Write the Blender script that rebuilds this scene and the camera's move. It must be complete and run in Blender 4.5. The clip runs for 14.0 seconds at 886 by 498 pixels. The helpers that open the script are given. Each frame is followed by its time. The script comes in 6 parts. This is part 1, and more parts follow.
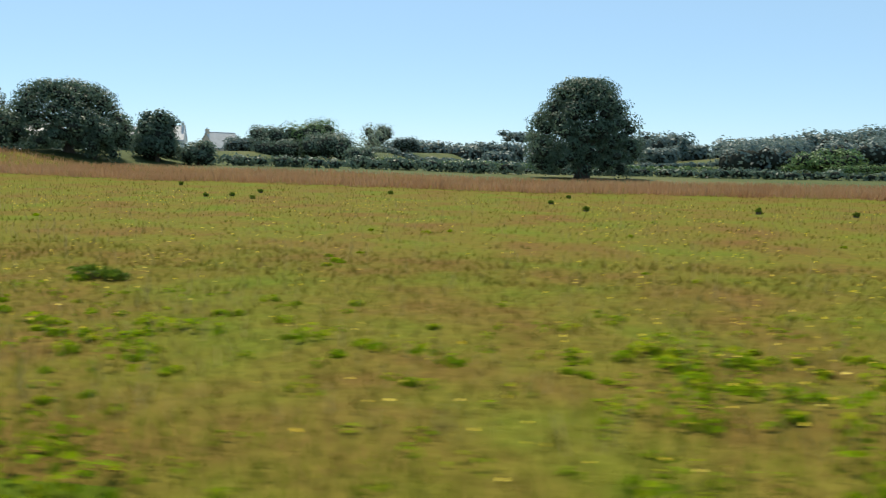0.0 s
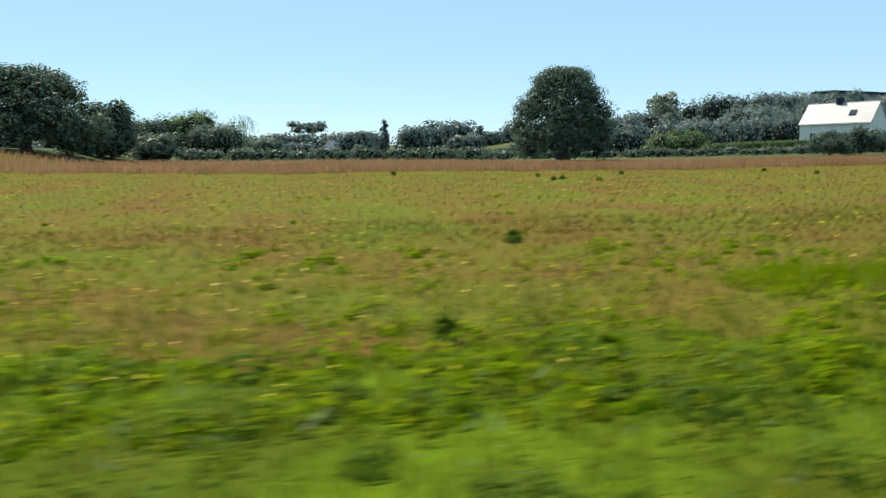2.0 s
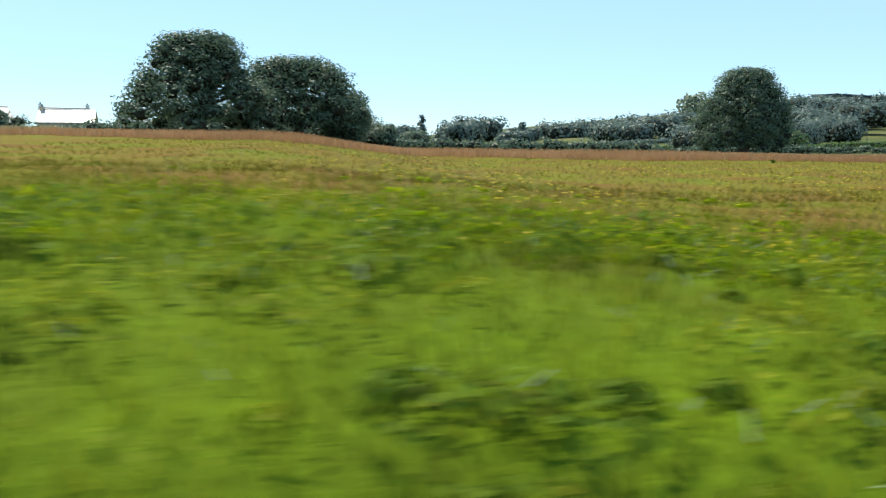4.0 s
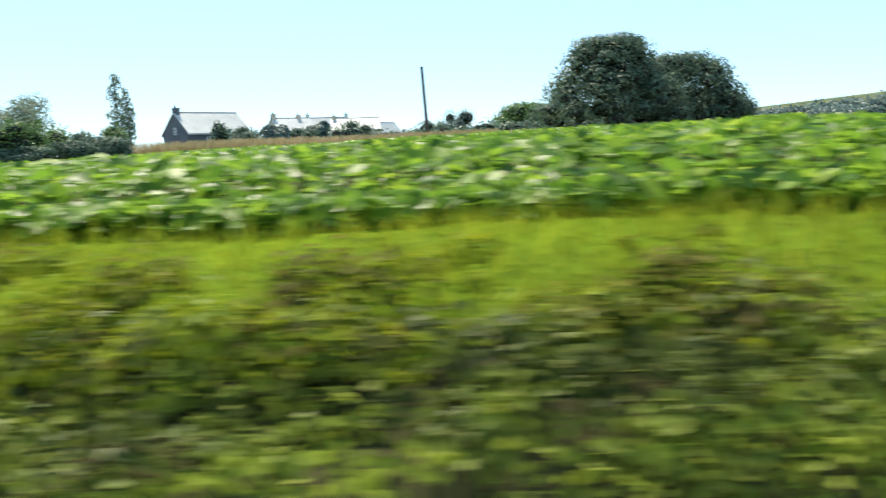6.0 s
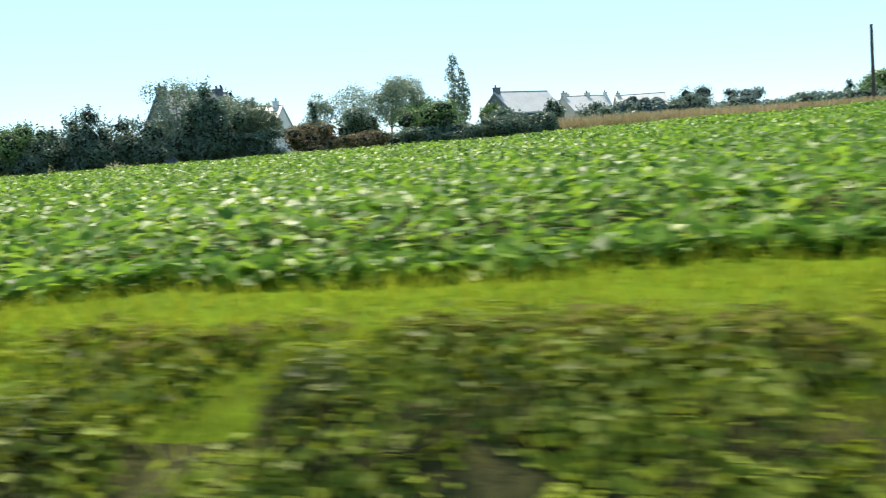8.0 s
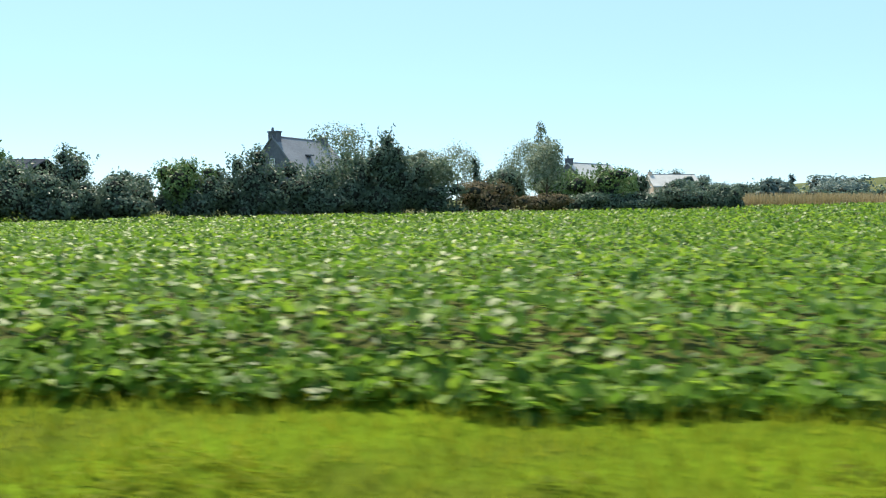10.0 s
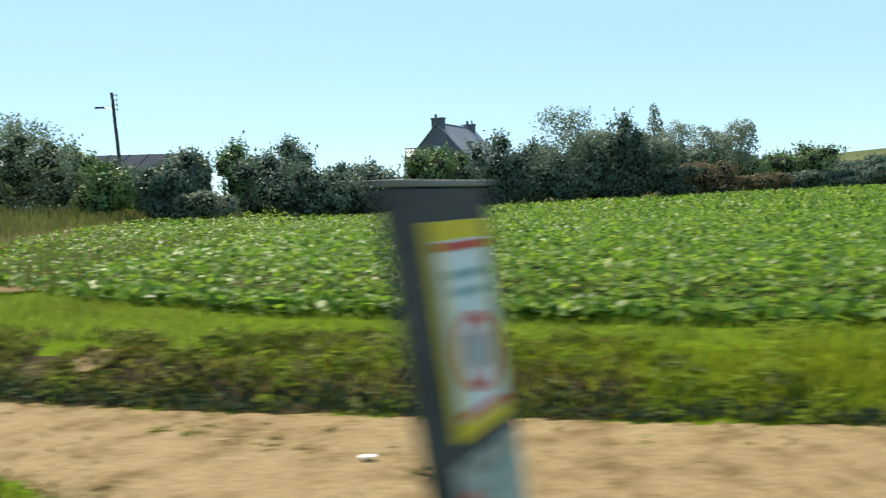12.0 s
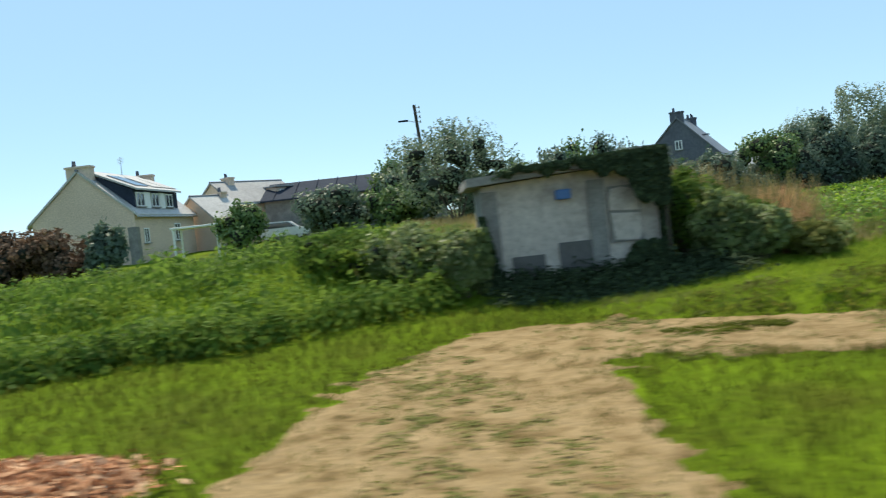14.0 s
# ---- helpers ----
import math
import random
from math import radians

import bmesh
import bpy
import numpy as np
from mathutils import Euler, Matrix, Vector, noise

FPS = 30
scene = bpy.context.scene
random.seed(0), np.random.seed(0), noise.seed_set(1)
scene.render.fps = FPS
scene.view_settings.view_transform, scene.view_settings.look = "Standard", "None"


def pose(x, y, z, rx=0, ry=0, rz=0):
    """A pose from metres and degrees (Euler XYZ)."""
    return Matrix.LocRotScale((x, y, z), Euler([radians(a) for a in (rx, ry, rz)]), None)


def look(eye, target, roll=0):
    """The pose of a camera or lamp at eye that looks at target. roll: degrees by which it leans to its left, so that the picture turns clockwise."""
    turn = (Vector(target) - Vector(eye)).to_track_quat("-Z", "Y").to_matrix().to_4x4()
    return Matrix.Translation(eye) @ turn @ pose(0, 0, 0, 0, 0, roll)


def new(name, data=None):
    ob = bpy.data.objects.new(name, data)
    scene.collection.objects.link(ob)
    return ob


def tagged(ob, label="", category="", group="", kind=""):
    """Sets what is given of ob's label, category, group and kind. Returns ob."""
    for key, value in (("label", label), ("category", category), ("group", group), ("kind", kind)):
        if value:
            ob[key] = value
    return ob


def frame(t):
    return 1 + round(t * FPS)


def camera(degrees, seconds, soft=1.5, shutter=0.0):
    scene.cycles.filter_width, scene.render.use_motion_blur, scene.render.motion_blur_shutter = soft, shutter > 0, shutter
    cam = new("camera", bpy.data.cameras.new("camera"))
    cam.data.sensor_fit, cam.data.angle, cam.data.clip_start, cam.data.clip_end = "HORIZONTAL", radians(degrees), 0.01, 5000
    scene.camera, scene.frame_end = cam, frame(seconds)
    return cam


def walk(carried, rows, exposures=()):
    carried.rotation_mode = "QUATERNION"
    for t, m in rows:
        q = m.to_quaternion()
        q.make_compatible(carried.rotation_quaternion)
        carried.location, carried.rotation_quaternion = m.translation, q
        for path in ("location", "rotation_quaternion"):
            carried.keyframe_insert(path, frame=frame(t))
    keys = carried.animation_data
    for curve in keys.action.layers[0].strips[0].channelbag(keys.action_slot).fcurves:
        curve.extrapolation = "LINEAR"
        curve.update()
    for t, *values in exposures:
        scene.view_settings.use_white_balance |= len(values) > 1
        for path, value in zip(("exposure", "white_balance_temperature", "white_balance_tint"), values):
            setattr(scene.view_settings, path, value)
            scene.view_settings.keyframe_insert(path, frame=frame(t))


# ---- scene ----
cam = camera(60.9, 14.0, soft=1.15, shutter=0.25)
PATH = [
    (0, (-0.00, 0.00, 1.78), (-1.717, 9.787, 0.623), 0.85),
    (0.5, (-6.44, -0.29, 1.69), (-7.080, 9.602, 0.372), -0.20),
    (1, (-12.90, -0.59, 1.61), (-12.754, 9.325, 0.295), -1.22),
    (1.5, (-19.31, -0.87, 1.52), (-17.939, 8.969, 0.409), 1.75),
    (2, (-25.58, -1.13, 1.43), (-23.915, 8.644, 0.154), -1.02),
    (2.5, (-31.70, -1.35, 1.33), (-30.117, 8.367, -0.440), -3.88),
    (3, (-37.70, -1.53, 1.22), (-35.936, 8.148, -0.572), -0.40),
    (3.2, (-40.07, -1.60, 1.18), (-38.219, 8.098, -0.400), 0.74),
    (5.3, (-64.01, -2.62, 1.26), (-62.150, 7.119, -0.034), -2.88),
    (5.5, (-66.19, -2.72, 1.30), (-64.933, 7.107, -0.088), -1.56),
    (6, (-71.60, -2.87, 1.37), (-71.470, 7.046, 0.053), -2.41),
    (6.5, (-76.87, -2.86, 1.42), (-77.595, 7.066, 0.482), 1.00),
    (7, (-82.03, -2.76, 1.46), (-83.198, 7.104, 0.269), -3.58),
    (7.5, (-87.13, -2.61, 1.49), (-88.263, 7.275, 0.454), -0.39),
    (8, (-92.24, -2.48, 1.54), (-94.218, 7.225, 0.135), -3.77),
    (8.5, (-97.32, -2.39, 1.61), (-99.082, 7.366, 0.264), -1.35),
    (9, (-102.37, -2.30, 1.70), (-103.875, 7.532, 0.670), 0.16),
    (11.5, (-128.68, -1.42, 1.80), (-128.501, 8.568, 1.373), -2.18),
    (12, (-133.95, -1.17, 1.78), (-133.881, 8.808, 1.076), -1.76),
    (12.3, (-137.03, -1.01, 1.77), (-136.850, 8.974, 1.156), -1.77),
    (12.5, (-139.05, -0.89, 1.77), (-138.805, 9.089, 1.218), -2.27),
    (13, (-144.06, -0.60, 1.76), (-143.645, 9.389, 1.400), -3.11),
    (13.3, (-147.03, -0.41, 1.75), (-146.616, 9.570, 1.353), -3.74),
    (13.5, (-149.02, -0.29, 1.75), (-148.867, 9.689, 1.144), -4.28),
    (13.7, (-151.00, -0.17, 1.74), (-151.086, 9.819, 1.282), -5.57),
    (14, (-154.00, 0.01, 1.74), (-154.170, 9.999, 1.329), -6.28),
]
EXPOSURES = [(0.0, 0.38, 6500, 4), (1.5, 0.48, 6500, 3), (3.0, 0.50, 6500, 2), (5.5, 1.14, 6500, 2), (6.0, 1.06, 6500, 2), (7.0, 1.14, 6500, 2), (7.5, 1.10, 6500, 2), (9.0, 0.86, 6500, 2), (11.5, 0.84, 6600, 2), (12.0, 0.72, 6600, 3), (13.2, 0.45, 6500, 3), (14.0, 0.57, 6650, 2)]
walk(cam, [(t, look(eye, target, roll)) for t, eye, target, roll in PATH], EXPOSURES)

# ---- light: clear summer sky, high sun beyond the fields ----
SUN_AZ, SUN_EL = radians(-26.0), radians(57.0)   # from +y towards -x
world = bpy.data.worlds.new("sky")
scene.world = world
world.use_nodes = True
wn = world.node_tree
sky = wn.nodes.new("ShaderNodeTexSky")
sky.sky_type = "NISHITA"
sky.sun_disc = False
sky.sun_elevation = SUN_EL
sky.sun_rotation = SUN_AZ
sky.altitude = 20
sky.air_density = 0.7
sky.dust_density = 0.15
sky.ozone_density = 3.0
wn.nodes["Background"].inputs["Strength"].default_value = 0.12
haze = wn.nodes.new("ShaderNodeMix")   # bright even summer haze over the clear sky
haze.data_type = "RGBA"
haze.inputs[0].default_value = 0.60
haze.inputs[7].default_value = (3.0, 4.6, 6.2, 1)
wn.links.new(sky.outputs["Color"], haze.inputs[6])
wn.links.new(haze.outputs[2], wn.nodes["Background"].inputs["Color"])

sun_data = bpy.data.lights.new("sun", "SUN")
sun_data.energy, sun_data.angle, sun_data.color = 4.7, radians(0.5), (1.0, 0.87, 0.72)
sun = new("sun", sun_data)
way_to_sun = Vector((math.sin(SUN_AZ) * math.cos(SUN_EL), math.cos(SUN_AZ) * math.cos(SUN_EL), math.sin(SUN_EL)))
sun.matrix_world = look(way_to_sun * 100, (0, 0, 0))


# ---- materials ----
def shader(name, rough=0.8, metal=0.0, spec=0.5):
    m = bpy.data.materials.new(name)
    m.use_nodes = True
    b = m.node_tree.nodes["Principled BSDF"]
    b.inputs["Roughness"].default_value = rough
    b.inputs["Metallic"].default_value = metal
    b.inputs["Specular IOR Level"].default_value = spec
    return m, m.node_tree.nodes, m.node_tree.links, b


def ramp_node(nodes, stops):
    r = nodes.new("ShaderNodeValToRGB")
    while len(r.color_ramp.elements) < len(stops):
        r.color_ramp.elements.new(0.5)
    for e, (p, c) in zip(r.color_ramp.elements, stops):
        e.position, e.color = p, (*c, 1)
    return r


def noise_node(nodes, links, coord, scale, detail=4, rough=0.6):
    n = nodes.new("ShaderNodeTexNoise")
    n.inputs["Scale"].default_value, n.inputs["Detail"].default_value, n.inputs["Roughness"].default_value = scale, detail, rough
    links.new(coord, n.inputs["Vector"])
    return n


def mix_node(nodes, links, fac, a, b, mode="MIX"):
    x = nodes.new("ShaderNodeMix")
    x.data_type, x.blend_type = "RGBA", mode
    for value, slot in ((fac, 0), (a, 6), (b, 7)):
        if isinstance(value, (int, float)):
            x.inputs[slot].default_value = value
        elif isinstance(value, tuple):
            x.inputs[slot].default_value = (*value, 1)
        else:
            links.new(value, x.inputs[slot])
    return x.outputs[2]


def surface(name, stops, scale, fine, rough=0.85, bump=0.3, metal=0.0, spec=0.4, dist=0.02, streak=1.0):
    """Colour from a large and a small noise, with relief from the small one; streak below 1 draws the large one out upwards."""
    m, nodes, links, b = shader(name, rough, metal, spec)
    co = nodes.new("ShaderNodeTexCoord").outputs["Object"]
    mp = nodes.new("ShaderNodeMapping")
    mp.inputs["Scale"].default_value = (1, 1, streak)
    links.new(co, mp.inputs["Vector"])
    large, small = noise_node(nodes, links, mp.outputs["Vector"], scale, 5), noise_node(nodes, links, co, fine, 6, 0.7)
    r = ramp_node(nodes, stops)
    links.new(large.outputs["Fac"], r.inputs["Fac"])
    g = ramp_node(nodes, [(0.25, (0.62, 0.62, 0.62)), (0.75, (1.25, 1.25, 1.25))])
    links.new(small.outputs["Fac"], g.inputs["Fac"])
    links.new(mix_node(nodes, links, 1.0, r.outputs["Color"], g.outputs["Color"], "MULTIPLY"), b.inputs["Base Color"])
    bp = nodes.new("ShaderNodeBump")
    bp.inputs["Strength"].default_value, bp.inputs["Distance"].default_value = bump, dist
    links.new(small.outputs["Fac"], bp.inputs["Height"])
    links.new(bp.outputs["Normal"], b.inputs["Normal"])
    return m


def foliage(name, stops, patch=0.0, patch_stops=None, shine=0.35, rough=0.5, spec=0.3):
    """Leaves: a colour of its own for each leaf, patches over the ground, light that shines through."""
    m, nodes, links, b = shader(name, rough, 0.0, spec)
    rnd = nodes.new("ShaderNodeNewGeometry").outputs["Random Per Island"]
    r = ramp_node(nodes, stops)
    links.new(rnd, r.inputs["Fac"])
    col = r.outputs["Color"]
    if patch:
        co = nodes.new("ShaderNodeTexCoord").outputs["Object"]
        n = noise_node(nodes, links, co, patch, 4, 0.65)
        pr = ramp_node(nodes, patch_stops)
        links.new(n.outputs["Fac"], pr.inputs["Fac"])
        col = mix_node(nodes, links, 0.62, col, pr.outputs["Color"])
    links.new(col, b.inputs["Base Color"])
    tr = nodes.new("ShaderNodeBsdfTranslucent")
    links.new(col, tr.inputs["Color"])
    mx = nodes.new("ShaderNodeMixShader")
    mx.inputs[0].default_value = shine
    links.new(b.outputs[0], mx.inputs[1])
    links.new(tr.outputs[0], mx.inputs[2])
    links.new(mx.outputs[0], nodes["Material Output"].inputs["Surface"])
    return m


def plain(name, c, rough=0.6, metal=0.0, spec=0.5):
    m, nodes, links, b = shader(name, rough, metal, spec)
    co = nodes.new("ShaderNodeTexCoord").outputs["Object"]
    n = noise_node(nodes, links, co, 9.0, 5)
    r = ramp_node(nodes, [(0.3, tuple(v * 0.86 for v in c)), (0.7, tuple(min(1, v * 1.08) for v in c))])
    links.new(n.outputs["Fac"], r.inputs["Fac"])
    links.new(r.outputs["Color"], b.inputs["Base Color"])
    return m


MEADOW = [(0.28, (0.145, 0.080, 0.026)), (0.40, (0.146, 0.100, 0.023)), (0.50, (0.140, 0.122, 0.019)), (0.60, (0.125, 0.136, 0.016)), (0.75, (0.098, 0.142, 0.012))]
M_MEADOW = surface("meadow_soil", MEADOW, 0.35, 6.0, bump=0.6, dist=0.05, spec=0.02)
M_VERGE = surface("verge_soil", [(0.3, (0.072, 0.085, 0.010)), (0.5, (0.088, 0.135, 0.008)), (0.7, (0.115, 0.18, 0.008))], 0.5, 7.0, bump=0.6, dist=0.05, spec=0.02)
M_SOIL = surface("field_soil", [(0.3, (0.045, 0.060, 0.014)), (0.62, (0.07, 0.075, 0.02)), (0.8, (0.14, 0.095, 0.04))], 0.8, 7.0, bump=0.5, dist=0.03, spec=0.05)
M_PASTURE = surface("pasture", [(0.3, (0.06, 0.08, 0.03)), (0.5, (0.085, 0.10, 0.035)), (0.7, (0.15, 0.14, 0.06))], 0.02, 1.2, bump=0.3, dist=0.1, spec=0.05)
M_ASPHALT = surface("asphalt", [(0.3, (0.045, 0.045, 0.047)), (0.7, (0.06, 0.06, 0.06))], 0.6, 60.0, bump=0.4)
M_SAND = surface("sand", [(0.30, (0.110, 0.078, 0.030)), (0.40, (0.190, 0.132, 0.062)), (0.50, (0.255, 0.184, 0.094)), (0.75, (0.31, 0.230, 0.126))], 2.6, 15.0, rough=0.95, bump=0.8, dist=0.03, spec=0.1)
M_GRASS_A = foliage("meadow_grass", [(0.0, (0.10, 0.14, 0.014)), (0.45, (0.145, 0.145, 0.018)), (0.75, (0.185, 0.138, 0.026)), (1.0, (0.185, 0.122, 0.03))], 0.9, MEADOW, shine=0.3, spec=0.02, rough=0.9)
# darkest patch colour paints the shadowed hollows between the tufts
M_GRASS_V = foliage("verge_grass", [(0.0, (0.125, 0.18, 0.016)), (0.6, (0.215, 0.26, 0.020)), (1.0, (0.31, 0.285, 0.03))], 0.9, [(0.40, (0.036, 0.048, 0.008)), (0.48, (0.14, 0.185, 0.013)), (0.56, (0.215, 0.26, 0.016)), (0.72, (0.265, 0.29, 0.02))], shine=0.42, spec=0.05, rough=0.7)
M_LAWN = foliage("mown_grass", [(0.0, (0.068, 0.090, 0.016)), (0.6, (0.106, 0.126, 0.020)), (1.0, (0.165, 0.150, 0.034))], 0.8, [(0.3, (0.046, 0.056, 0.013)), (0.52, (0.096, 0.116, 0.018)), (0.72, (0.142, 0.145, 0.024))], shine=0.4, spec=0.03, rough=0.85)
M_GRASS_B = foliage("bank_grass", [(0.0, (0.18, 0.235, 0.020)), (0.6, (0.265, 0.31, 0.026)), (1.0, (0.36, 0.33, 0.045))], 0.8, [(0.3, (0.15, 0.165, 0.016)), (0.5, (0.265, 0.31, 0.022)), (0.72, (0.34, 0.35, 0.03))], shine=0.52, spec=0.03, rough=0.85)
M_TOPGRASS = foliage("bank_top_grass", [(0.0, (0.143, 0.220, 0.029)), (0.6, (0.204, 0.286, 0.035)), (1.0, (0.297, 0.319, 0.055))], 0.8, [(0.3, (0.121, 0.165, 0.022)), (0.5, (0.204, 0.286, 0.033)), (0.72, (0.275, 0.330, 0.044))], shine=0.5, spec=0.03, rough=0.85)
M_TUFT = foliage("weed_tuft_leaf", [(0.0, (0.13, 0.22, 0.003)), (0.6, (0.20, 0.29, 0.004)), (1.0, (0.30, 0.32, 0.01))], shine=0.5, spec=0.03, rough=0.8)
M_PALESTRAW = foliage("pale_dry_grass", [(0.0, (0.330, 0.182, 0.094)), (0.5, (0.462, 0.286, 0.154)), (1.0, (0.572, 0.407, 0.231))], shine=0.52, rough=0.75, spec=0.08)
M_STRAW = foliage("dry_grass", [(0.0, (0.30, 0.165, 0.085)), (0.5, (0.38, 0.225, 0.12)), (1.0, (0.46, 0.30, 0.17))], 0.15, [(0.3, (0.28, 0.15, 0.075)), (0.7, (0.43, 0.27, 0.15))], shine=0.4, rough=0.85, spec=0.04)
M_HAY = foliage("hay", [(0.0, (0.28, 0.22, 0.12)), (0.5, (0.38, 0.30, 0.17)), (1.0, (0.50, 0.42, 0.27))], 0.2, [(0.35, (0.26, 0.23, 0.11)), (0.65, (0.42, 0.33, 0.19))], shine=0.4, rough=0.85, spec=0.04)
M_BEAN = foliage("bean_leaf", [(0.0, (0.066, 0.142, 0.020)), (0.5, (0.145, 0.260, 0.027)), (0.9, (0.228, 0.350, 0.037)), (1.0, (0.30, 0.385, 0.05))], shine=0.54, rough=0.42, spec=0.2)
# dark patches paint shadow holes among the bank leaves
M_IVY = foliage("bank_leaf", [(0.0, (0.074, 0.101, 0.018)), (0.55, (0.149, 0.196, 0.026)), (1.0, (0.365, 0.405, 0.065))], 1.5, [(0.42, (0.035, 0.038, 0.016)), (0.50, (0.121, 0.155, 0.021)), (0.62, (0.324, 0.392, 0.036))], shine=0.45, rough=0.5, spec=0.13)
M_BANKWEED = foliage("bank_weed", [(0.0, (0.081, 0.085, 0.022)), (0.5, (0.156, 0.152, 0.031)), (1.0, (0.275, 0.219, 0.072))], 1.3, [(0.4, (0.056, 0.048, 0.022)), (0.5, (0.138, 0.138, 0.026)), (0.66, (0.237, 0.250, 0.031))], shine=0.38, rough=0.8, spec=0.05)
M_NETTLE = foliage("nettle_leaf", [(0.0, (0.073, 0.135, 0.027)), (0.6, (0.126, 0.213, 0.040)), (1.0, (0.223, 0.290, 0.063))], 0.55, [(0.40, (0.043, 0.083, 0.017)), (0.52, (0.116, 0.198, 0.033)), (0.68, (0.217, 0.300, 0.046))], shine=0.52, rough=0.7, spec=0.07)
# oak leaves made lighter and bluer: a little haze is mixed into their colour
M_OAK = foliage("oak_leaf", [(0.0, (0.074, 0.115, 0.081)), (0.6, (0.100, 0.152, 0.103)), (1.0, (0.140, 0.200, 0.129))], shine=0.42, rough=0.48, spec=0.22)
M_BRAMBLE = foliage("bramble_leaf", [(0.0, (0.129, 0.179, 0.067)), (0.6, (0.224, 0.291, 0.106)), (0.88, (0.336, 0.386, 0.157)), (1.0, (0.560, 0.571, 0.336))], 0.9, [(0.40, (0.101, 0.140, 0.056)), (0.55, (0.230, 0.297, 0.106)), (0.70, (0.375, 0.431, 0.168))], shine=0.52, rough=0.5, spec=0.2)
# hedge leaves carry the same blue-grey haze in their base colour
M_HEDGE = foliage("hedge_leaf", [(0.0, (0.086, 0.129, 0.094)), (0.6, (0.110, 0.163, 0.116)), (1.0, (0.151, 0.211, 0.143))], shine=0.36, rough=0.48, spec=0.22)
M_LIGHT = foliage("light_leaf", [(0.0, (0.095, 0.159, 0.052)), (0.6, (0.122, 0.200, 0.063)), (1.0, (0.159, 0.241, 0.095))], shine=0.27, rough=0.48, spec=0.22)
M_PALE = foliage("pale_leaf", [(0.0, (0.15, 0.20, 0.13)), (0.6, (0.22, 0.27, 0.19)), (1.0, (0.30, 0.34, 0.27))], shine=0.42, rough=0.6, spec=0.15)
# blue-grey haze of distance is painted into the far leaf colour
M_FAR = foliage("hazed_far_leaf", [(0.0, (0.107, 0.153, 0.143)), (0.6, (0.127, 0.178, 0.162)), (1.0, (0.156, 0.212, 0.184))], shine=0.36, rough=0.48, spec=0.22)
M_SAGE = foliage("sage_leaf", [(0.0, (0.111, 0.155, 0.100)), (0.6, (0.155, 0.211, 0.135)), (1.0, (0.221, 0.276, 0.187))], shine=0.42, rough=0.48, spec=0.22)
M_RUSSET = foliage("russet_leaf", [(0.0, (0.085, 0.060, 0.040)), (0.6, (0.14, 0.09, 0.06)), (1.0, (0.24, 0.16, 0.11))], shine=0.25, rough=0.7, spec=0.06)
M_OLIVE = foliage("olive_weed", [(0.0, (0.10, 0.13, 0.035)), (0.6, (0.17, 0.19, 0.05)), (1.0, (0.27, 0.25, 0.10))], 0.8, [(0.35, (0.09, 0.12, 0.03)), (0.6, (0.21, 0.21, 0.07))], shine=0.4, rough=0.8, spec=0.05)
M_WILDGRASS = foliage("wild_grass", [(0.0, (0.075, 0.145, 0.020)), (0.6, (0.120, 0.205, 0.028)), (1.0, (0.21, 0.27, 0.045))], 0.7, [(0.38, (0.050, 0.095, 0.016)), (0.52, (0.115, 0.200, 0.026)), (0.7, (0.20, 0.27, 0.035))], shine=0.45, rough=0.75, spec=0.05)
# near-black core colour: the shade inside the crowns is painted in
M_CORESHADE = surface("crown_shade_core", [(0.3, (0.028, 0.032, 0.026)), (0.7, (0.050, 0.055, 0.044))], 2.0, 12.0, bump=0.8, dist=0.1, spec=0.02)
M_DRYBRAMBLE = foliage("dry_bramble_leaf", [(0.0, (0.10, 0.095, 0.05)), (0.6, (0.17, 0.14, 0.08)), (1.0, (0.28, 0.21, 0.14))], shine=0.3, rough=0.7, spec=0.06)
M_WEED = foliage("weed_leaf", [(0.0, (0.075, 0.13, 0.012)), (1.0, (0.155, 0.225, 0.022))], shine=0.45, spec=0.06, rough=0.7)
M_PETAL = foliage("yellow_petal", [(0.0, (0.75, 0.52, 0.02)), (1.0, (0.85, 0.66, 0.03))], shine=0.3)
M_EARTH = surface("field_earth", [(0.3, (0.13, 0.085, 0.045)), (0.5, (0.21, 0.145, 0.08)), (0.7, (0.29, 0.21, 0.125))], 1.5, 14.0, bump=0.8, dist=0.03, spec=0.05)
M_BARK = surface("bark", [(0.3, (0.07, 0.055, 0.04)), (0.7, (0.13, 0.10, 0.075))], 2.0, 14.0, bump=0.8)
M_WOODPOLE = surface("pole_wood", [(0.3, (0.06, 0.052, 0.045)), (0.7, (0.11, 0.095, 0.08))], 1.0, 20.0, bump=0.4, spec=0.1)
M_DRYWEED = foliage("dry_weed", [(0.0, (0.143, 0.154, 0.055)), (0.5, (0.264, 0.220, 0.099)), (1.0, (0.396, 0.308, 0.165))], 0.5, [(0.35, (0.132, 0.154, 0.055)), (0.6, (0.330, 0.253, 0.121))], shine=0.5, rough=0.8, spec=0.05)
M_RENDER = surface("cream_render", [(0.3, (0.62, 0.475, 0.37)), (0.7, (0.73, 0.575, 0.455))], 0.5, 12.0, bump=0.2)
# dark ivy green, lowered further to hold the hut's shade in the colour
M_IVYSHADE = foliage("dark_ivy_shade_leaf", [(0.0, (0.026, 0.040, 0.020)), (0.7, (0.042, 0.062, 0.030)), (1.0, (0.085, 0.115, 0.055))], shine=0.12, rough=0.75, spec=0.06)
# soil darkened so that the shade in the bank's gaps sits in its colour
M_DARKSOIL = surface("bank_soil_with_shade", [(0.3, (0.026, 0.025, 0.010)), (0.7, (0.062, 0.060, 0.022))], 1.5, 9.0, bump=0.6, dist=0.04, spec=0.05)
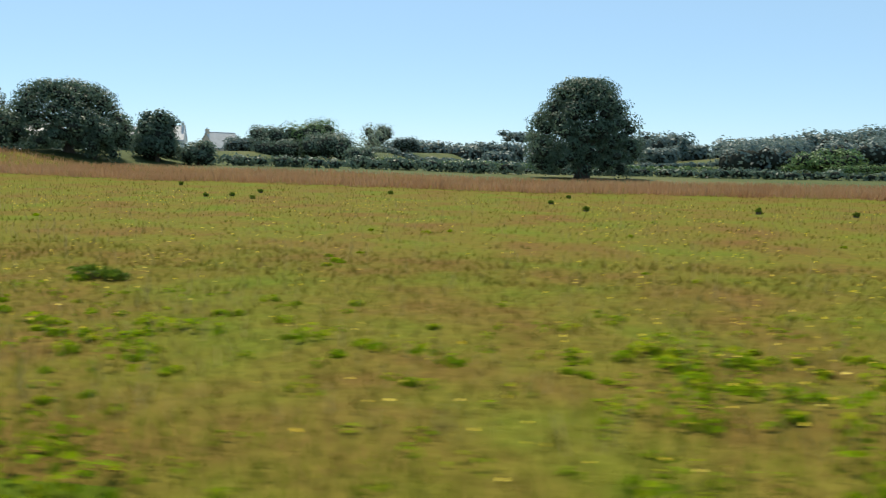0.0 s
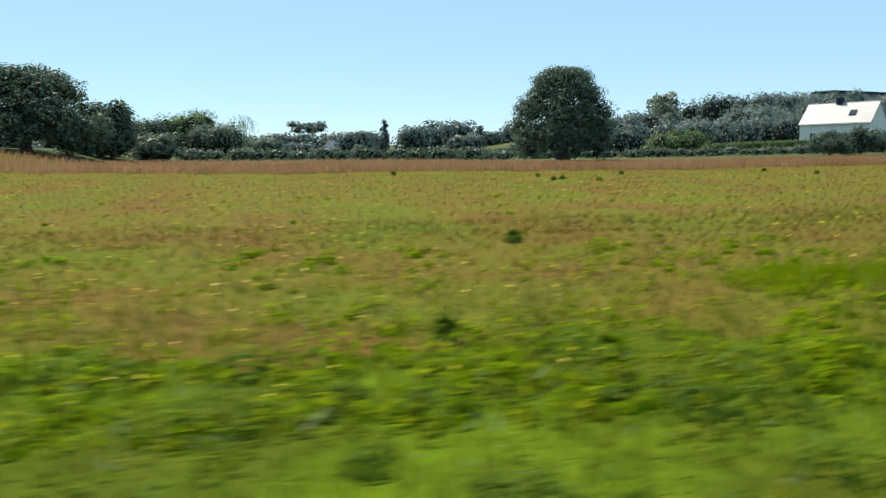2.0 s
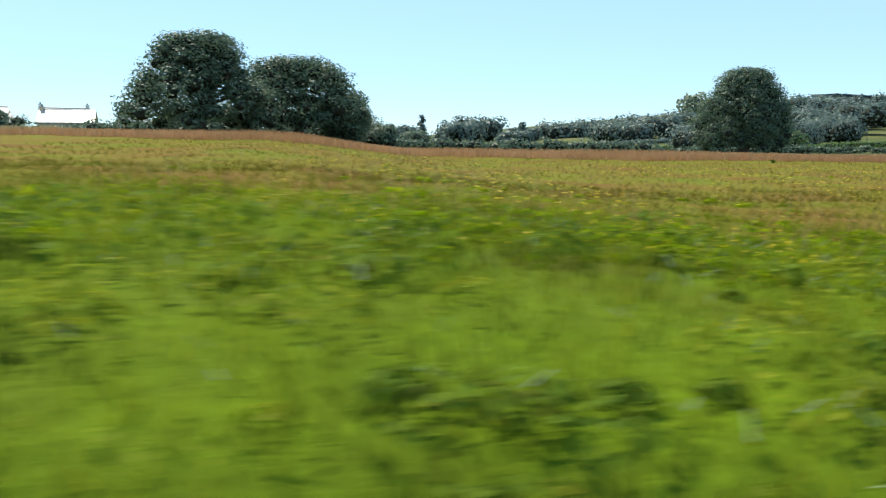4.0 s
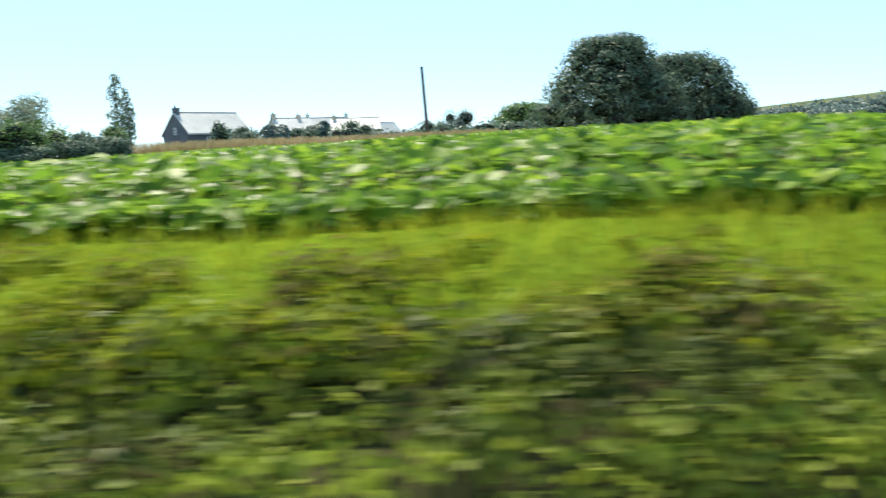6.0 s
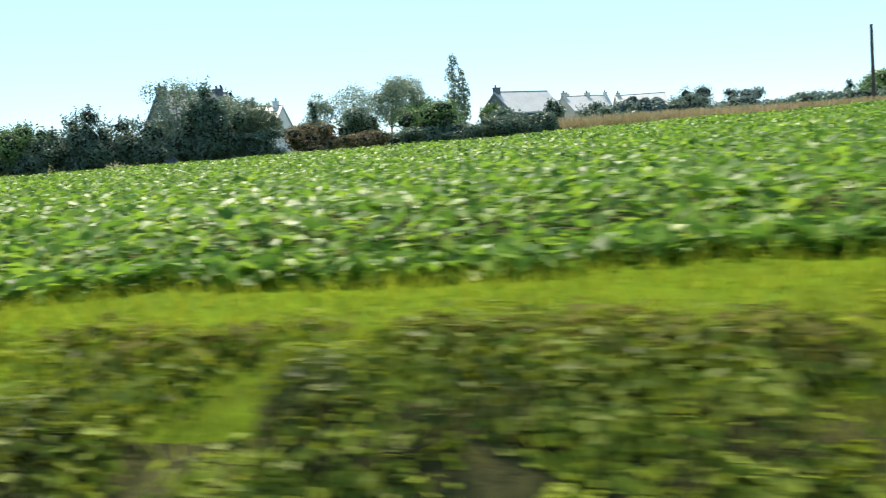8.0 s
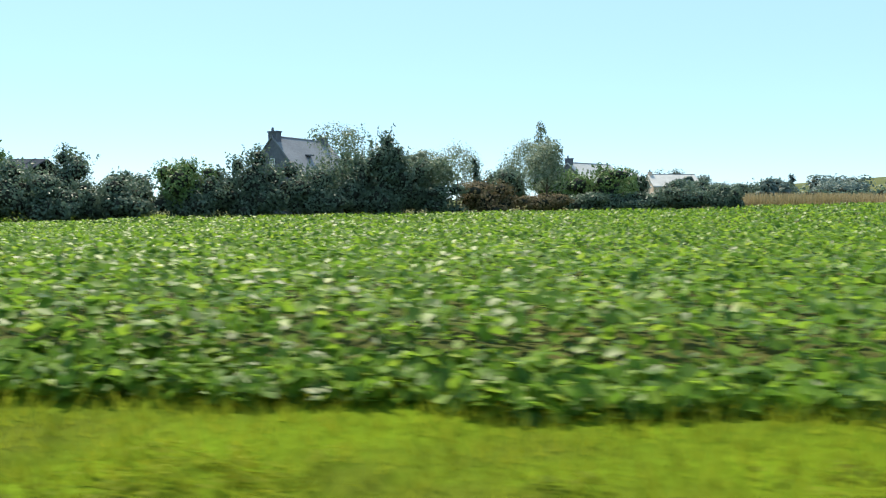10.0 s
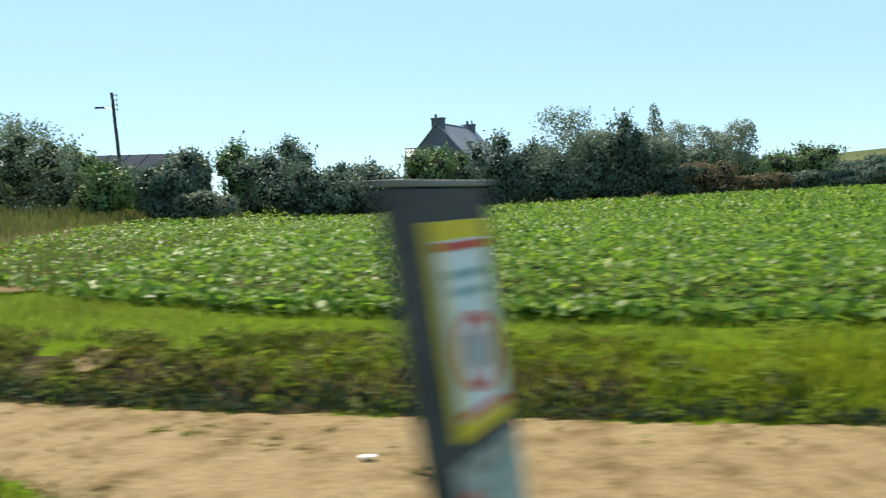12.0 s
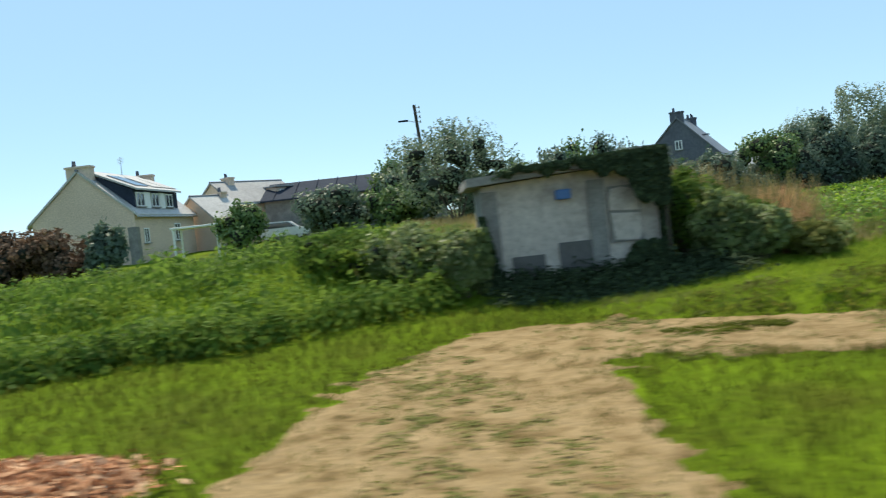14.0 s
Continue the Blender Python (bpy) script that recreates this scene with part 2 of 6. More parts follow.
M_BANKSOIL = surface("bank_soil", [(0.3, (0.030, 0.022, 0.012)), (0.55, (0.070, 0.052, 0.026)), (0.75, (0.13, 0.095, 0.05))], 1.4, 10.0, bump=0.8, dist=0.05, spec=0.05)
M_WHITEWALL = surface("white_render", [(0.3, (0.66, 0.65, 0.62)), (0.7, (0.78, 0.77, 0.74))], 0.5, 12.0, bump=0.2)
M_STONEWALL = surface("grey_stone", [(0.3, (0.095, 0.102, 0.130)), (0.7, (0.150, 0.158, 0.190))], 0.9, 5.0, bump=0.5, dist=0.04)
M_SLATE = surface("slate", [(0.3, (0.14, 0.147, 0.168)), (0.7, (0.21, 0.218, 0.24))], 0.6, 7.0, rough=0.5, bump=0.25, spec=0.4, dist=0.01)
M_GREYSLATE = surface("grey_slate", [(0.3, (0.27, 0.27, 0.275)), (0.7, (0.37, 0.37, 0.37))], 0.6, 7.0, rough=0.62, bump=0.25, spec=0.2, dist=0.01)
# slate made pale: the glare on the roofs is put into its colour
M_GLARESLATE = surface("glare_pale_slate", [(0.3, (0.39, 0.38, 0.37)), (0.7, (0.50, 0.49, 0.475))], 0.6, 7.0, rough=0.45, bump=0.15, spec=0.5, dist=0.01)
M_ZINC = surface("dark_zinc", [(0.3, (0.030, 0.038, 0.056)), (0.7, (0.046, 0.056, 0.078))], 0.7, 9.0, rough=0.9, bump=0.1, spec=0.05)
M_WHITE = plain("white_paint", (0.78, 0.78, 0.76), 0.45)
M_GLASS, _n, _l, _b = shader("window_glass", 0.06, 0.0, 0.8)
_b.inputs["Base Color"].default_value = (0.03, 0.04, 0.05, 1)
M_CONCRETE = surface("weathered_concrete", [(0.3, (0.17, 0.16, 0.145)), (0.55, (0.25, 0.24, 0.22)), (0.75, (0.32, 0.31, 0.28))], 1.6, 18.0, bump=0.4, dist=0.01)
M_PLASTER = surface("stained_plaster", [(0.30, (0.31, 0.27, 0.235)), (0.45, (0.50, 0.445, 0.39)), (0.7, (0.58, 0.525, 0.455))], 0.8, 7.0, bump=0.2, dist=0.01, spec=0.1)
M_GREYBOARD = plain("grey_board", (0.13, 0.125, 0.12), 0.85, 0.0, 0.2)
M_BLUE = plain("blue_paint", (0.055, 0.14, 0.34), 0.5)
M_BANNER = surface("banner_cloth", [(0.3, (0.37, 0.39, 0.46)), (0.7, (0.43, 0.45, 0.52))], 1.5, 9.0, rough=0.6, bump=0.15, dist=0.01, spec=0.3)
M_INK = plain("dark_ink", (0.085, 0.095, 0.12), 0.6)
M_WALLBOARD = surface("dark_weathered_board", [(0.3, (0.050, 0.046, 0.040)), (0.55, (0.085, 0.077, 0.066)), (0.72, (0.19, 0.175, 0.15))], 3.2, 18.0, bump=0.4, dist=0.01, spec=0.1, streak=0.16)
M_SIGNYELLOW = plain("sign_yellow", (0.72, 0.52, 0.02), 0.5)
M_RED = plain("sign_red", (0.55, 0.06, 0.05), 0.5)
M_TEAL = plain("sign_teal", (0.27, 0.40, 0.42), 0.5)
M_STICKER = surface("worn_sticker", [(0.35, (0.20, 0.19, 0.16)), (0.5, (0.42, 0.41, 0.36)), (0.7, (0.52, 0.51, 0.46))], 7.0, 30.0, bump=0.1, spec=0.2)
M_SIGNWHITE = plain("sign_white", (0.72, 0.74, 0.76), 0.5)
M_SLAB = surface("slab_grey", [(0.3, (0.060, 0.058, 0.060)), (0.7, (0.115, 0.110, 0.108))], 3.0, 25.0, bump=0.2, dist=0.005, spec=0.2)
M_METAL = plain("galvanised_steel", (0.45, 0.46, 0.47), 0.4, 0.8)
M_TYRE = plain("tyre_rubber", (0.03, 0.03, 0.03), 0.9)
M_CARPAINT = plain("silver_paint", (0.60, 0.61, 0.62), 0.3, 0.3)
M_CHIPS = surface("bark_chips", [(0.3, (0.34, 0.17, 0.085)), (0.7, (0.52, 0.30, 0.17))], 6.0, 30.0, bump=0.8)
M_CHIPLEAF = foliage("bark_flake", [(0.0, (0.26, 0.11, 0.055)), (0.6, (0.50, 0.26, 0.14)), (1.0, (0.66, 0.44, 0.28))], shine=0.05, spec=0.1, rough=0.9)

# ---- the lie of the land: for stations along the road, rows of (distance across, height) ----
LAND = [
    (70, [(-4, 0), (9, 0), (40, 0), (60, .1), (130, .6), (180, 2), (270, 5), (420, 7), (600, 9), (4000, 14)]),
    (0, [(-4, 0), (3, -.05), (43, .05), (62, .2), (76, .32), (130, .3), (300, .5), (600, 4), (4000, 12)]),
    (-25, [(-4, -.1), (2, -.1), (10, 0), (43, .3), (60, .7), (90, .8), (300, 1), (600, 4), (4000, 12)]),
    (-40, [(-4.5, -.4), (1, -.35), (3, -.2), (10, .1), (43, .6), (60, .85), (90, 1.0), (300, 2), (600, 4), (4000, 12)]),
    (-52, [(-5, -.45), (-.8, -.4), (.4, .3), (1.5, .55), (10, .8), (43, 1.6), (60, 2.3), (300, 5), (600, 6), (4000, 12)]),
    (-65, [(-5, -.4), (-1.3, -.35), (-.95, .1), (-.65, .68), (-.3, .84), (.8, .92), (2.3, 1.0), (30, 1.6), (58, 2.2), (100, 2.6), (240, 4), (600, 6), (4000, 12)]),
    (-82, [(-5, -.3), (-.2, -.25), (.15, .05), (.5, .48), (.9, .6), (1.9, .68), (3.4, .75), (30, 1.2), (57, 1.8), (100, 2.2), (240, 4.5), (600, 7), (4000, 12)]),
    (-103, [(-4.5, -.05), (-.8, 0), (-.3, .03), (.15, .32), (.85, .44), (2.8, .35), (30, .7), (56, 1.3), (100, 2), (240, 4), (600, 6), (4000, 12)]),
    (-128, [(-4, .05), (2.5, 0), (3.5, 0), (4.3, .3), (5, .42), (25, .5), (48, .85), (70, 1.2), (240, 4), (600, 6), (4000, 12)]),
    (-134, [(-4, .05), (3.2, .05), (4.75, .06), (5.05, .28), (5.5, .38), (7.7, .36), (45, .75), (70, 1.2), (240, 4), (600, 6), (4000, 12)]),
    (-139, [(-4, .05), (4.2, .05), (5.5, .06), (5.8, .28), (6.4, .43), (8.35, .5), (43, .5), (70, 1.2), (240, 4), (600, 6), (4000, 12)]),
    (-144, [(-4, .05), (5.4, .05), (6.9, .06), (7.2, .26), (7.8, .42), (9.4, .5), (15, .5), (38, .6), (70, 1.3), (240, 4), (600, 6), (4000, 12)]),
    (-149, [(-4, .05), (6.5, .05), (9.6, .05), (10.3, .25), (12, .36), (13.4, .45), (40, .8), (70, 1.4), (240, 4), (600, 6), (4000, 12)]),
    (-152, [(-4, .03), (10.7, .03), (12.0, .14), (13.3, .42), (17, .6), (25, 1.2), (40, 1.4), (70, 1.6), (240, 4), (600, 6), (4000, 12)]),
    (-157, [(-4, 0), (9, 0), (10.5, .05), (12.5, .4), (15, 1.0), (20, 1.25), (25, 1.35), (45, 1.6), (70, 1.8), (240, 4), (600, 6), (4000, 12)]),
    (-165, [(-4, 0), (9, 0), (11, .1), (13, .35), (15.5, .75), (20, .85), (27, .85), (38, .85), (45, 1.0), (60, 1.4), (70, 1.9), (240, 4), (600, 6), (4000, 12)]),
]
ST_X = np.array([s[0] for s in LAND][::-1], float)
ST_P = [np.array(s[1], float) for s in LAND][::-1]


def ripple(x, y):
    return 0.5 * np.sin(1.7 * x + 2.1 * np.sin(0.9 * y)) + 0.3 * np.sin(4.3 * y + 1.3 * x) + 0.2 * np.sin(7.1 * x - 3.7 * y)


def height(x, y):
    """Height of the ground at x, y (arrays or numbers)."""
    x, y = np.broadcast_arrays(np.asarray(x, float), np.asarray(y, float))
    all_z = np.stack([np.interp(y, p[:, 0], p[:, 1]) for p in ST_P])
    pos = np.clip(np.interp(x, ST_X, np.arange(len(ST_X))), 0, len(ST_X) - 1)
    lo = np.minimum(pos.astype(int), len(ST_X) - 2)
    u = pos - lo
    u = u * u * (3 - 2 * u)
    z = np.take_along_axis(all_z, lo[None], 0)[0] * (1 - u) + np.take_along_axis(all_z, lo[None] + 1, 0)[0] * u
    east = np.clip((x - 75) / 110, 0, 1) * np.clip((y - 150) / 130, 0, 1) * 4 + np.clip((x - 180) / 200, 0, 1.5) * np.clip((y - 230) / 280, 0, 1) * 24
    # level track with a short steep bank on its far side
    edge = track_edges(x)[1]
    s = y - edge
    side = np.interp(s, [0, 0.3, 0.9], [0, 0.22, 0.36]) * np.interp(x, [-152.5, -148, -131, -128], [0.15, 1, 1, 0.7]) + 0.06
    wx = np.clip((x + 153.5) / 2, 0, 1) * np.clip((-127.5 - x) / 2, 0, 1) * np.clip((y - 1) / 1, 0, 1) * np.clip((2.6 - s) / 1.6, 0, 1)
    z = z * (1 - wx) + side * wx
    z = z + bank_zone(x, y) * lumps(x, y) * np.where(x > -120, 0.09, 0.07)
    # low grassy hump along the foot of the banner wall
    along = np.clip((x + 150.7) / 3.34, 0, 1)
    off = np.hypot(x - (-150.7 + 3.34 * along), y - (2.62 + 1.5 * along))
    z = z + 0.24 * np.exp(-(off / 0.75) ** 2)
    return z + east + 0.035 * ripple(x, y) * np.clip((y + 0.5) / 2, 0, 1) * np.clip((np.abs(x + 143) - 16) / 3, 0.12, 1)


def bank_zone(x, y):
    """1 on the rough bank between road or track and the crop, fading to 0 around it."""
    near = np.interp(x, [-152, -148, -143, -139, -136, -131, -128, -103, -82, -65, -52], [10.2, 9.2, 7.0, 5.7, 5.0, 4.2, 3.5, -0.5, -0.2, -1.2, -0.6])
    far = np.interp(x, [-152, -148, -143, -139, -136, -131, -128, -103, -82, -65, -52], [11.2, 10.2, 8.1, 6.8, 6.0, 5.2, 4.6, 0.8, 1.1, 0.2, 0.8])
    edge = track_edges(x)[1]
    near, far = np.where(x < -129, edge - 0.2, near), np.where(x < -129, edge + 1.15, far)
    return np.clip((y - near) / 0.3, 0, 1) * np.clip((far - y) / 0.4, 0, 1) * ((x > -152) & (x < -50))


def lumps(x, y):
    a = np.sin(3.1 * x + 1.7 * np.sin(2.3 * y)) * np.sin(4.1 * y + 1.3 * np.sin(1.7 * x))
    return np.clip(0.9 * a + 0.5 * np.sin(7.3 * x + 5.1 * y) * np.sin(6.1 * y - 2.9 * x), -0.6, 1.2)


def h(x, y):
    return float(height(x, y))


def wobble(x, y):
    return 0.25 * np.sin(1.3 * x) + 0.18 * np.sin(2.9 * x + 1.1 * y) + 0.12 * np.sin(5.3 * x - 2.2 * y)


# edges of the dirt track, of the crop and of the dry grass, along the road
def track_edges(x):
    near = np.interp(x, [-152.5, -151.4, -148, -143, -139, -136.6, -135.2, -133, -127], [8.3, 7.5, 6.3, 5.05, 4.1, 3.4, 2.5, 1.8, 1.6])
    far = np.interp(x, [-152, -149.5, -146.3, -143.8, -141.4, -139.3, -137, -135.4, -131, -127], [10.6, 9.4, 8.4, 7.45, 6.7, 6.0, 5.37, 5.0, 4.2, 3.2])
    return near, far


def on_sand(x, y):
    near, far = track_edges(x)
    wob, rag = wobble(x, y), 0.025 * np.sin(23.0 * x + 9 * y + 2 * np.sin(3.1 * x)) + 0.02 * np.sin(41.0 * x - 31 * y + 3 * np.sin(5.7 * x)) + 0.05 * np.sin(6.3 * x + 4 * np.sin(1.9 * x))
    rag = rag + np.clip((-149 - x) / 1.5, 0, 1) * (0.13 * np.sin(5.1 * x + 3.7 * y) * np.sin(6.3 * y - 2.9 * x) + 0.09 * np.sin(11 * y + 3 * np.sin(4 * x)))
    strip = (y > near + 0.06 * wob + rag) & (y < far - 0.1 + 0.05 * wob + 0.5 * rag) & (x < -127) & (x > -153.5)
    left = np.interp(y, [0, 4, 7, 8, 9.35, 10.8], [-156.4, -156.0, -155.7, -155.4, -154.9, -153.8])
    right = np.interp(y, [0, 4.2, 6.1, 7.6, 8.3, 8.7], [-152.3, -152.6, -152.57, -152.4, -152.2, -151.6])
    drive = (x > left + 0.3 * wob + rag) & (x < right + 0.3 * wob + rag) & (y > 1.2) & (y < 10.7 + 0.3 * wob)
    return strip | drive


def crop_edge(x):
    return np.interp(x, [-150, -146.7, -144.7, -140.8, -139, -136, -133.9, -131, -128.6, -125.4, -103, -82, -65, -52, -46], [16, 14.3, 12.8, 10.9, 9.1, 7.9, 7.3, 6.2, 5.2, 4.4, 2.8, 3.2, 1.2, 1.8, 2.6])


def crop_far(x):
    return np.interp(x, [-150, -143, -128, -94, -70, -46], [36, 41, 48, 55.5, 57, 58])


def in_crop(x, y):
    return (x > -146.2 - 0.11 * (y - 13)) & (x < -56 - 0.35 * (y - 8)) & (y > crop_edge(x) + 0.3 * wobble(x, y)) & (y < crop_far(x))


def straw_a(x, y):
    return (x > -66) & (x < 60) & (y > 43.5 + 0.8 * wobble(x * 0.2, 0)) & (y < 60) & ~in_crop(x, y)


# ---- mesh helpers ----
def mesh_from(name, verts, faces_flat, per_face, mat, loop_mats=None, smooth=False):
    me = bpy.data.meshes.new(name)
    nv, nf = len(verts), len(faces_flat) // per_face
    me.vertices.add(nv)
    me.vertices.foreach_set("co", np.ascontiguousarray(verts, np.float32).ravel())
    me.loops.add(nf * per_face)
    me.loops.foreach_set("vertex_index", np.ascontiguousarray(faces_flat, np.int32))
    me.polygons.add(nf)
    me.polygons.foreach_set("loop_start", np.arange(0, nf * per_face, per_face, dtype=np.int32))
    for m in mat if isinstance(mat, (list, tuple)) else [mat]:
        me.materials.append(m)
    if loop_mats is not None:
        me.polygons.foreach_set("material_index", np.ascontiguousarray(loop_mats, np.int32))
    if smooth:
        me.polygons.foreach_set("use_smooth", np.ones(nf, bool))
    me.update(calc_edges=True)
    return me


def thing(name, label, category, group="", kind="", at=(0, 0, 0), rz=0.0):
    ob = new(name)
    ob.empty_display_size = 0.2
    ob.matrix_world = pose(*at, 0, 0, rz)
    return tagged(ob, label, category, group, kind)


def part(name, bm, material, parent, label=""):
    me = bpy.data.meshes.new(name)
    if isinstance(bm, bpy.types.Mesh):
        me = bm
    else:
        bm.to_mesh(me)
        bm.free()
        me.materials.append(material)
    ob = new(name, me)
    ob.parent = parent
    return tagged(ob, label)


def box(bm, x0, x1, y0, y1, z0, z1, bevel=0.0):
    m = Matrix.Translation(((x0 + x1) / 2, (y0 + y1) / 2, (z0 + z1) / 2)) @ Matrix.Diagonal((x1 - x0, y1 - y0, z1 - z0, 1))
    got = bmesh.ops.create_cube(bm, size=1, matrix=m)
    if bevel:
        edges = list({e for v in got["verts"] for e in v.link_edges})
        bmesh.ops.bevel(bm, geom=edges, offset=bevel, segments=2, profile=0.6, affect="EDGES")
    return bm


def new_box(*a, bevel=0.0):
    return box(bmesh.new(), *a, bevel=bevel)


def tube(bm, a, b, ra, rb, sides=8):
    a, b = Vector(a), Vector(b)
    m = Matrix.Translation((a + b) / 2) @ (b - a).to_track_quat("Z", "Y").to_matrix().to_4x4()
    bmesh.ops.create_cone(bm, cap_ends=True, segments=sides, radius1=ra, radius2=rb, depth=(b - a).length, matrix=m)
    return bm


def prism(bm, outline, depth_vec):
    """A closed solid from a flat outline (points) pushed along depth_vec."""
    d = Vector(depth_vec)
    front = [bm.verts.new(p) for p in outline]
    back = [bm.verts.new(Vector(p) + d) for p in outline]
    bm.faces.new(front)
    bm.faces.new(back[::-1])
    n = len(front)
    for i in range(n):
        bm.faces.new((front[i], back[i], back[(i + 1) % n], front[(i + 1) % n]))
    bmesh.ops.recalc_face_normals(bm, faces=bm.faces[:])
    return bm


# ---- scattered plants, as real geometry ----
RNG = np.random.default_rng(7)


def blades(name, label, category, x, y, z, tall, wide, mat, lean=0.35, top=0.15):
    """Upright tapering blades of grass."""
    n = len(x)
    a, b = RNG.uniform(0, 2 * np.pi, n), RNG.uniform(0, 2 * np.pi, n)
    base = np.stack([x, y, z], -1)
    side = np.stack([np.cos(a), np.sin(a), 0 * a], -1) * wide[:, None] / 2
    off = np.stack([np.cos(b), np.sin(b), 0 * b], -1) * (RNG.uniform(0, lean, n) * tall)[:, None]
    tip = base + off + np.stack([0 * x, 0 * x, tall], -1)
    v = np.stack([base - side, base + side, tip + side * top, tip - side * top], 1).reshape(-1, 3)
    f = np.arange(4 * n)
    ob = new(name, mesh_from(name, v, f, 4, mat))
    return tagged(ob, label, category, kind="stuff")


def leaf_mesh(name, pos, nor, size, mat, long=1.3, fold=0.25):
    """Folded leaves at pos, facing nor; each is two quads that share the midrib."""
    n = len(pos)
    nor = nor / np.linalg.norm(nor, axis=1, keepdims=True)
    r = RNG.normal(size=(n, 3))
    u = np.cross(nor, r)
    u /= np.linalg.norm(u, axis=1, keepdims=True) + 1e-9
    w = np.cross(nor, u)
    s = size[:, None]
    lift = nor * s * fold * 0.5
    a, c = pos - u * s * long / 2, pos + u * s * long / 2
    l1, l2 = pos - u * s * 0.12 + w * s * 0.5 + lift, pos - u * s * 0.12 - w * s * 0.5 + lift
    v = np.stack([a, l1, c, l2], 1).reshape(-1, 3)
    k = np.arange(n)[:, None] * 4
    f = (k + np.array([0, 1, 2, 0, 2, 3])).ravel()
    return mesh_from(name, v, f, 3, mat)


def scatter(n, x0, x1, y0, y1, inside=None, power=1.0):
    """Random places in a rectangle, denser towards y0 with a higher power."""
    x = RNG.uniform(x0, x1, n)
    y = y0 + (y1 - y0) * RNG.random(n) ** power
    if inside is not None:
        ok = inside(x, y)
        x, y = x[ok], y[ok]
    return x, y


def ball_points(n):
    """n even directions over a ball."""
    i = np.arange(n) + 0.5
    z, a = 1 - 2 * i / n, i * 2.39996
    r = np.sqrt(1 - z * z)
    return np.stack([r * np.cos(a), r * np.sin(a), z], -1)


CORE_V, CORE_F = [], []


def core_ball():
    """A small round mesh, made once: corners and triangles."""
    if not CORE_V:
        bm = bmesh.new()
        bmesh.ops.create_icosphere(bm, subdivisions=1, radius=1.08)
        CORE_V.append(np.array([v.co[:] for v in bm.verts]))
        CORE_F.append(np.array([[v.index for v in f.verts] for f in bm.faces]))
        bm.free()
    return CORE_V[0], CORE_F[0]


def crown_mesh(name, lobes, n, size, mat, fill=0.25, low=-0.6, core=0.58, clump=0.33, rag=0.20, knots=34):
    """Leaves in many small clumps over the outsides of round lobes, each lobe shut off inside by a ragged core,
    coloured dark for the crown's inner shade.
    """
    lobes = np.array(lobes, float)
    wt = lobes[:, 3] * lobes[:, 5] + lobes[:, 3] * lobes[:, 4]
    pick = RNG.choice(len(lobes), n, p=wt / wt.sum())
    ways = ball_points(knots)
    out = ways[RNG.integers(0, knots, n)] + np.sin(pick[:, None] * (12.9, 78.2, 37.7)) * 0.16
    out /= np.linalg.norm(out, axis=1, keepdims=True)
    out[:, 2] = np.where(out[:, 2] < low, -out[:, 2], out[:, 2])
    d = RNG.normal(size=(n, 3))
    d /= np.linalg.norm(d, axis=1, keepdims=True)
    d = np.where((d * out).sum(1, keepdims=True) < -0.25, -d, d)
    jut = 0.70 + 0.20 * np.sin(7.3 * pick[:, None] + 41.0 * out[:, :1] + 23.0 * out[:, 1:2])
    rad = clump * RNG.normal(1.0, rag, n)[:, None]
    rad = np.where(RNG.random((n, 1)) < fill, rad * RNG.uniform(0.3, 1.1, (n, 1)), rad)
    pos = lobes[pick, :3] + (out * jut + d * rad) * lobes[pick, 3:6]
    nor = 0.8 * d + 0.4 * out + RNG.normal(size=(n, 3)) * 0.20 + (0, 0, 0.15)
    me = leaf_mesh(name, pos, nor, size * RNG.uniform(0.6, 1.35, n), mat, 1.25, 0.3)
    if not core:
        return me
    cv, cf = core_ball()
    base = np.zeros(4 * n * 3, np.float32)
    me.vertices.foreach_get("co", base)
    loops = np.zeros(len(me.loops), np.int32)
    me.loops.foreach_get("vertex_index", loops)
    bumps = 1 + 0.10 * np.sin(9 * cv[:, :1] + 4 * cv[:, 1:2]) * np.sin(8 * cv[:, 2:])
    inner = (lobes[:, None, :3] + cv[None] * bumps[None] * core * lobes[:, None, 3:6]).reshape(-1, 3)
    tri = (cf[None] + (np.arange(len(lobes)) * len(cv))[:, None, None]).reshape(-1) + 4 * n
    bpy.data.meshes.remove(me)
    return mesh_from(name, np.concatenate([base.reshape(-1, 3), inner]), np.concatenate([loops, tri]), 3, [mat, M_CORESHADE], np.repeat([0, 1], [len(loops) // 3, len(tri) // 3]))


def mounds(name, label, category, x, y, wide, tall, per, size0, size1, mat, drop=0.0):
    """Leafy mounds on the ground: per leaves over each flattened dome."""
    z = height(x, y) - drop
    k = np.repeat(np.arange(len(x)), per)
    n = len(k)
    d = RNG.normal(size=(n, 3))
    d /= np.linalg.norm(d, axis=1, keepdims=True)
    d[:, 2] = np.abs(d[:, 2])
    rad = RNG.normal(0.95, 0.12, n)[:, None]
    pos = np.stack([x, y, z], -1)[k] + d * np.stack([wide, wide, tall], -1)[k] * rad
    nor = d / np.stack([wide, wide, tall], -1)[k] * wide[k][:, None] + RNG.normal(size=(n, 3)) * 0.35
    ob = new(name, leaf_mesh(name, pos, nor, RNG.uniform(size0, size1, n), mat, 1.4, 0.2))
    return tagged(ob, label, category, kind="stuff")


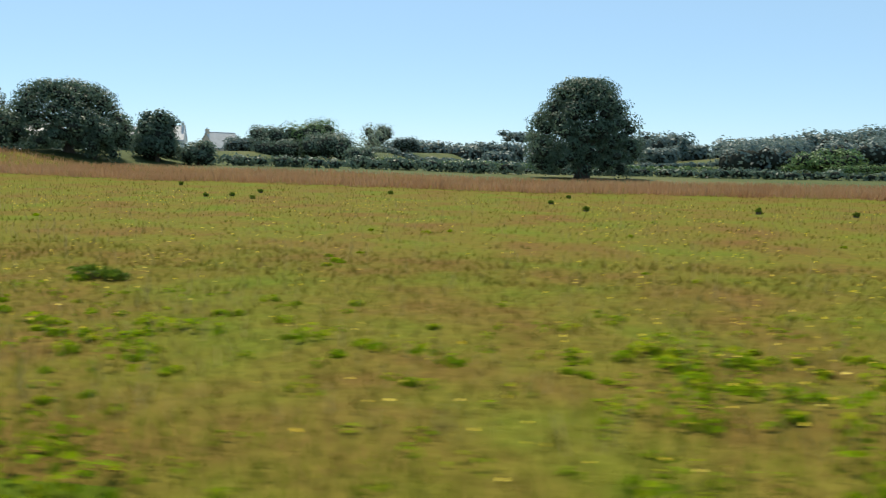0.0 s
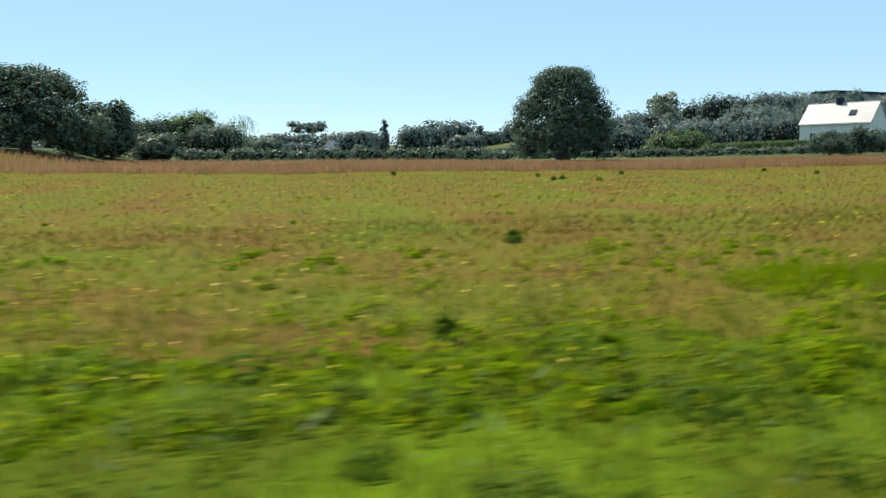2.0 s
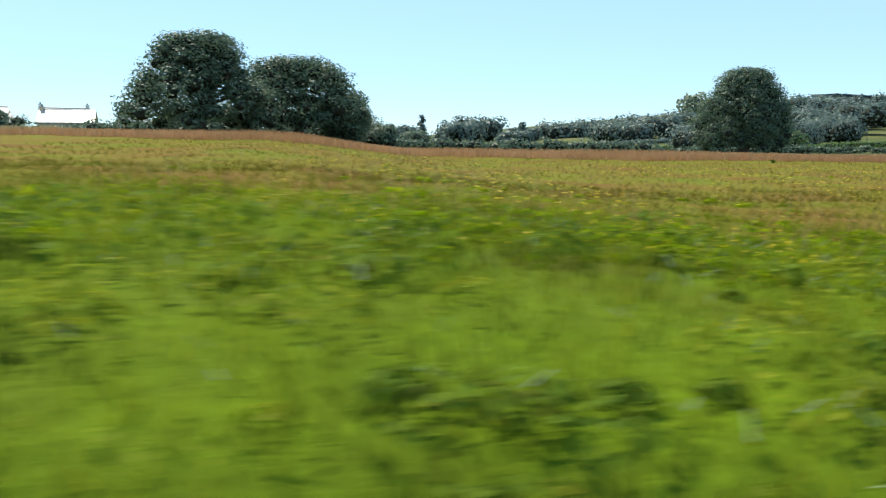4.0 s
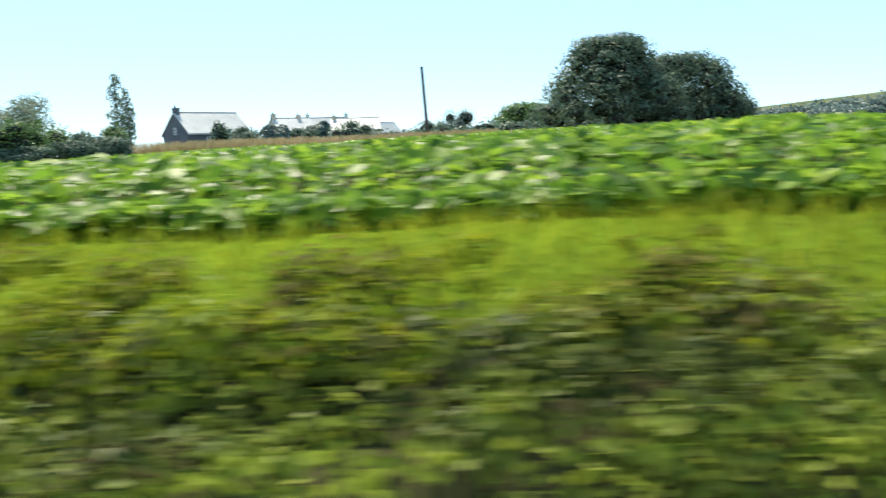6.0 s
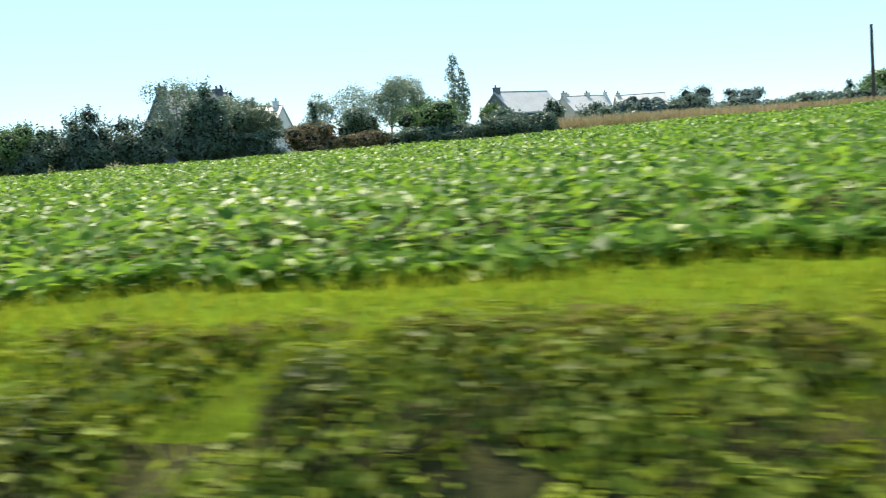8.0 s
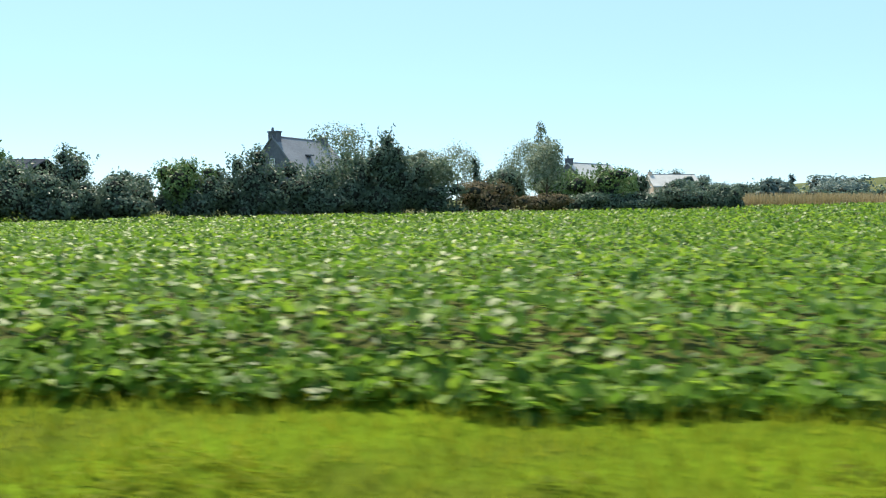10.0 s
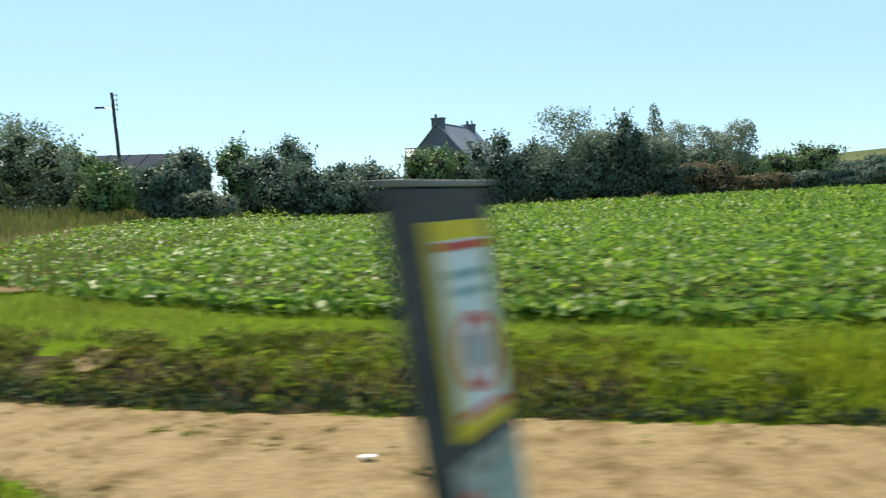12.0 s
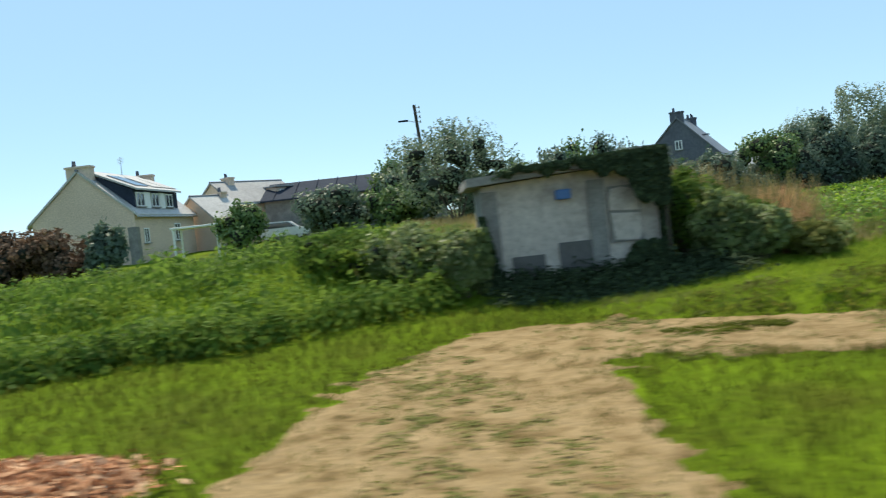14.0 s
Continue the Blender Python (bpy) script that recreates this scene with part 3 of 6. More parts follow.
def make_lobes(rg, width, z0, z1, count, flat=1.0, spread=0.62):
    """Round lobes that fill a crown of that width between two heights."""
    out, zc, hz = [], (z0 + z1) / 2, (z1 - z0) / 2
    out.append((0, 0, zc, width * 0.36, width * 0.36, hz * 0.82))
    for i in range(count):
        a = 2 * math.pi * (i + rg.uniform(-0.3, 0.3)) / count * 2.4
        t = rg.uniform(-0.75, 0.9)
        r = spread * width / 2 * math.sqrt(max(0.05, 1 - t * t * 0.75)) * rg.uniform(0.75, 1.1)
        s = width * rg.uniform(0.15, 0.24)
        zz = min(max(zc + t * hz * 0.8, z0 + s * 0.6), z1 - s * flat * 0.92)
        out.append((r * math.cos(a), r * math.sin(a), zz, s, s, s * flat))
    return out


def dome_lobes(rg, width, z0, z1, count, profile):
    """Many lobes over a crown whose half width, by height, follows the profile (rows of height share, width share)."""
    tall = z1 - z0
    hs, ws = [p[0] for p in profile], [p[1] for p in profile]
    out = []
    for t in (0.22, 0.45, 0.68):
        w = width * 0.36 * float(np.interp(t, hs, ws))
        out.append((0, 0, z0 + tall * t, w, w * 0.85, tall * 0.2))
    for i in range(count):
        t = (i + 0.5) / count
        a = i * 2.39996 + rg.uniform(-0.2, 0.2)
        q = rg.uniform(0.85, 1.5)
        r = width / 2 * float(np.interp(t, hs, ws)) - q * 0.8
        r = max(0.0, r) * rg.uniform(0.88, 1.06)
        out.append((r * math.cos(a), 0.85 * r * math.sin(a), min(z0 + q * 0.5 + tall * t * 0.95, z1 - q * 0.8), q, q, q * 0.72))
    return out


def tree(name, label, x, y, top, width, mat, n=2500, leaf=0.3, low=0.2, lobes=14, trunk=0.25, group="", seed=1, category="tree", fill=0.25, spread=0.62, sink=0.05, dome=None):
    rg = random.Random(seed)
    z = h(x, y) - sink
    tall = top - z
    ob = thing(name, label, category, group, at=(x, y, z))
    bm = bmesh.new()
    tube(bm, (0, 0, 0), (0.03 * width, 0, tall * 0.5), trunk, trunk * 0.6)
    tube(bm, (0, 0, -0.1), (0, 0, tall * 0.1), trunk * 1.5, trunk * 0.95)
    for i in range(6):
        a = i * 2.4 + rg.uniform(0, 1)
        s = tall * rg.uniform(0.18, 0.42)
        r = width * rg.uniform(0.22, 0.38)
        tube(bm, (0.02 * width, 0, s), (r * math.cos(a), r * math.sin(a), s + tall * rg.uniform(0.2, 0.35)), trunk * 0.4, trunk * 0.12, 6)
    part("trunk", bm, M_BARK, ob)
    shape = dome_lobes(rg, width, tall * low, tall, lobes, dome) if dome else make_lobes(rg, width, tall * low, tall, lobes, spread=spread)
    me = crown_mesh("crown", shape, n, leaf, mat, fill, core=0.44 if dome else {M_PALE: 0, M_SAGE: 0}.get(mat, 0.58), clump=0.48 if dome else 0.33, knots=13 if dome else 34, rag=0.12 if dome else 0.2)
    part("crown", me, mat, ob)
    return ob


def wands(name, rg, roots, mat, leaf, per=12):
    """Thin upright shoots, each with leaves set along it; roots: rows of start, end."""
    pos, nor = [], []
    for a, b in roots:
        a, b = np.array(a), np.array(b)
        for k in range(per):
            pos.append(a + (b - a) * ((k + rg.uniform(0, 1)) / per) + np.array([rg.gauss(0, 1), rg.gauss(0, 1), rg.gauss(0, 1)]) * leaf * 0.35)
            nor.append((rg.gauss(0, 1), rg.gauss(0, 1) - 0.3, rg.gauss(0.4, 0.6)))
    n = len(pos)
    return leaf_mesh(name, np.array(pos), np.array(nor), leaf * RNG.uniform(0.6, 1.2, n), mat, 2.0, 0.2)


def shrub(name, label, x, y, top, width, mat, n=1200, leaf=0.22, depth=None, group="", seed=1, category="bush", lobes=9, fill=0.3, shoots=0, core=0.58):
    rg = random.Random(seed)
    z = h(x, y)
    tall = top - z
    depth = depth or width
    ob = thing(name, label, category, group, at=(x, y, z))
    bm = bmesh.new()
    for i in range(5):
        a = i * 1.26 + rg.uniform(0, 0.6)
        tube(bm, (0.06 * math.cos(a), 0.06 * math.sin(a), -0.05), (width * 0.26 * math.cos(a), depth * 0.26 * math.sin(a), tall * 0.7), 0.05, 0.015, 6)
    part("stem", bm, M_BARK, ob)
    base = [(0, 0, tall * 0.45, width * 0.42, depth * 0.42, tall * 0.46)]
    for i in range(lobes):
        a, s = i * 2.4 + rg.uniform(0, 0.7), rg.uniform(0.16, 0.27)
        hz = min(rg.uniform(0.16, 0.3) * tall, s * width * 1.3)
        r = rg.uniform(0.25, 0.40)
        zz = rg.uniform(hz * 0.8, max(hz * 0.9, tall - hz))
        base.append((r * width * math.cos(a), r * depth * math.sin(a), zz, s * width, s * depth, hz))
    base.append((rg.uniform(-0.1, 0.1) * width, 0, tall * 0.82, width * 0.2, depth * 0.2, tall * 0.18))
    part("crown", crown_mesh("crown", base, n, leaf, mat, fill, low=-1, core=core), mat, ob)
    if shoots:
        roots = []
        for i in range(shoots):
            a, r = rg.uniform(0, 6.28), rg.uniform(0.0, 0.42)
            p = (r * width * math.cos(a), r * depth * math.sin(a), tall * (0.80 - 0.5 * r))
            up = tall * rg.uniform(0.14, 0.32)
            roots.append((p, (p[0] + rg.uniform(-0.4, 0.4) * up + 0.5 * r * width * math.cos(a) * 0.5, p[1] + rg.uniform(-0.4, 0.4) * up, p[2] + up)))
        tagged(part("twig_growth", wands("twig_growth", rg, roots, mat, leaf), mat, ob), kind="stuff")
    return ob


# ---- the ground, one sheet to the horizon ----
gx = np.unique(np.concatenate([[-4000, -2000, -900, -450, -300, -240], np.arange(-210, -166, 0.8), np.arange(-166, -52, 0.33), np.arange(-52, 70, 0.8), [80, 100, 125, 150, 180, 220, 280, 360, 500, 800, 1500, 4000]]))
gy = np.unique(np.concatenate([[-4000, -1500, -500, -150, -50, -20, -10], np.arange(-5, -1.6, 0.5), np.arange(-1.6, 10, 0.2), np.arange(10, 12, 0.4), np.arange(12, 30, 0.8), np.arange(30, 64, 1.6), [68, 76, 86, 100, 118, 140, 165, 200, 240, 290, 350, 450, 600, 900, 1500, 2500, 4000]]))
GX, GY = np.meshgrid(gx, gy)
gv = np.stack([GX.ravel(), GY.ravel(), height(GX, GY).ravel()], -1)
ii = (np.arange(len(gy) - 1)[:, None] * len(gx) + np.arange(len(gx) - 1)).ravel()
gf = np.stack([ii, ii + 1, ii + 1 + len(gx), ii + len(gx)], -1)
cx, cy = gv[gf, 0].mean(1), gv[gf, 1].mean(1)
kind_of = np.full(len(gf), 3)
kind_of[(cy < 62) & (cy > -8)] = 1
kind_of[(cx > -66) & (cy < 62) & (cy > 3.3 + 0.7 * wobble(cx, cy) + np.clip(-(cx + 10), 0, 40) * 0.078)] = 0
kind_of[in_crop(cx, cy - 0.5)] = 2
# road bank face, given the soil with painted-in shade
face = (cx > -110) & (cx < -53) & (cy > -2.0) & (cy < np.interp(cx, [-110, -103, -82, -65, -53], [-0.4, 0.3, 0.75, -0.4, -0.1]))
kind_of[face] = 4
kind_of[(bank_zone(cx, cy) > 0.25) & (cx < -132.5) & (cx > -147.5) & (cy - track_edges(cx)[1] < np.interp(cx, [-142, -138], [0.3, 0.65]))] = 5
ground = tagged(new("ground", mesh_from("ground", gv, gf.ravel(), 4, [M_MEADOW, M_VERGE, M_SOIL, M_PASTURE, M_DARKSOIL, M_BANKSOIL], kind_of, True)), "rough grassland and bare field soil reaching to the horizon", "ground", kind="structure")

# the road under the vehicle
rx = np.arange(-230, 80, 1.0)
mid = np.interp(rx, [-154, -139, -128, -103, -87, -72, -64, -40, -20, 0], [-1.4, -2.2, -2.9, -3.8, -4.1, -4.3, -4.1, -3.0, -2.4, -1.4])
rz_ = np.interp(rx, [-154, -128, -103, -87, -72, -64, -40, -20, 0], [0.06, 0.06, 0.0, -0.2, -0.28, -0.33, -0.36, -0.05, 0.06])
rv = np.concatenate([np.stack([rx, mid - 2.6, rz_ + 0.05], -1), np.stack([rx, mid + 2.2, rz_ + 0.05], -1), np.stack([rx, mid - 2.9, rz_ - 0.4], -1), np.stack([rx, mid + 2.5, rz_ - 0.4], -1)])
q, m4 = np.arange(len(rx) - 1), len(rx)
rf = np.concatenate([np.stack([q + a, q + 1 + a, q + 1 + b, q + b], -1) for a, b in ((0, m4), (m4, 3 * m4), (2 * m4, 0))])
tagged(new("road", mesh_from("road", rv, rf.ravel(), 4, M_ASPHALT)), "narrow grey asphalt country road", "road", kind="structure")

# the dirt track that leaves the road and passes the hut
sx, sy = np.meshgrid(np.arange(-159, -126, 0.075), np.arange(1.0, 12.4, 0.075))
sv = np.stack([sx.ravel(), sy.ravel(), (height(sx, sy) + 0.013 + 0.004 * ripple(2 * sx, 2 * sy)).ravel()], -1)
ii = (np.arange(sx.shape[0] - 1)[:, None] * sx.shape[1] + np.arange(sx.shape[1] - 1)).ravel()
sf = np.stack([ii, ii + 1, ii + 1 + sx.shape[1], ii + sx.shape[1]], -1)
sf = sf[on_sand(sv[sf, 0].mean(1), sv[sf, 1].mean(1))]
rim = np.bincount(sf.ravel(), minlength=len(sv)) < 4
sv[rim, 2] -= 0.035
tagged(new("dirt_track", mesh_from("dirt_track", sv, sf.ravel(), 4, M_SAND, None, True)), "pale sandy dirt track between grass verges", "track", kind="structure")

# ================= trees and bushes =================
OAKS = [
    ("broad_oak", "large round dark oak standing alone beyond dry grass", 0.45, 75.5, 9.9, 11.7, 34000, 0.165, 0.02, 110, 0.6, ((0, 0.84), (0.12, 0.95), (0.28, 1.0), (0.5, 0.88), (0.68, 0.72), (0.86, 0.50), (1, 0.24))),
    ("tall_oak", "tall round-topped dark green oak at the field corner", -56.4, 60.7, 10.05, 13.6, 24000, 0.165, 0.02, 96, 0.42, ((0, 1.0), (0.25, 0.92), (0.45, 0.68), (0.7, 0.52), (0.9, 0.42), (1, 0.25))),
    ("low_oak", "dome-shaped dark green oak beside a taller one", -48.8, 66.5, 8.95, 13.8, 24000, 0.165, 0.04, 90, 0.42, ((0, 0.95), (0.24, 1.0), (0.5, 0.80), (0.72, 0.62), (0.92, 0.42), (1, 0.22))),
]
for i, (nm, lb, x, y, top, wide, n, lf, low, lo, tr, prof) in enumerate(OAKS):
    tree(nm, lb, x, y, top, wide, M_OAK, n, lf, low, lo, tr, seed=11 + i, fill=0.3, dome=prof)

MIDTREES = [  # x, y, top, width, material, leaves
    (-43.9, 74.0, 6.8, 4.8, M_HEDGE, 2600), (-45.2, 75.5, 4.2, 5.6, M_HEDGE, 2000), (-40.6, 76.5, 3.6, 4.4, M_HEDGE, 1600),
    (-50.4, 118.6, 7.0, 7.4, M_HEDGE, 2600), (-44.6, 123.4, 8.4, 10.5, M_LIGHT, 3600), (-39.6, 117.2, 6.0, 10.6, M_HEDGE, 3400), (-38.7, 140.4, 9.4, 8.5, M_PALE, 900),
    (-47.8, 116.0, 4.8, 9.0, M_HEDGE, 1900), (-31.5, 108.0, 3.6, 5.2, M_HEDGE, 1300),
]
for i, (x, y, top, wide, mat, n) in enumerate(MIDTREES):
    lb = {"oak_leaf": "dark oak", "hedge_leaf": "dark green hedgerow tree at the far side of the field", "light_leaf": "bright green rounded tree behind the hedgerow", "pale_leaf": "sparse pale grey-green tree, nearly bare"}[mat.name]
    tree("hedgerow_tree", lb, x, y, top, wide, mat, int(n * 1.6), 0.22, 0.0, 18, 0.2, "hedgerow trees", 40 + i)

FAR = [  # distant trees beyond the meadow: x, y, top, width
    (-48.9, 314, 8.6, 26), (-5.8, 312, 9.0, 21), (12, 278, 9.9, 12.5), (-30, 290, 5.2, 13), (-7.6, 290, 9.2, 15), (16.9, 302, 11.5, 20), (37, 350, 16, 24),
    (40.8, 290, 8.6, 13), (28.9, 133, 5.5, 15), (-75, 330, 9.8, 24), (-62, 300, 8.9, 22), (-20, 332, 9.6, 22), (-36, 322, 9.4, 20), (50.5, 218, 8.3, 18), (79, 254, 12.4, 23), (98, 266, 14.5, 20), (129.8, 273.5, 20.8, 28), (112, 218, 13.5, 19.6),
    (73.4, 169, 7.6, 16.5), (145, 270, 21, 26), (162, 278, 22, 24), (104, 194, 10.5, 19), (185, 280, 23, 26), (60, 300, 11, 22), (125, 240, 15, 22), (150, 235, 17, 22),
    (58, 150, 7.4, 13), (47, 140, 6.4, 12), (90, 175, 8.4, 15), (62, 245, 9.5, 18), (205, 300, 20, 26), (230, 320, 19, 26), (25, 250, 6.5, 12), (240, 340, 19, 26), (268, 372, 24, 30), (213, 335, 24, 24), (300, 405, 27, 32), (255, 400, 30, 30), (330, 440, 29, 34), (285, 350, 28, 30), (360, 470, 33, 36), (225, 380, 28, 34), (190, 320, 24, 30), (165, 330, 20, 28), (140, 320, 18, 28), (110, 330, 15, 26), (85, 320, 13, 26),
]
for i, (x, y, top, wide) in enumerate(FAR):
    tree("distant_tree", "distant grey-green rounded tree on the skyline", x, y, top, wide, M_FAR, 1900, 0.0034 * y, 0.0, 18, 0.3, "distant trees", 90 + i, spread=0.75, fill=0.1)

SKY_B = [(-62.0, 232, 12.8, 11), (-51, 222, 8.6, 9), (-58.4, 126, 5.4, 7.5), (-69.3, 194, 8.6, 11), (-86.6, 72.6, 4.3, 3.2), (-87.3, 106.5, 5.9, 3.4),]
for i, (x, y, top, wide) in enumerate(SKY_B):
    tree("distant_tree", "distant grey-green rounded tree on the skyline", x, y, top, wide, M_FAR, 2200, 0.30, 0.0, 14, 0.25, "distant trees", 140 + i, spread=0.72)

def narrow_tree(name, label, x, y, top, wide, mat, n, leaf, seed):
    rg = random.Random(seed)
    z = h(x, y)
    tall = top - z
    ob = thing(name, label, "tree", at=(x, y, z))
    part("trunk", tube(bmesh.new(), (0, 0, -0.1), (0, 0, tall * 0.9), 0.14, 0.03), M_BARK, ob)
    lobes = []
    for i in range(12):
        t = (i + 0.5) / 12
        r = wide / 2 * (0.55 + 0.45 * math.sin(math.pi * min(1, t * 1.15))) * rg.uniform(0.75, 1.05)
        lobes.append((rg.uniform(-0.16, 0.16) * wide, rg.uniform(-0.16, 0.16) * wide, tall * (0.12 + 0.84 * t), r, r, tall * 0.075))
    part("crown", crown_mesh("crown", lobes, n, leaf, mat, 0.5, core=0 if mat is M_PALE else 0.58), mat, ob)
    return ob

tree("ridge_tree", "tall airy pale tree above the far wooded slope", 122, 302, 24.2, 15, M_PALE, 900, 1.3, 0.2, 16, 0.4, seed=88, spread=0.7)
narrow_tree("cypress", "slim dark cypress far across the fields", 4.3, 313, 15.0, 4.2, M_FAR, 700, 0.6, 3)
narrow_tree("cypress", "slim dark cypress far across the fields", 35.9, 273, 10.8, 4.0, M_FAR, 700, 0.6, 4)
narrow_tree("poplar", "slim pale half-bare poplar behind houses", -108.1, 88.0, 11.8, 2.0, M_PALE, 2200, 0.17, 5)
narrow_tree("poplar", "slim pale half-bare poplar behind houses", -107.0, 88.4, 10.1, 1.7, M_PALE, 1900, 0.17, 6)
narrow_tree("cypress", "small dark cypress among garden shrubs", -114.7, 57.8, 5.6, 1.0, M_HEDGE, 700, 0.16, 8)

def umbrella_pine(x, y, top, wide):
    z = h(x, y)
    tall = top - z
    ob = thing("umbrella_pine", "distant pine with a flat umbrella crown on bare stems", "tree", at=(x, y, z))
    bm = tube(bmesh.new(), (0, 0, 0), (0.6, 0, tall * 0.6), 0.55, 0.35)
    for a in range(5):
        tube(bm, (0.6, 0, tall * 0.5), (wide * 0.33 * math.cos(a * 1.26), wide * 0.33 * math.sin(a * 1.26), tall * 0.84), 0.22, 0.1, 6)
    part("trunk", bm, M_BARK, ob)
    rg = random.Random(5)
    lobes = [(rg.uniform(-0.34, 0.34) * wide, rg.uniform(-0.34, 0.34) * wide, tall * rg.uniform(0.68, 0.88), wide * 0.17, wide * 0.17, tall * 0.12) for _ in range(12)]
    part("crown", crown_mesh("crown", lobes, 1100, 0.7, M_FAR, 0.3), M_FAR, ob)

tree("round_tree", "rounded grey-green tree alone behind the crop", -59.7, 87.0, 6.3, 9.4, M_LIGHT, 7000, 0.2, 0.0, 40, 0.2, seed=61, dome=((0, 1.0), (0.3, 0.96), (0.6, 0.80), (0.85, 0.5), (1, 0.25)))
umbrella_pine(-27.4, 345, 16.4, 19)
shrub("field_bush", "dark leafy bush at the foot of the oaks", -45.0, 65.0, 5.2, 4.6, M_OAK, 4000, 0.17, seed=80, lobes=12)
shrub("hedge_bush", "lighter green round bush below the slope", 36, 121, 4.6, 9.5, M_LIGHT, 2600, 0.3, seed=77, lobes=12)

# the tall hedge and garden trees at the far side of the bean field
HEDGE = [  # x, y, top, width, material, label index
    (-91.5, 80.0, 4.6, 5.0, 0), (-81.0, 90.0, 5.2, 6.0, 0), (-86.0, 84.0, 4.4, 4.6, 0),
    (-157.6, 48.0, 5.8, 3.2, 1), (-153.0, 44.0, 4.5, 3.0, 0), (-155.9, 41.0, 4.6, 3.4, 0), (-150.2, 45.2, 4.5, 3.0, 0),
    (-143.8, 50.0, 6.1, 3.6, 0), (-140.6, 52.5, 4.3, 3.2, 0),
    (-148.5, 40.7, 4.2, 3.0, 0), (-148.2, 42.5, 4.95, 2.9, 0), (-146.2, 46.0, 5.7, 3.0, 1), (-143.4, 43.6, 4.7, 4.8, 0), (-137.8, 46.5, 4.0, 4.2, 0), (-133.9, 47.4, 4.9, 4.0, 1), (-129.8, 49.4, 6.0, 3.6, 0),
    (-124.6, 53.2, 8.0, 5.6, 4), (-120.9, 51.3, 7.2, 2.9, 0), (-119.8, 51.6, 5.4, 3.6, 0), (-109.0, 67.8, 7.7, 3.6, 2), (-109.0, 61.0, 7.8, 3.6, 2), (-104.7, 58.5, 5.0, 5.6, 1), (-121.8, 56.0, 6.8, 3.8, 4), (-98.9, 58.1, 3.8, 3.8, 0),
    (-140.2, 45.3, 3.4, 4.0, 0), (-132.0, 48.6, 4.4, 4.2, 0), (-127.3, 50.8, 5.0, 4.8, 0), (-123.0, 52.0, 5.2, 3.6, 0), (-117.6, 53.6, 5.4, 3.6, 4), (-114.0, 54.8, 3.7, 4.4, 5), (-119.1, 54.2, 6.3, 2.6, 2),
    (-110.7, 72.6, 8.5, 5.0, 2), (-117.4, 77.4, 9.2, 6.2, 2), (-119.8, 72.6, 7.4, 4.0, 2), (-107.4, 67.8, 5.6, 5.6, 1), (-125.5, 62.0, 6.4, 5.0, 0),
    (-150.6, 36.8, 4.0, 2.8, 1), (-149.5, 40.0, 3.8, 2.4, 0), (-101.3, 69.7, 4.8, 3.0, 1), (-112.5, 62.5, 5.0, 4.5, 0),
]
HL = [(M_HEDGE, "dense dark green hedge bush at the field edge"), (M_LIGHT, "lighter green leafy garden shrub behind the field"), (M_PALE, "airy silver-green garden tree above the hedge"), (M_LIGHT, "light green leafy shrub by the hedge"), (M_SAGE, "dense grey-green garden tree above the hedge"), (M_DRYBRAMBLE, "dry tan bramble thicket at the field edge")]
for i, (x, y, top, wide, k) in enumerate(HEDGE):
    mat, lb = HL[k]
    if k in (2, 4):
        tree("garden_tree", lb, x, y, top, wide, mat, 3700, 0.135, 0.15, 18, 0.09, "garden trees", 200 + i, fill=0.4)
    else:
        shrub("hedge_bush", lb, x, y, top, wide, mat, 4000, 0.14, group="hedge bushes", seed=200 + i, shoots=26)
HEDGE_LOW = [(-141.5, 43.4, 3.0, 4.2), (-137.6, 45.0, 2.7, 4.6), (-133.6, 46.6, 3.1, 4.6), (-129.6, 48.3, 3.3, 4.6), (-125.6, 49.8, 3.4, 4.6), (-121.6, 51.0, 3.5, 4.6), (-117.6, 52.3, 3.4, 4.4)]
for i, (x, y, top, wide) in enumerate(HEDGE_LOW):
    shrub("hedge_bush", "dense dark hedge bush, leafy down to the crop", x, y, top, wide, M_HEDGE, 3000, 0.15, 1.8, "hedge bushes", 260 + i)
BRAMBLE = [(-113.6, 54.6, 3.0, 4.6), (-109.8, 55.0, 2.8, 4.6), (-106.0, 55.6, 2.9, 4.6), (-102.2, 56.0, 2.9, 4.6), (-98.6, 56.2, 3.2, 4.4), (-95.8, 56.2, 3.4, 2.6)]
for i, (x, y, top, wide) in enumerate(BRAMBLE):
    shrub("bramble_bush", ["low tangled dark bramble at the field edge", "low dry brownish bramble at the field edge"][i < 2], x, y, top, wide, [M_HEDGE, M_DRYBRAMBLE][i < 2], 3400, 0.125, 1.8, "bramble bushes", 280 + i)

# bushes in front of the gardens near the hut
shrub("willow_bush", "large airy grey-green willow bush with upright twigs", -153.8, 34.8, 5.9, 5.6, M_SAGE, 6500, 0.095, seed=301, lobes=20, shoots=170, core=0.3)
shrub("garden_hedge", "low clipped hedge with whitish sunlit leaf tops", -146.6, 39.5, 2.5, 4.0, M_PALE, 2600, 0.13, 1.4, seed=302, category="hedge")
GARDEN = [(-164.95, 38.7, 3.7, 2.7, 1), (-160.0, 36.8, 3.9, 3.6, 0), (-161.2, 43.5, 3.2, 2.4, 0), (-167.8, 29.6, 3.0, 1.6, 0), (-169.9, 29.9, 2.9, 2.8, 2), (-171.9, 30.2, 3.1, 3.2, 2), (-173.8, 30.6, 3.3, 3.4, 0), (-177.5, 32, 3.4, 4.0, 0), (-157.0, 38.0, 3.6, 3.4, 1)]
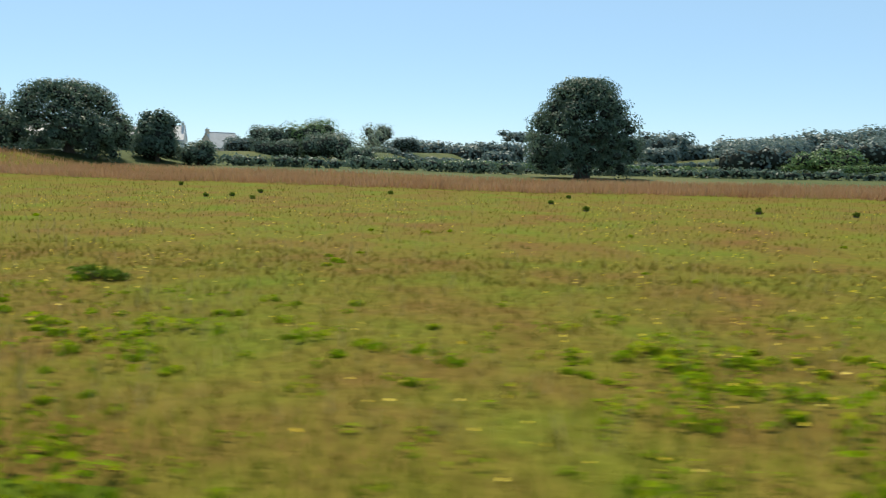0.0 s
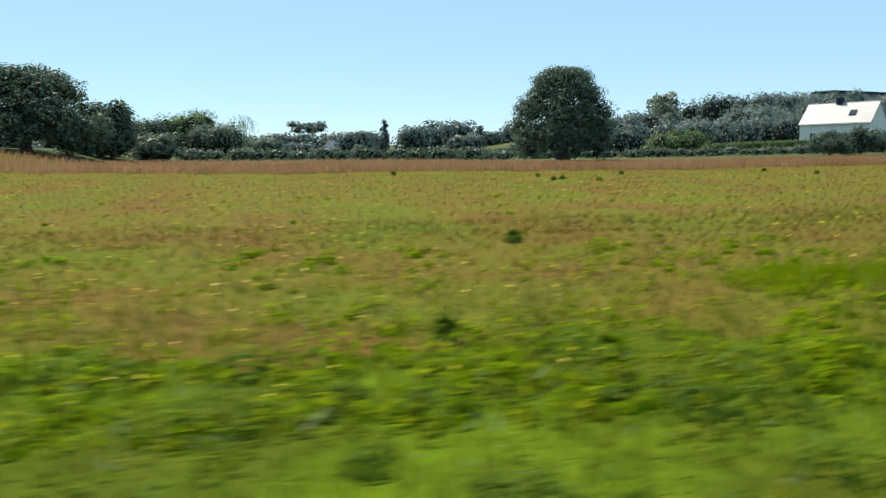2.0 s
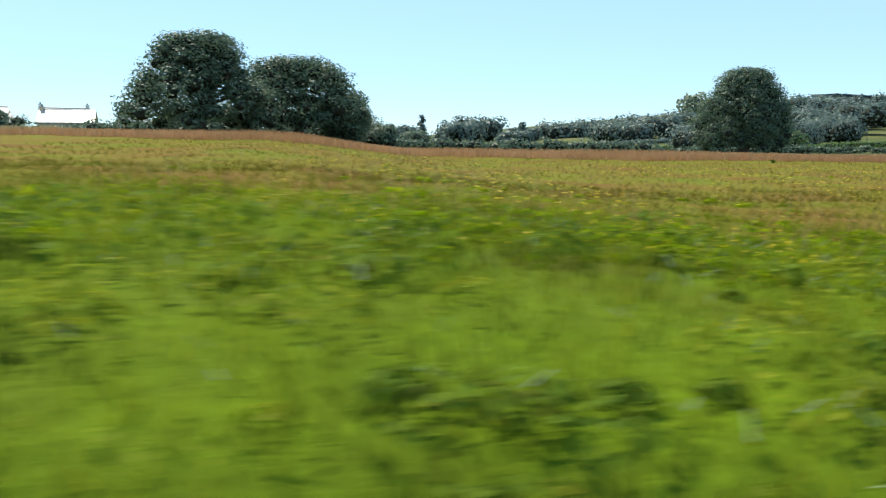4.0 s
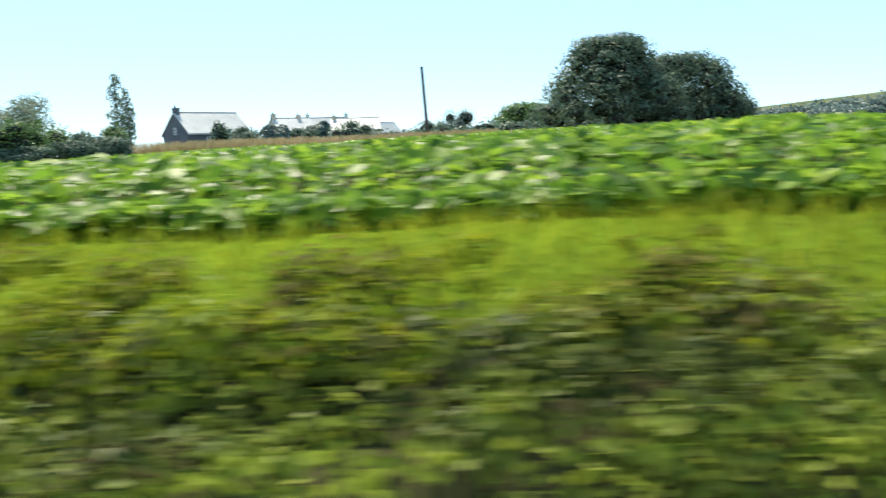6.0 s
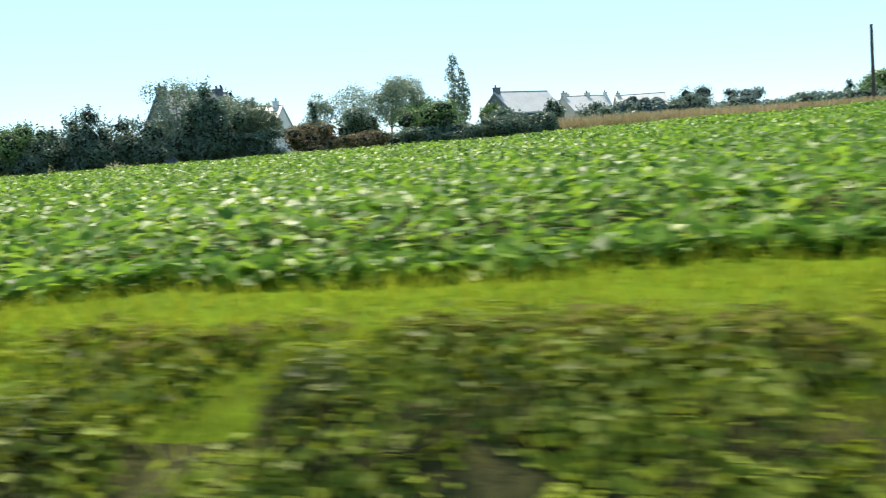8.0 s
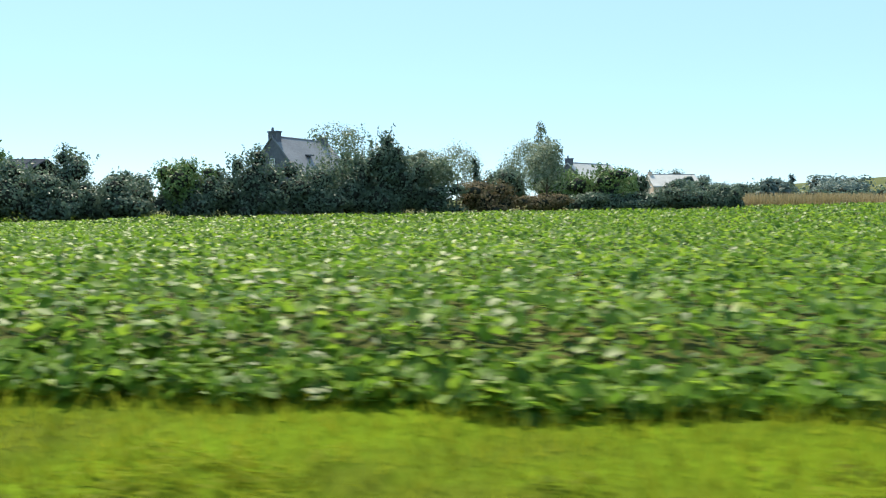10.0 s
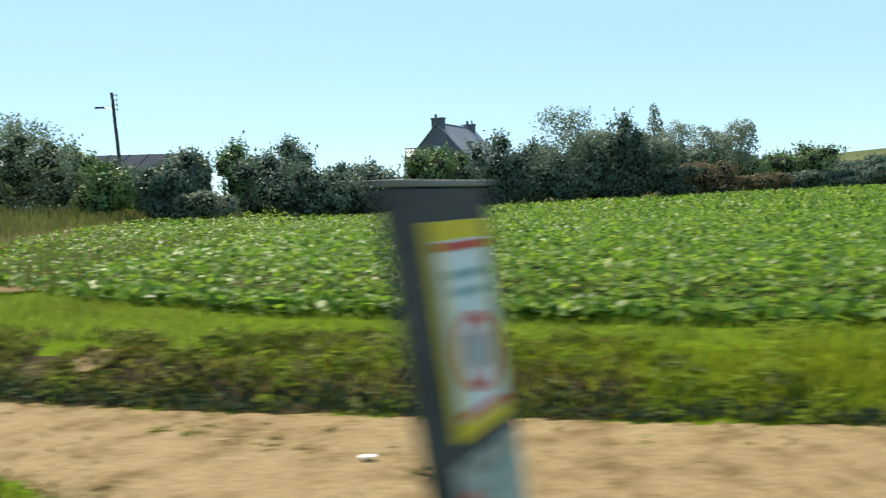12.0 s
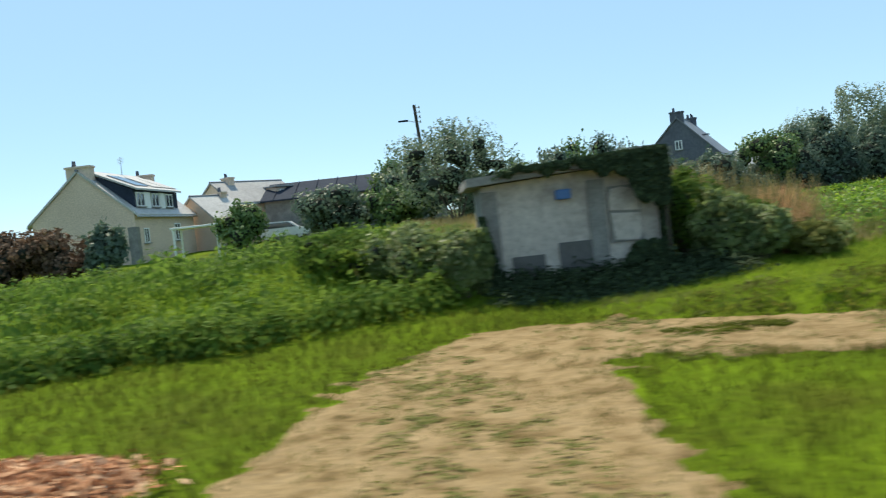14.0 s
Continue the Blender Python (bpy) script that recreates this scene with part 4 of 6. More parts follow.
for i, (x, y, top, wide, k) in enumerate(GARDEN):
    shrub("garden_shrub", ["dark green rounded garden shrub by a house", "flowering garden shrub with light leaves", "russet-leaved rounded garden shrub by a house"][k], x, y, top, wide, [M_HEDGE, M_LIGHT, M_RUSSET][k], 3000, 0.135, group="garden shrubs", seed=320 + i, shoots=16)

# overgrown bushes on both sides of the hut
NEARB = [(-153.95, 12.75, 1.25, 0.7, M_BRAMBLE), (-153.62, 12.95, 1.5, 0.42, M_BRAMBLE), (-154.05, 13.15, 1.5, 1.1, M_BRAMBLE), (-154.9, 13.7, 1.7, 1.5, M_BRAMBLE), (-156.2, 14.6, 1.75, 2.2, M_NETTLE), (-149.75, 13.9, 2.15, 1.2, M_NETTLE), (-149.35, 13.3, 1.7, 1.1, M_BRAMBLE), (-148.75, 13.1, 1.35, 1.0, M_BRAMBLE), (-148.0, 13.0, 1.0, 1.0, M_OLIVE), (-148.5, 13.9, 1.45, 1.3, M_NETTLE), (-149.0, 15.2, 2.0, 1.8, M_OLIVE), (-147.5, 14.0, 0.95, 1.4, M_BRAMBLE), (-150.0, 16.9, 2.45, 2.2, M_BRAMBLE)]
for i, (x, y, top, wide, mat) in enumerate(NEARB):
    shrub("wild_bush", "overgrown bramble bush crowding the old hut", x, y, top, wide, mat, 4400, 0.066, group="wild bushes", seed=340 + i, lobes=12, shoots=22, core=0.38)

# hedgerows across the far pastures
def hedgerow(name, x0, y0, x1, y1, tall, mat, n, leaf, seed, label):
    rg = random.Random(seed)
    L = math.hypot(x1 - x0, y1 - y0)
    lobes, k = [], int(L / (tall * 1.6)) + 2
    ox, oy = (x0 + x1) / 2, (y0 + y1) / 2
    oz = h(ox, oy)
    for i in range(k):
        t = (i + rg.uniform(-0.3, 0.3)) / (k - 1)
        x, y = x0 + (x1 - x0) * t, y0 + (y1 - y0) * t
        s = tall * rg.uniform(0.8, 1.25)
        lobes.append((x - ox, y - oy, h(x, y) - oz + s * 0.45, s * 1.3, s * 1.0, s * 0.55))
    ob = thing(name, label, "hedge", "hedgerows", at=(ox, oy, oz))
    part("crown", crown_mesh("crown", lobes, n, leaf, mat, 0.25, -1), mat, ob)

hedgerow("hedgerow", -62, 79, -8, 84, 1.35, M_HEDGE, 5200, 0.28, 1, "low dark hedgerow behind the dry grass")
hedgerow("hedgerow", -30, 96, 22, 92, 0.9, M_HEDGE, 2600, 0.3, 2, "low dark hedgerow between far pastures")
hedgerow("hedgerow", -60, 150, 60, 140, 0.95, M_LIGHT, 5200, 0.45, 3, "low pale green hedgerow between far pastures")
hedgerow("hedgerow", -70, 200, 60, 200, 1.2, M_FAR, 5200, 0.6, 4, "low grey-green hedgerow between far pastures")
hedgerow("hedgerow", 14, 88, 66, 93, 1.0, M_HEDGE, 2600, 0.3, 5, "low weedy hedge at the foot of the slope")
clipped = thing("clipped_hedge", "bright green clipped hedge before the white house", "hedge", at=(39.5, 101.5, h(39.5, 101.5)), rz=-3)
part("crown", crown_mesh("crown", [(-8.0 + 1.0 * i, 0, 1.0 + 0.03 * i, 1.1, 0.9, 0.62) for i in range(17)], 4200, 0.17, M_LIGHT, 0.2, -1), M_LIGHT, clipped)
hedgerow("hedgerow", -90, 95, -58, 80, 1.6, M_HEDGE, 2200, 0.3, 8, "dark low hedgerow beside the oaks")

# ================= houses =================
def window_part(parent, w, hgt, at, rz, panes=2, mat=M_WHITE):
    """A window whose outside faces local -y: frame bars, panes and a sill."""
    fr = bmesh.new()
    t = 0.07
    box(fr, -w / 2, w / 2, -0.05, 0.05, 0, t), box(fr, -w / 2, w / 2, -0.05, 0.05, hgt - t, hgt)
    box(fr, -w / 2, -w / 2 + t, -0.05, 0.05, t, hgt - t), box(fr, w / 2 - t, w / 2, -0.05, 0.05, t, hgt - t)
    for i in range(1, panes):
        x = -w / 2 + w * i / panes
        box(fr, x - t / 2, x + t / 2, -0.045, 0.045, t, hgt - t)
    ob = part("window", fr, mat, parent)
    ob.matrix_local = pose(*at, 0, 0, rz)
    part("pane", new_box(-w / 2 + 0.03, w / 2 - 0.03, -0.01, 0.01, 0.03, hgt - 0.03), M_GLASS, ob)
    part("sill", new_box(-w / 2 - 0.08, w / 2 + 0.08, -0.12, 0.04, -0.07, -0.004), M_CONCRETE, ob)
    return ob


def house(name, label, at, rz, length, depth, eave, ridge, wall, roof, chimneys=((0.0, 0.9, 0.6),), windows=(), group="houses"):
    """A gabled house: ridge along local x from 0 to length, gable walls at both ends. chimneys: place along the ridge, width, rise."""
    ob = thing(name, label, "house", group, at=at, rz=rz)
    d = depth / 2
    bm = bmesh.new()
    prism(bm, [(0, -d, -0.6), (0, d, -0.6), (0, d, eave), (0, 0, ridge), (0, -d, eave)], (length, 0, 0))
    part("wall", bm, wall, ob)
    slope = math.atan2(ridge - eave, d)
    for s in (-1, 1):
        o = 0.35
        bm = bmesh.new()
        ye, ze = s * (d + o * math.cos(slope)), eave - o * math.sin(slope) + 0.02
        prism(bm, [(-0.12, ye, ze), (-0.12, s * 0.0, ridge + 0.02), (-0.12, 0.0, ridge + 0.17), (-0.12, ye, ze + 0.15)], (length + 0.24, 0, 0))
        part("roof", bm, roof, ob, "sunlit slate roof slope")
        part("gutter", tube(bmesh.new(), (-0.1, ye, ze), (length + 0.1, ye, ze), 0.06, 0.06, 6), M_METAL, ob)
    part("ridge", tube(bmesh.new(), (-0.14, 0, ridge + 0.15), (length + 0.14, 0, ridge + 0.15), 0.09, 0.09, 6), M_SLATE, ob)
    for cx_, wd, rise in chimneys:
        bm = new_box(cx_ - 0.28, cx_ + 0.28, -wd / 2, wd / 2, ridge - 0.8, ridge + rise)
        box(bm, cx_ - 0.34, cx_ + 0.34, -wd / 2 - 0.06, wd / 2 + 0.06, ridge + rise - 0.12, ridge + rise)
        ch = part("chimney", bm, wall, ob)
        part("chimney_pot", tube(bmesh.new(), (cx_, wd * 0.22, ridge + rise), (cx_, wd * 0.22, ridge + rise + 0.35), 0.13, 0.1), M_STONEWALL, ch)
    for face, u, zz, w, hh in windows:  # face: s (long side at -y), n (long side at +y), w (gable at 0), e
        p, r = {"s": ((u, -d - 0.02, zz), 0), "n": ((u, d + 0.02, zz), 180), "w": ((-0.02, u, zz), -90), "e": ((length + 0.02, u, zz), 90)}[face]
        window_part(ob, w, hh, p, r)
    return ob


# white house on the rise beyond the meadow
farm = house("farmhouse", "white house with a pale sunlit roof beyond the meadow", (51.0, 106.5, 1.2), -58, 10.0, 6.4, 3.5, 6.4, M_WHITEWALL, M_GLARESLATE, (), (("s", 2.0, 0.9, 1.0, 1.2), ("s", 4.4, 0.1, 1.0, 2.1), ("s", 7.4, 0.9, 1.0, 1.2), ("e", 0, 1.0, 0.9, 1.2)))
chim = part("chimney", box(new_box(4.1, 4.9, -0.45, 0.45, 5.4, 7.3), 4.02, 4.98, -0.53, 0.53, 7.18, 7.3), M_ZINC, farm, "dark slate-hung chimney")
part("chimney_pot", tube(bmesh.new(), (4.5, 0.15, 7.3), (4.5, 0.15, 7.6), 0.13, 0.1), M_STONEWALL, chim)
part("roof_window", prism(bmesh.new(), [(6.6, -2.3, 4.46), (7.5, -2.3, 4.46), (7.5, -1.5, 5.18), (6.6, -1.5, 5.18)], (0, -0.03, 0.19)), M_GLASS, farm)
for i, (x, y, top, wide) in enumerate([(31.6, 75.2, 3.0, 4.8), (35.6, 75.6, 3.5, 4.6), (39.8, 76.0, 3.2, 5.0), (44.2, 76.4, 3.4, 5.0)]):
    shrub("garden_hedge_bush", "dark garden hedge bush before the white house", x, y, top, wide, M_HEDGE, 3000, 0.16, group="garden hedge bushes", seed=430 + i, lobes=12, shoots=10)
house("cottage", "small white far-off cottage with a steep gable", (-19.5, 302, h(-17, 302)), 30, 9.0, 7.5, 2.6, 5.6, M_WHITEWALL, M_SLATE, ((8.2, 0.9, 0.8),), (("s", 3.0, 1.0, 1.0, 1.2), ("s", 6.0, 1.0, 1.0, 1.2)))
house("cottage", "white gabled cottage with a pale roof behind hedges", (-83.0, 160.5, h(-80, 162) - 1.9), 58, 7.4, 6.4, 2.8, 6.1, M_RENDER, M_GLARESLATE, ((0.3, 0.9, 0.8),), (("s", 4.5, 1.0, 1.0, 1.2),))
house("cottage", "white gabled cottage with a pale roof behind hedges", (-97.0, 158, h(-96, 160)), 22, 9.0, 7.0, 2.8, 5.9, M_WHITEWALL, M_GLARESLATE, ((0.3, 0.9, 0.8), (8.6, 0.9, 0.8)), (("s", 4.5, 1.0, 1.0, 1.2),))
# a long flat-roofed building on the far hill
far_hall = thing("hilltop_hall", "long low dark building on the far hilltop", "building", at=(376, 535, 35.5), rz=20)
part("wall", new_box(0, 70, 0, 18, -14, 6), M_CONCRETE, far_hall)
part("roof", new_box(-1, 71, -1, 19, 6.0, 8.2, bevel=0.2), M_ZINC, far_hall)
house("hill_house", "white house among trees on the far hill", (227.5, 352, 16.5), 10, 12.0, 8.0, 5.5, 9.5, M_WHITEWALL, M_GLARESLATE, ((1.0, 1.0, 1.0),))
# village beyond the bean field
house("village_house", "grey-gabled house with a pale grey slate roof", (-104.2, 96.2, h(-100, 98) + 0.2), 46, 9.0, 6.6, 2.5, 5.1, M_STONEWALL, M_GLARESLATE, ((0.32, 0.9, 0.7),), (("s", 3.0, 0.9, 0.9, 1.1), ("s", 6.2, 0.9, 0.9, 1.1), ("w", 0, 2.4, 0.7, 0.9)))
house("village_house", "pale house with two chimneys and a slate roof", (-96.4, 119.2, h(-94, 120) + 0.2), 34, 6.6, 6.4, 2.4, 4.6, M_RENDER, M_GLARESLATE, ((0.32, 0.8, 0.75), (4.6, 0.8, 0.6)), (("s", 3.0, 0.9, 0.9, 1.1), ("w", 0, 2.2, 0.7, 0.9)))
house("village_house", "low slate-roofed house half hidden by bushes", (-88.0, 128.0, h(-86, 130) + 0.2), 8, 8.0, 6.0, 2.3, 4.2, M_RENDER, M_GLARESLATE, ((0.4, 0.8, 0.6),), (("s", 3.0, 0.9, 0.9, 1.0),))
house("village_house", "house with a glaring pale roof behind garden trees", (-137.0, 81.0, h(-133, 84) + 0.2), 6, 9.5, 7.0, 3.0, 5.2, M_WHITEWALL, M_GLARESLATE, ((8.8, 0.8, 0.7),), (("s", 4.0, 1.0, 1.0, 1.1),))
gable = house("gabled_house", "dark grey gabled stone house with two chimneys above the hedge", (-133.7, 66.3, h(-132, 69)), 62.5, 7.6, 6.4, 3.6, 6.9, M_STONEWALL, M_SLATE, ((0.32, 1.1, 0.62), (6.9, 1.0, 0.5)), (("s", 3.8, 1.0, 0.9, 1.2), ("w", 0, 4.2, 0.6, 0.8)))
part("skylight", new_box(2.6, 3.3, -2.15, -1.55, 5.33, 5.45), M_GLASS, gable).matrix_local = pose(0, 0, 0)
dish = bmesh.new()
bmesh.ops.create_cone(dish, cap_ends=True, segments=20, radius1=0.30, radius2=0.22, depth=0.07, matrix=pose(7.3, -0.1, 7.55, 75, 0, 30))
tube(dish, (6.95, 0.0, 7.2), (7.3, -0.05, 7.5), 0.025, 0.025, 6)
part("satellite_dish", dish, M_ZINC, gable)

# cream house with a long dormer
nh = house("dormer_house", "cream rendered house with dormer windows and broad chimneys", (-175.75, 44.4, 1.5), 88.6, 9.4, 6.2, 2.5, 5.2, M_RENDER, M_GLARESLATE, ((0.34, 1.45, 0.42), (8.9, 1.45, 0.34)), (("s", 1.3, 0.7, 0.7, 0.9), ("s", 6.2, 0.7, 1.0, 1.15)))
bm = bmesh.new()
prism(bm, [(0.75, -2.85, 2.75), (0.75, -2.85, 3.95), (0.75, -0.7, 4.95), (0.75, -0.7, 4.3)], (6.7, 0, 0))
dorm = part("dormer", bm, M_ZINC, nh, "dark zinc-clad long dormer")
bm = bmesh.new()
prism(bm, [(0.6, -3.15, 3.92), (0.6, -3.15, 4.04), (0.6, -0.15, 5.40), (0.6, -0.15, 5.26)], (7.0, 0, 0))
part("dormer_roof", bm, M_GLARESLATE, dorm, "pale sunlit roof of the dormer")
# first panel is glass, the others take the glare-pale slate colour
for u, k in ((1.5, 2.0), (3.9, 2.0), (5.9, 2.0)):
    part("solar_panel", prism(bmesh.new(), [(u, -2.75, 4.245), (u + k - 0.25, -2.75, 4.245), (u + k - 0.25, -1.0, 5.04), (u, -1.0, 5.04)], (0, -0.015, 0.035)), M_GLASS if u < 2 else M_GLARESLATE, dorm, "flat roof panel catching the light")
for u in (1.55, 3.7, 5.9):
    window_part(dorm, 1.1, 0.86, (u, -2.89, 2.95), 0)
for u in (2.62, 4.85):
    part("cladding_panel", new_box(u - 0.42, u + 0.42, -2.90, -2.853, 2.86, 3.86), M_WHITE, dorm, "pale panel between the dormer windows")
part("quoin", new_box(-0.03, 0.42, -3.13, -2.6, -0.5, 1.7), M_CONCRETE, nh, "rough stone house corner")
bm = tube(bmesh.new(), (5.8, 0, 5.2), (5.8, 0, 6.6), 0.025, 0.02, 6)
for k in range(4):
    tube(bm, (5.55 + 0.03 * k, -0.3, 6.2 + 0.1 * k), (6.05 - 0.03 * k, 0.3, 6.2 + 0.1 * k), 0.012, 0.012, 5)
part("aerial", bm, M_METAL, nh)
# its annexe, the second house, the long shed
house("annexe", "low pale-roofed annexe beside the cream house", (-172.6, 54.2, 1.2), 60, 3.4, 4.4, 2.2, 3.9, M_RENDER, M_GLARESLATE, ((2.9, 0.6, 0.4),), (("s", 1.7, 0.8, 0.8, 1.0),))
mh = house("white_house", "pale house with a slate roof and small dormer behind shrubs", (-172.9, 60.2, 1.8), 52, 7.0, 5.0, 2.9, 4.6, M_RENDER, M_GREYSLATE, ((1.6, 1.0, 0.5),), (("s", 2.2, 0.9, 0.9, 1.1), ("w", 0, 2.6, 0.7, 0.9)))
bm = bmesh.new()
prism(bm, [(4.4, -2.6, 2.9), (4.4, -2.6, 3.9), (4.4, -1.2, 4.1), (4.4, -1.2, 3.7)], (1.5, 0, 0))
md = part("dormer", bm, M_RENDER, mh)
part("dormer_roof", new_box(4.25, 6.05, -2.85, -1.0, 3.98, 4.1), M_GREYSLATE, md)
window_part(md, 0.9, 0.75, (5.15, -2.64, 3.05), 0)
shed = thing("long_shed", "long grey farm shed with a low dark roof", "shed", at=(-169.0, 64.0, 1.3), rz=1.5)
part("wall", new_box(0, 14.6, -3.5, 3.5, -0.8, 3.3), M_CONCRETE, shed)
for s in (-1, 1):
    bm = bmesh.new()
    prism(bm, [(-0.25, s * 3.9, 3.2), (-0.25, 0, 4.7), (-0.25, 0, 4.82), (-0.25, s * 3.9, 3.32)], (15.1, 0, 0))
    part("roof", bm, M_ZINC, shed)
for i in range(9):
    part("purlin", tube(bmesh.new(), (0.8 + i * 1.62, -3.95, 3.36), (0.8 + i * 1.62, 0, 4.88), 0.03, 0.03, 5), M_ZINC, shed)

# garden pergola and a parked car
perg = thing("pergola", "white flat-roofed garden pergola on slim posts", "pergola", at=(-168.2, 42.0, h(-168.2, 42.0) - 0.1), rz=8)
part("roof", new_box(-1.3, 1.3, -1.1, 1.1, 1.85, 1.97, bevel=0.03), M_WHITE, perg)
for x in (-1.15, 1.15):
    for y in (-0.95, 0.95):
        part("post", new_box(x - 0.06, x + 0.06, y - 0.06, y + 0.06, -0.2, 1.846), M_WHITE, perg)
car = thing("car", "silver-grey parked car behind the grass bank", "car", at=(-167.1, 58.3, h(-167.1, 58.3) + 0.02), rz=4)
bm = bmesh.new()
prism(bm, [(-2.0, -0.8, 0.3), (2.0, -0.8, 0.3), (2.05, -0.8, 0.75), (1.2, -0.8, 0.92), (0.55, -0.8, 1.42), (-1.2, -0.8, 1.46), (-1.95, -0.8, 0.95)], (0, 1.6, 0))
bmesh.ops.bevel(bm, geom=bm.edges[:], offset=0.06, segments=2, affect="EDGES")
part("body", bm, M_CARPAINT, car)
bm = bmesh.new()
prism(bm, [(-1.7, -0.815, 0.95), (1.05, -0.815, 0.95), (0.5, -0.815, 1.34), (-1.15, -0.815, 1.36)], (0, 1.63, 0))
part("side_window", bm, M_GLASS, car)
for x in (-1.25, 1.3):
    for y in (-0.78, 0.62):
        wh = part("wheel", tube(bmesh.new(), (x, y, 0.31), (x, y + 0.16, 0.31), 0.31, 0.31, 20), M_TYRE, car)
        part("rim", tube(bmesh.new(), (x, y - 0.01, 0.31), (x, y + 0.17, 0.31), 0.19, 0.19, 16), M_METAL, wh)

# utility poles
def pole(name, label, x, y, top, lean, lamp):
    z = h(x, y)
    ob = thing(name, label, "utility pole", at=(x, y, z))
    t = top - z
    part("mast", tube(bmesh.new(), (0, 0, -0.2), (lean, 0, t), 0.14, 0.10, 10), M_WOODPOLE, ob)
    if lamp:
        bm = tube(bmesh.new(), (lean, 0, t - 1.15), (lean - 0.55, -0.1, t - 1.0), 0.03, 0.025, 6)
        arm = part("lamp_arm", bm, M_METAL, ob)
        part("lamp_head", new_box(lean - 1.15, lean - 0.5, -0.2, 0.0, t - 1.06, t - 0.95, bevel=0.03), M_ZINC, arm)
        for k in range(4):
            zz = t - 0.2 - 0.32 * k
            bm = tube(bmesh.new(), (lean, 0, zz), (lean + 0.32, 0, zz + 0.03), 0.022, 0.022, 6)
            tube(bm, (lean + 0.32, 0, zz - 0.06), (lean + 0.32, 0, zz + 0.12), 0.05, 0.03, 8)
            part("insulator", bm, M_STICKER, ob)
    return ob

pole("utility_pole", "tall wooden utility pole with a street lamp arm", -155.3, 50.8, 9.45, -0.45, True)
pole("utility_pole", "slim leaning wooden utility pole beyond the field", -71.6, 59.3, 8.0, -0.3, False)

# a small ball-topped tree in a garden
shrub("ball_tree", "small clipped ball-shaped garden tree", -131.1, 75.5, 9.0, 1.2, M_HEDGE, 500, 0.2, seed=400, category="tree", lobes=4)
shrub("round_bush", "round red-brown garden bush before a roof", -96.6, 89.0, 5.8, 2.4, M_HEDGE, 700, 0.25, seed=401)

# ================= the old hut =================
hut = thing("roadside_hut", "small abandoned plastered hut with boarded openings and ivy", "hut", at=(-153.45, 13.40, -0.05), rz=1.2)
L, D, HF, HR = 3.3, 2.6, 2.25, 2.42   # length, depth, height at the two ends
hut.matrix_world = pose(-153.45, 13.40, -0.05, 0, 0, 1.2) @ Matrix.Diagonal((0.94, 1, 1, 1))
def hut_wall(x0, x1, y0, y1):
    bm = bmesh.new()
    za, zb = HF + (HR - HF) * x0 / L, HF + (HR - HF) * x1 / L
    v = [bm.verts.new(p) for p in ((x0, y0, 0), (x1, y0, 0), (x1, y1, 0), (x0, y1, 0), (x0, y0, za), (x1, y0, zb), (x1, y1, zb), (x0, y1, za))]
    for q4 in ((3, 2, 1, 0), (4, 5, 6, 7), (0, 1, 5, 4), (1, 2, 6, 5), (2, 3, 7, 6), (3, 0, 4, 7)):
        bm.faces.new([v[i] for i in q4])
    return bm
part("front_wall", hut_wall(0, L, 0, 0.2), M_PLASTER, hut, "stained cream plaster front")
part("rear_wall", hut_wall(0, L, D - 0.2, D), M_PLASTER, hut)
part("side_wall", hut_wall(0, 0.2, 0.2, D - 0.2), M_CONCRETE, hut)
part("side_wall", hut_wall(L - 0.2, L, 0.2, D - 0.2), M_CONCRETE, hut)
bm = bmesh.new()
prism(bm, [(-0.3, -0.35, HF + 0.005), (L + 0.25, -0.35, HR + 0.02), (L + 0.25, -0.35, HR + 0.18), (-0.3, -0.35, HF + 0.15)], (0, D + 0.6, 0))
part("roof_slab", bm, M_CONCRETE, hut, "mossy concrete roof slab")
part("corner_pier", new_box(-0.03, 0.28, -0.035, 0.0, 0, HF - 0.1), M_CONCRETE, hut)
part("door_board", new_box(0.46, 1.08, -0.04, -0.003, 0.40, 0.95), M_GREYBOARD, hut, "dark grey board over a low opening")
part("door_board", new_box(1.36, 2.03, -0.045, -0.003, 0.40, 1.12), M_GREYBOARD, hut, "dark grey board over a low opening")
# shaded recess painted as a darker grey strip on the front
part("recess_shade_strip", new_box(1.98, 2.3, -0.06, -0.003, 0.0, HR - 0.25), M_CONCRETE, hut, "grey strip of wall with a recess's shade in its colour")
wf = part("window_frame", new_box(2.36, 2.96, -0.045, -0.003, 1.02, 2.02), M_CONCRETE, hut)
bm = bmesh.new()
prism(bm, [(2.37, -0.075, 1.60), (2.94, -0.075, 1.56), (2.90, -0.075, 1.80), (2.80, -0.075, 1.95), (2.62, -0.075, 2.0), (2.42, -0.075, 1.97), (2.36, -0.075, 1.82)], (0, 0.028, 0))
part("shutter_panel", bm, M_PLASTER, wf, "pale broken shutter panel")
bm = bmesh.new()
prism(bm, [(2.44, -0.072, 1.07), (2.88, -0.072, 1.03), (2.95, -0.072, 1.16), (2.94, -0.072, 1.51), (2.38, -0.072, 1.55), (2.41, -0.072, 1.3)], (0, 0.025, 0))
part("shutter_panel", bm, M_PLASTER, wf, "pale broken shutter panel")
bm = bmesh.new()
box(bm, 1.37, 1.66, -0.16, -0.003, 1.88, 2.06, 0.03)
part("blue_lamp_cover", bm, M_BLUE, hut, "faded blue rounded wall fitting")

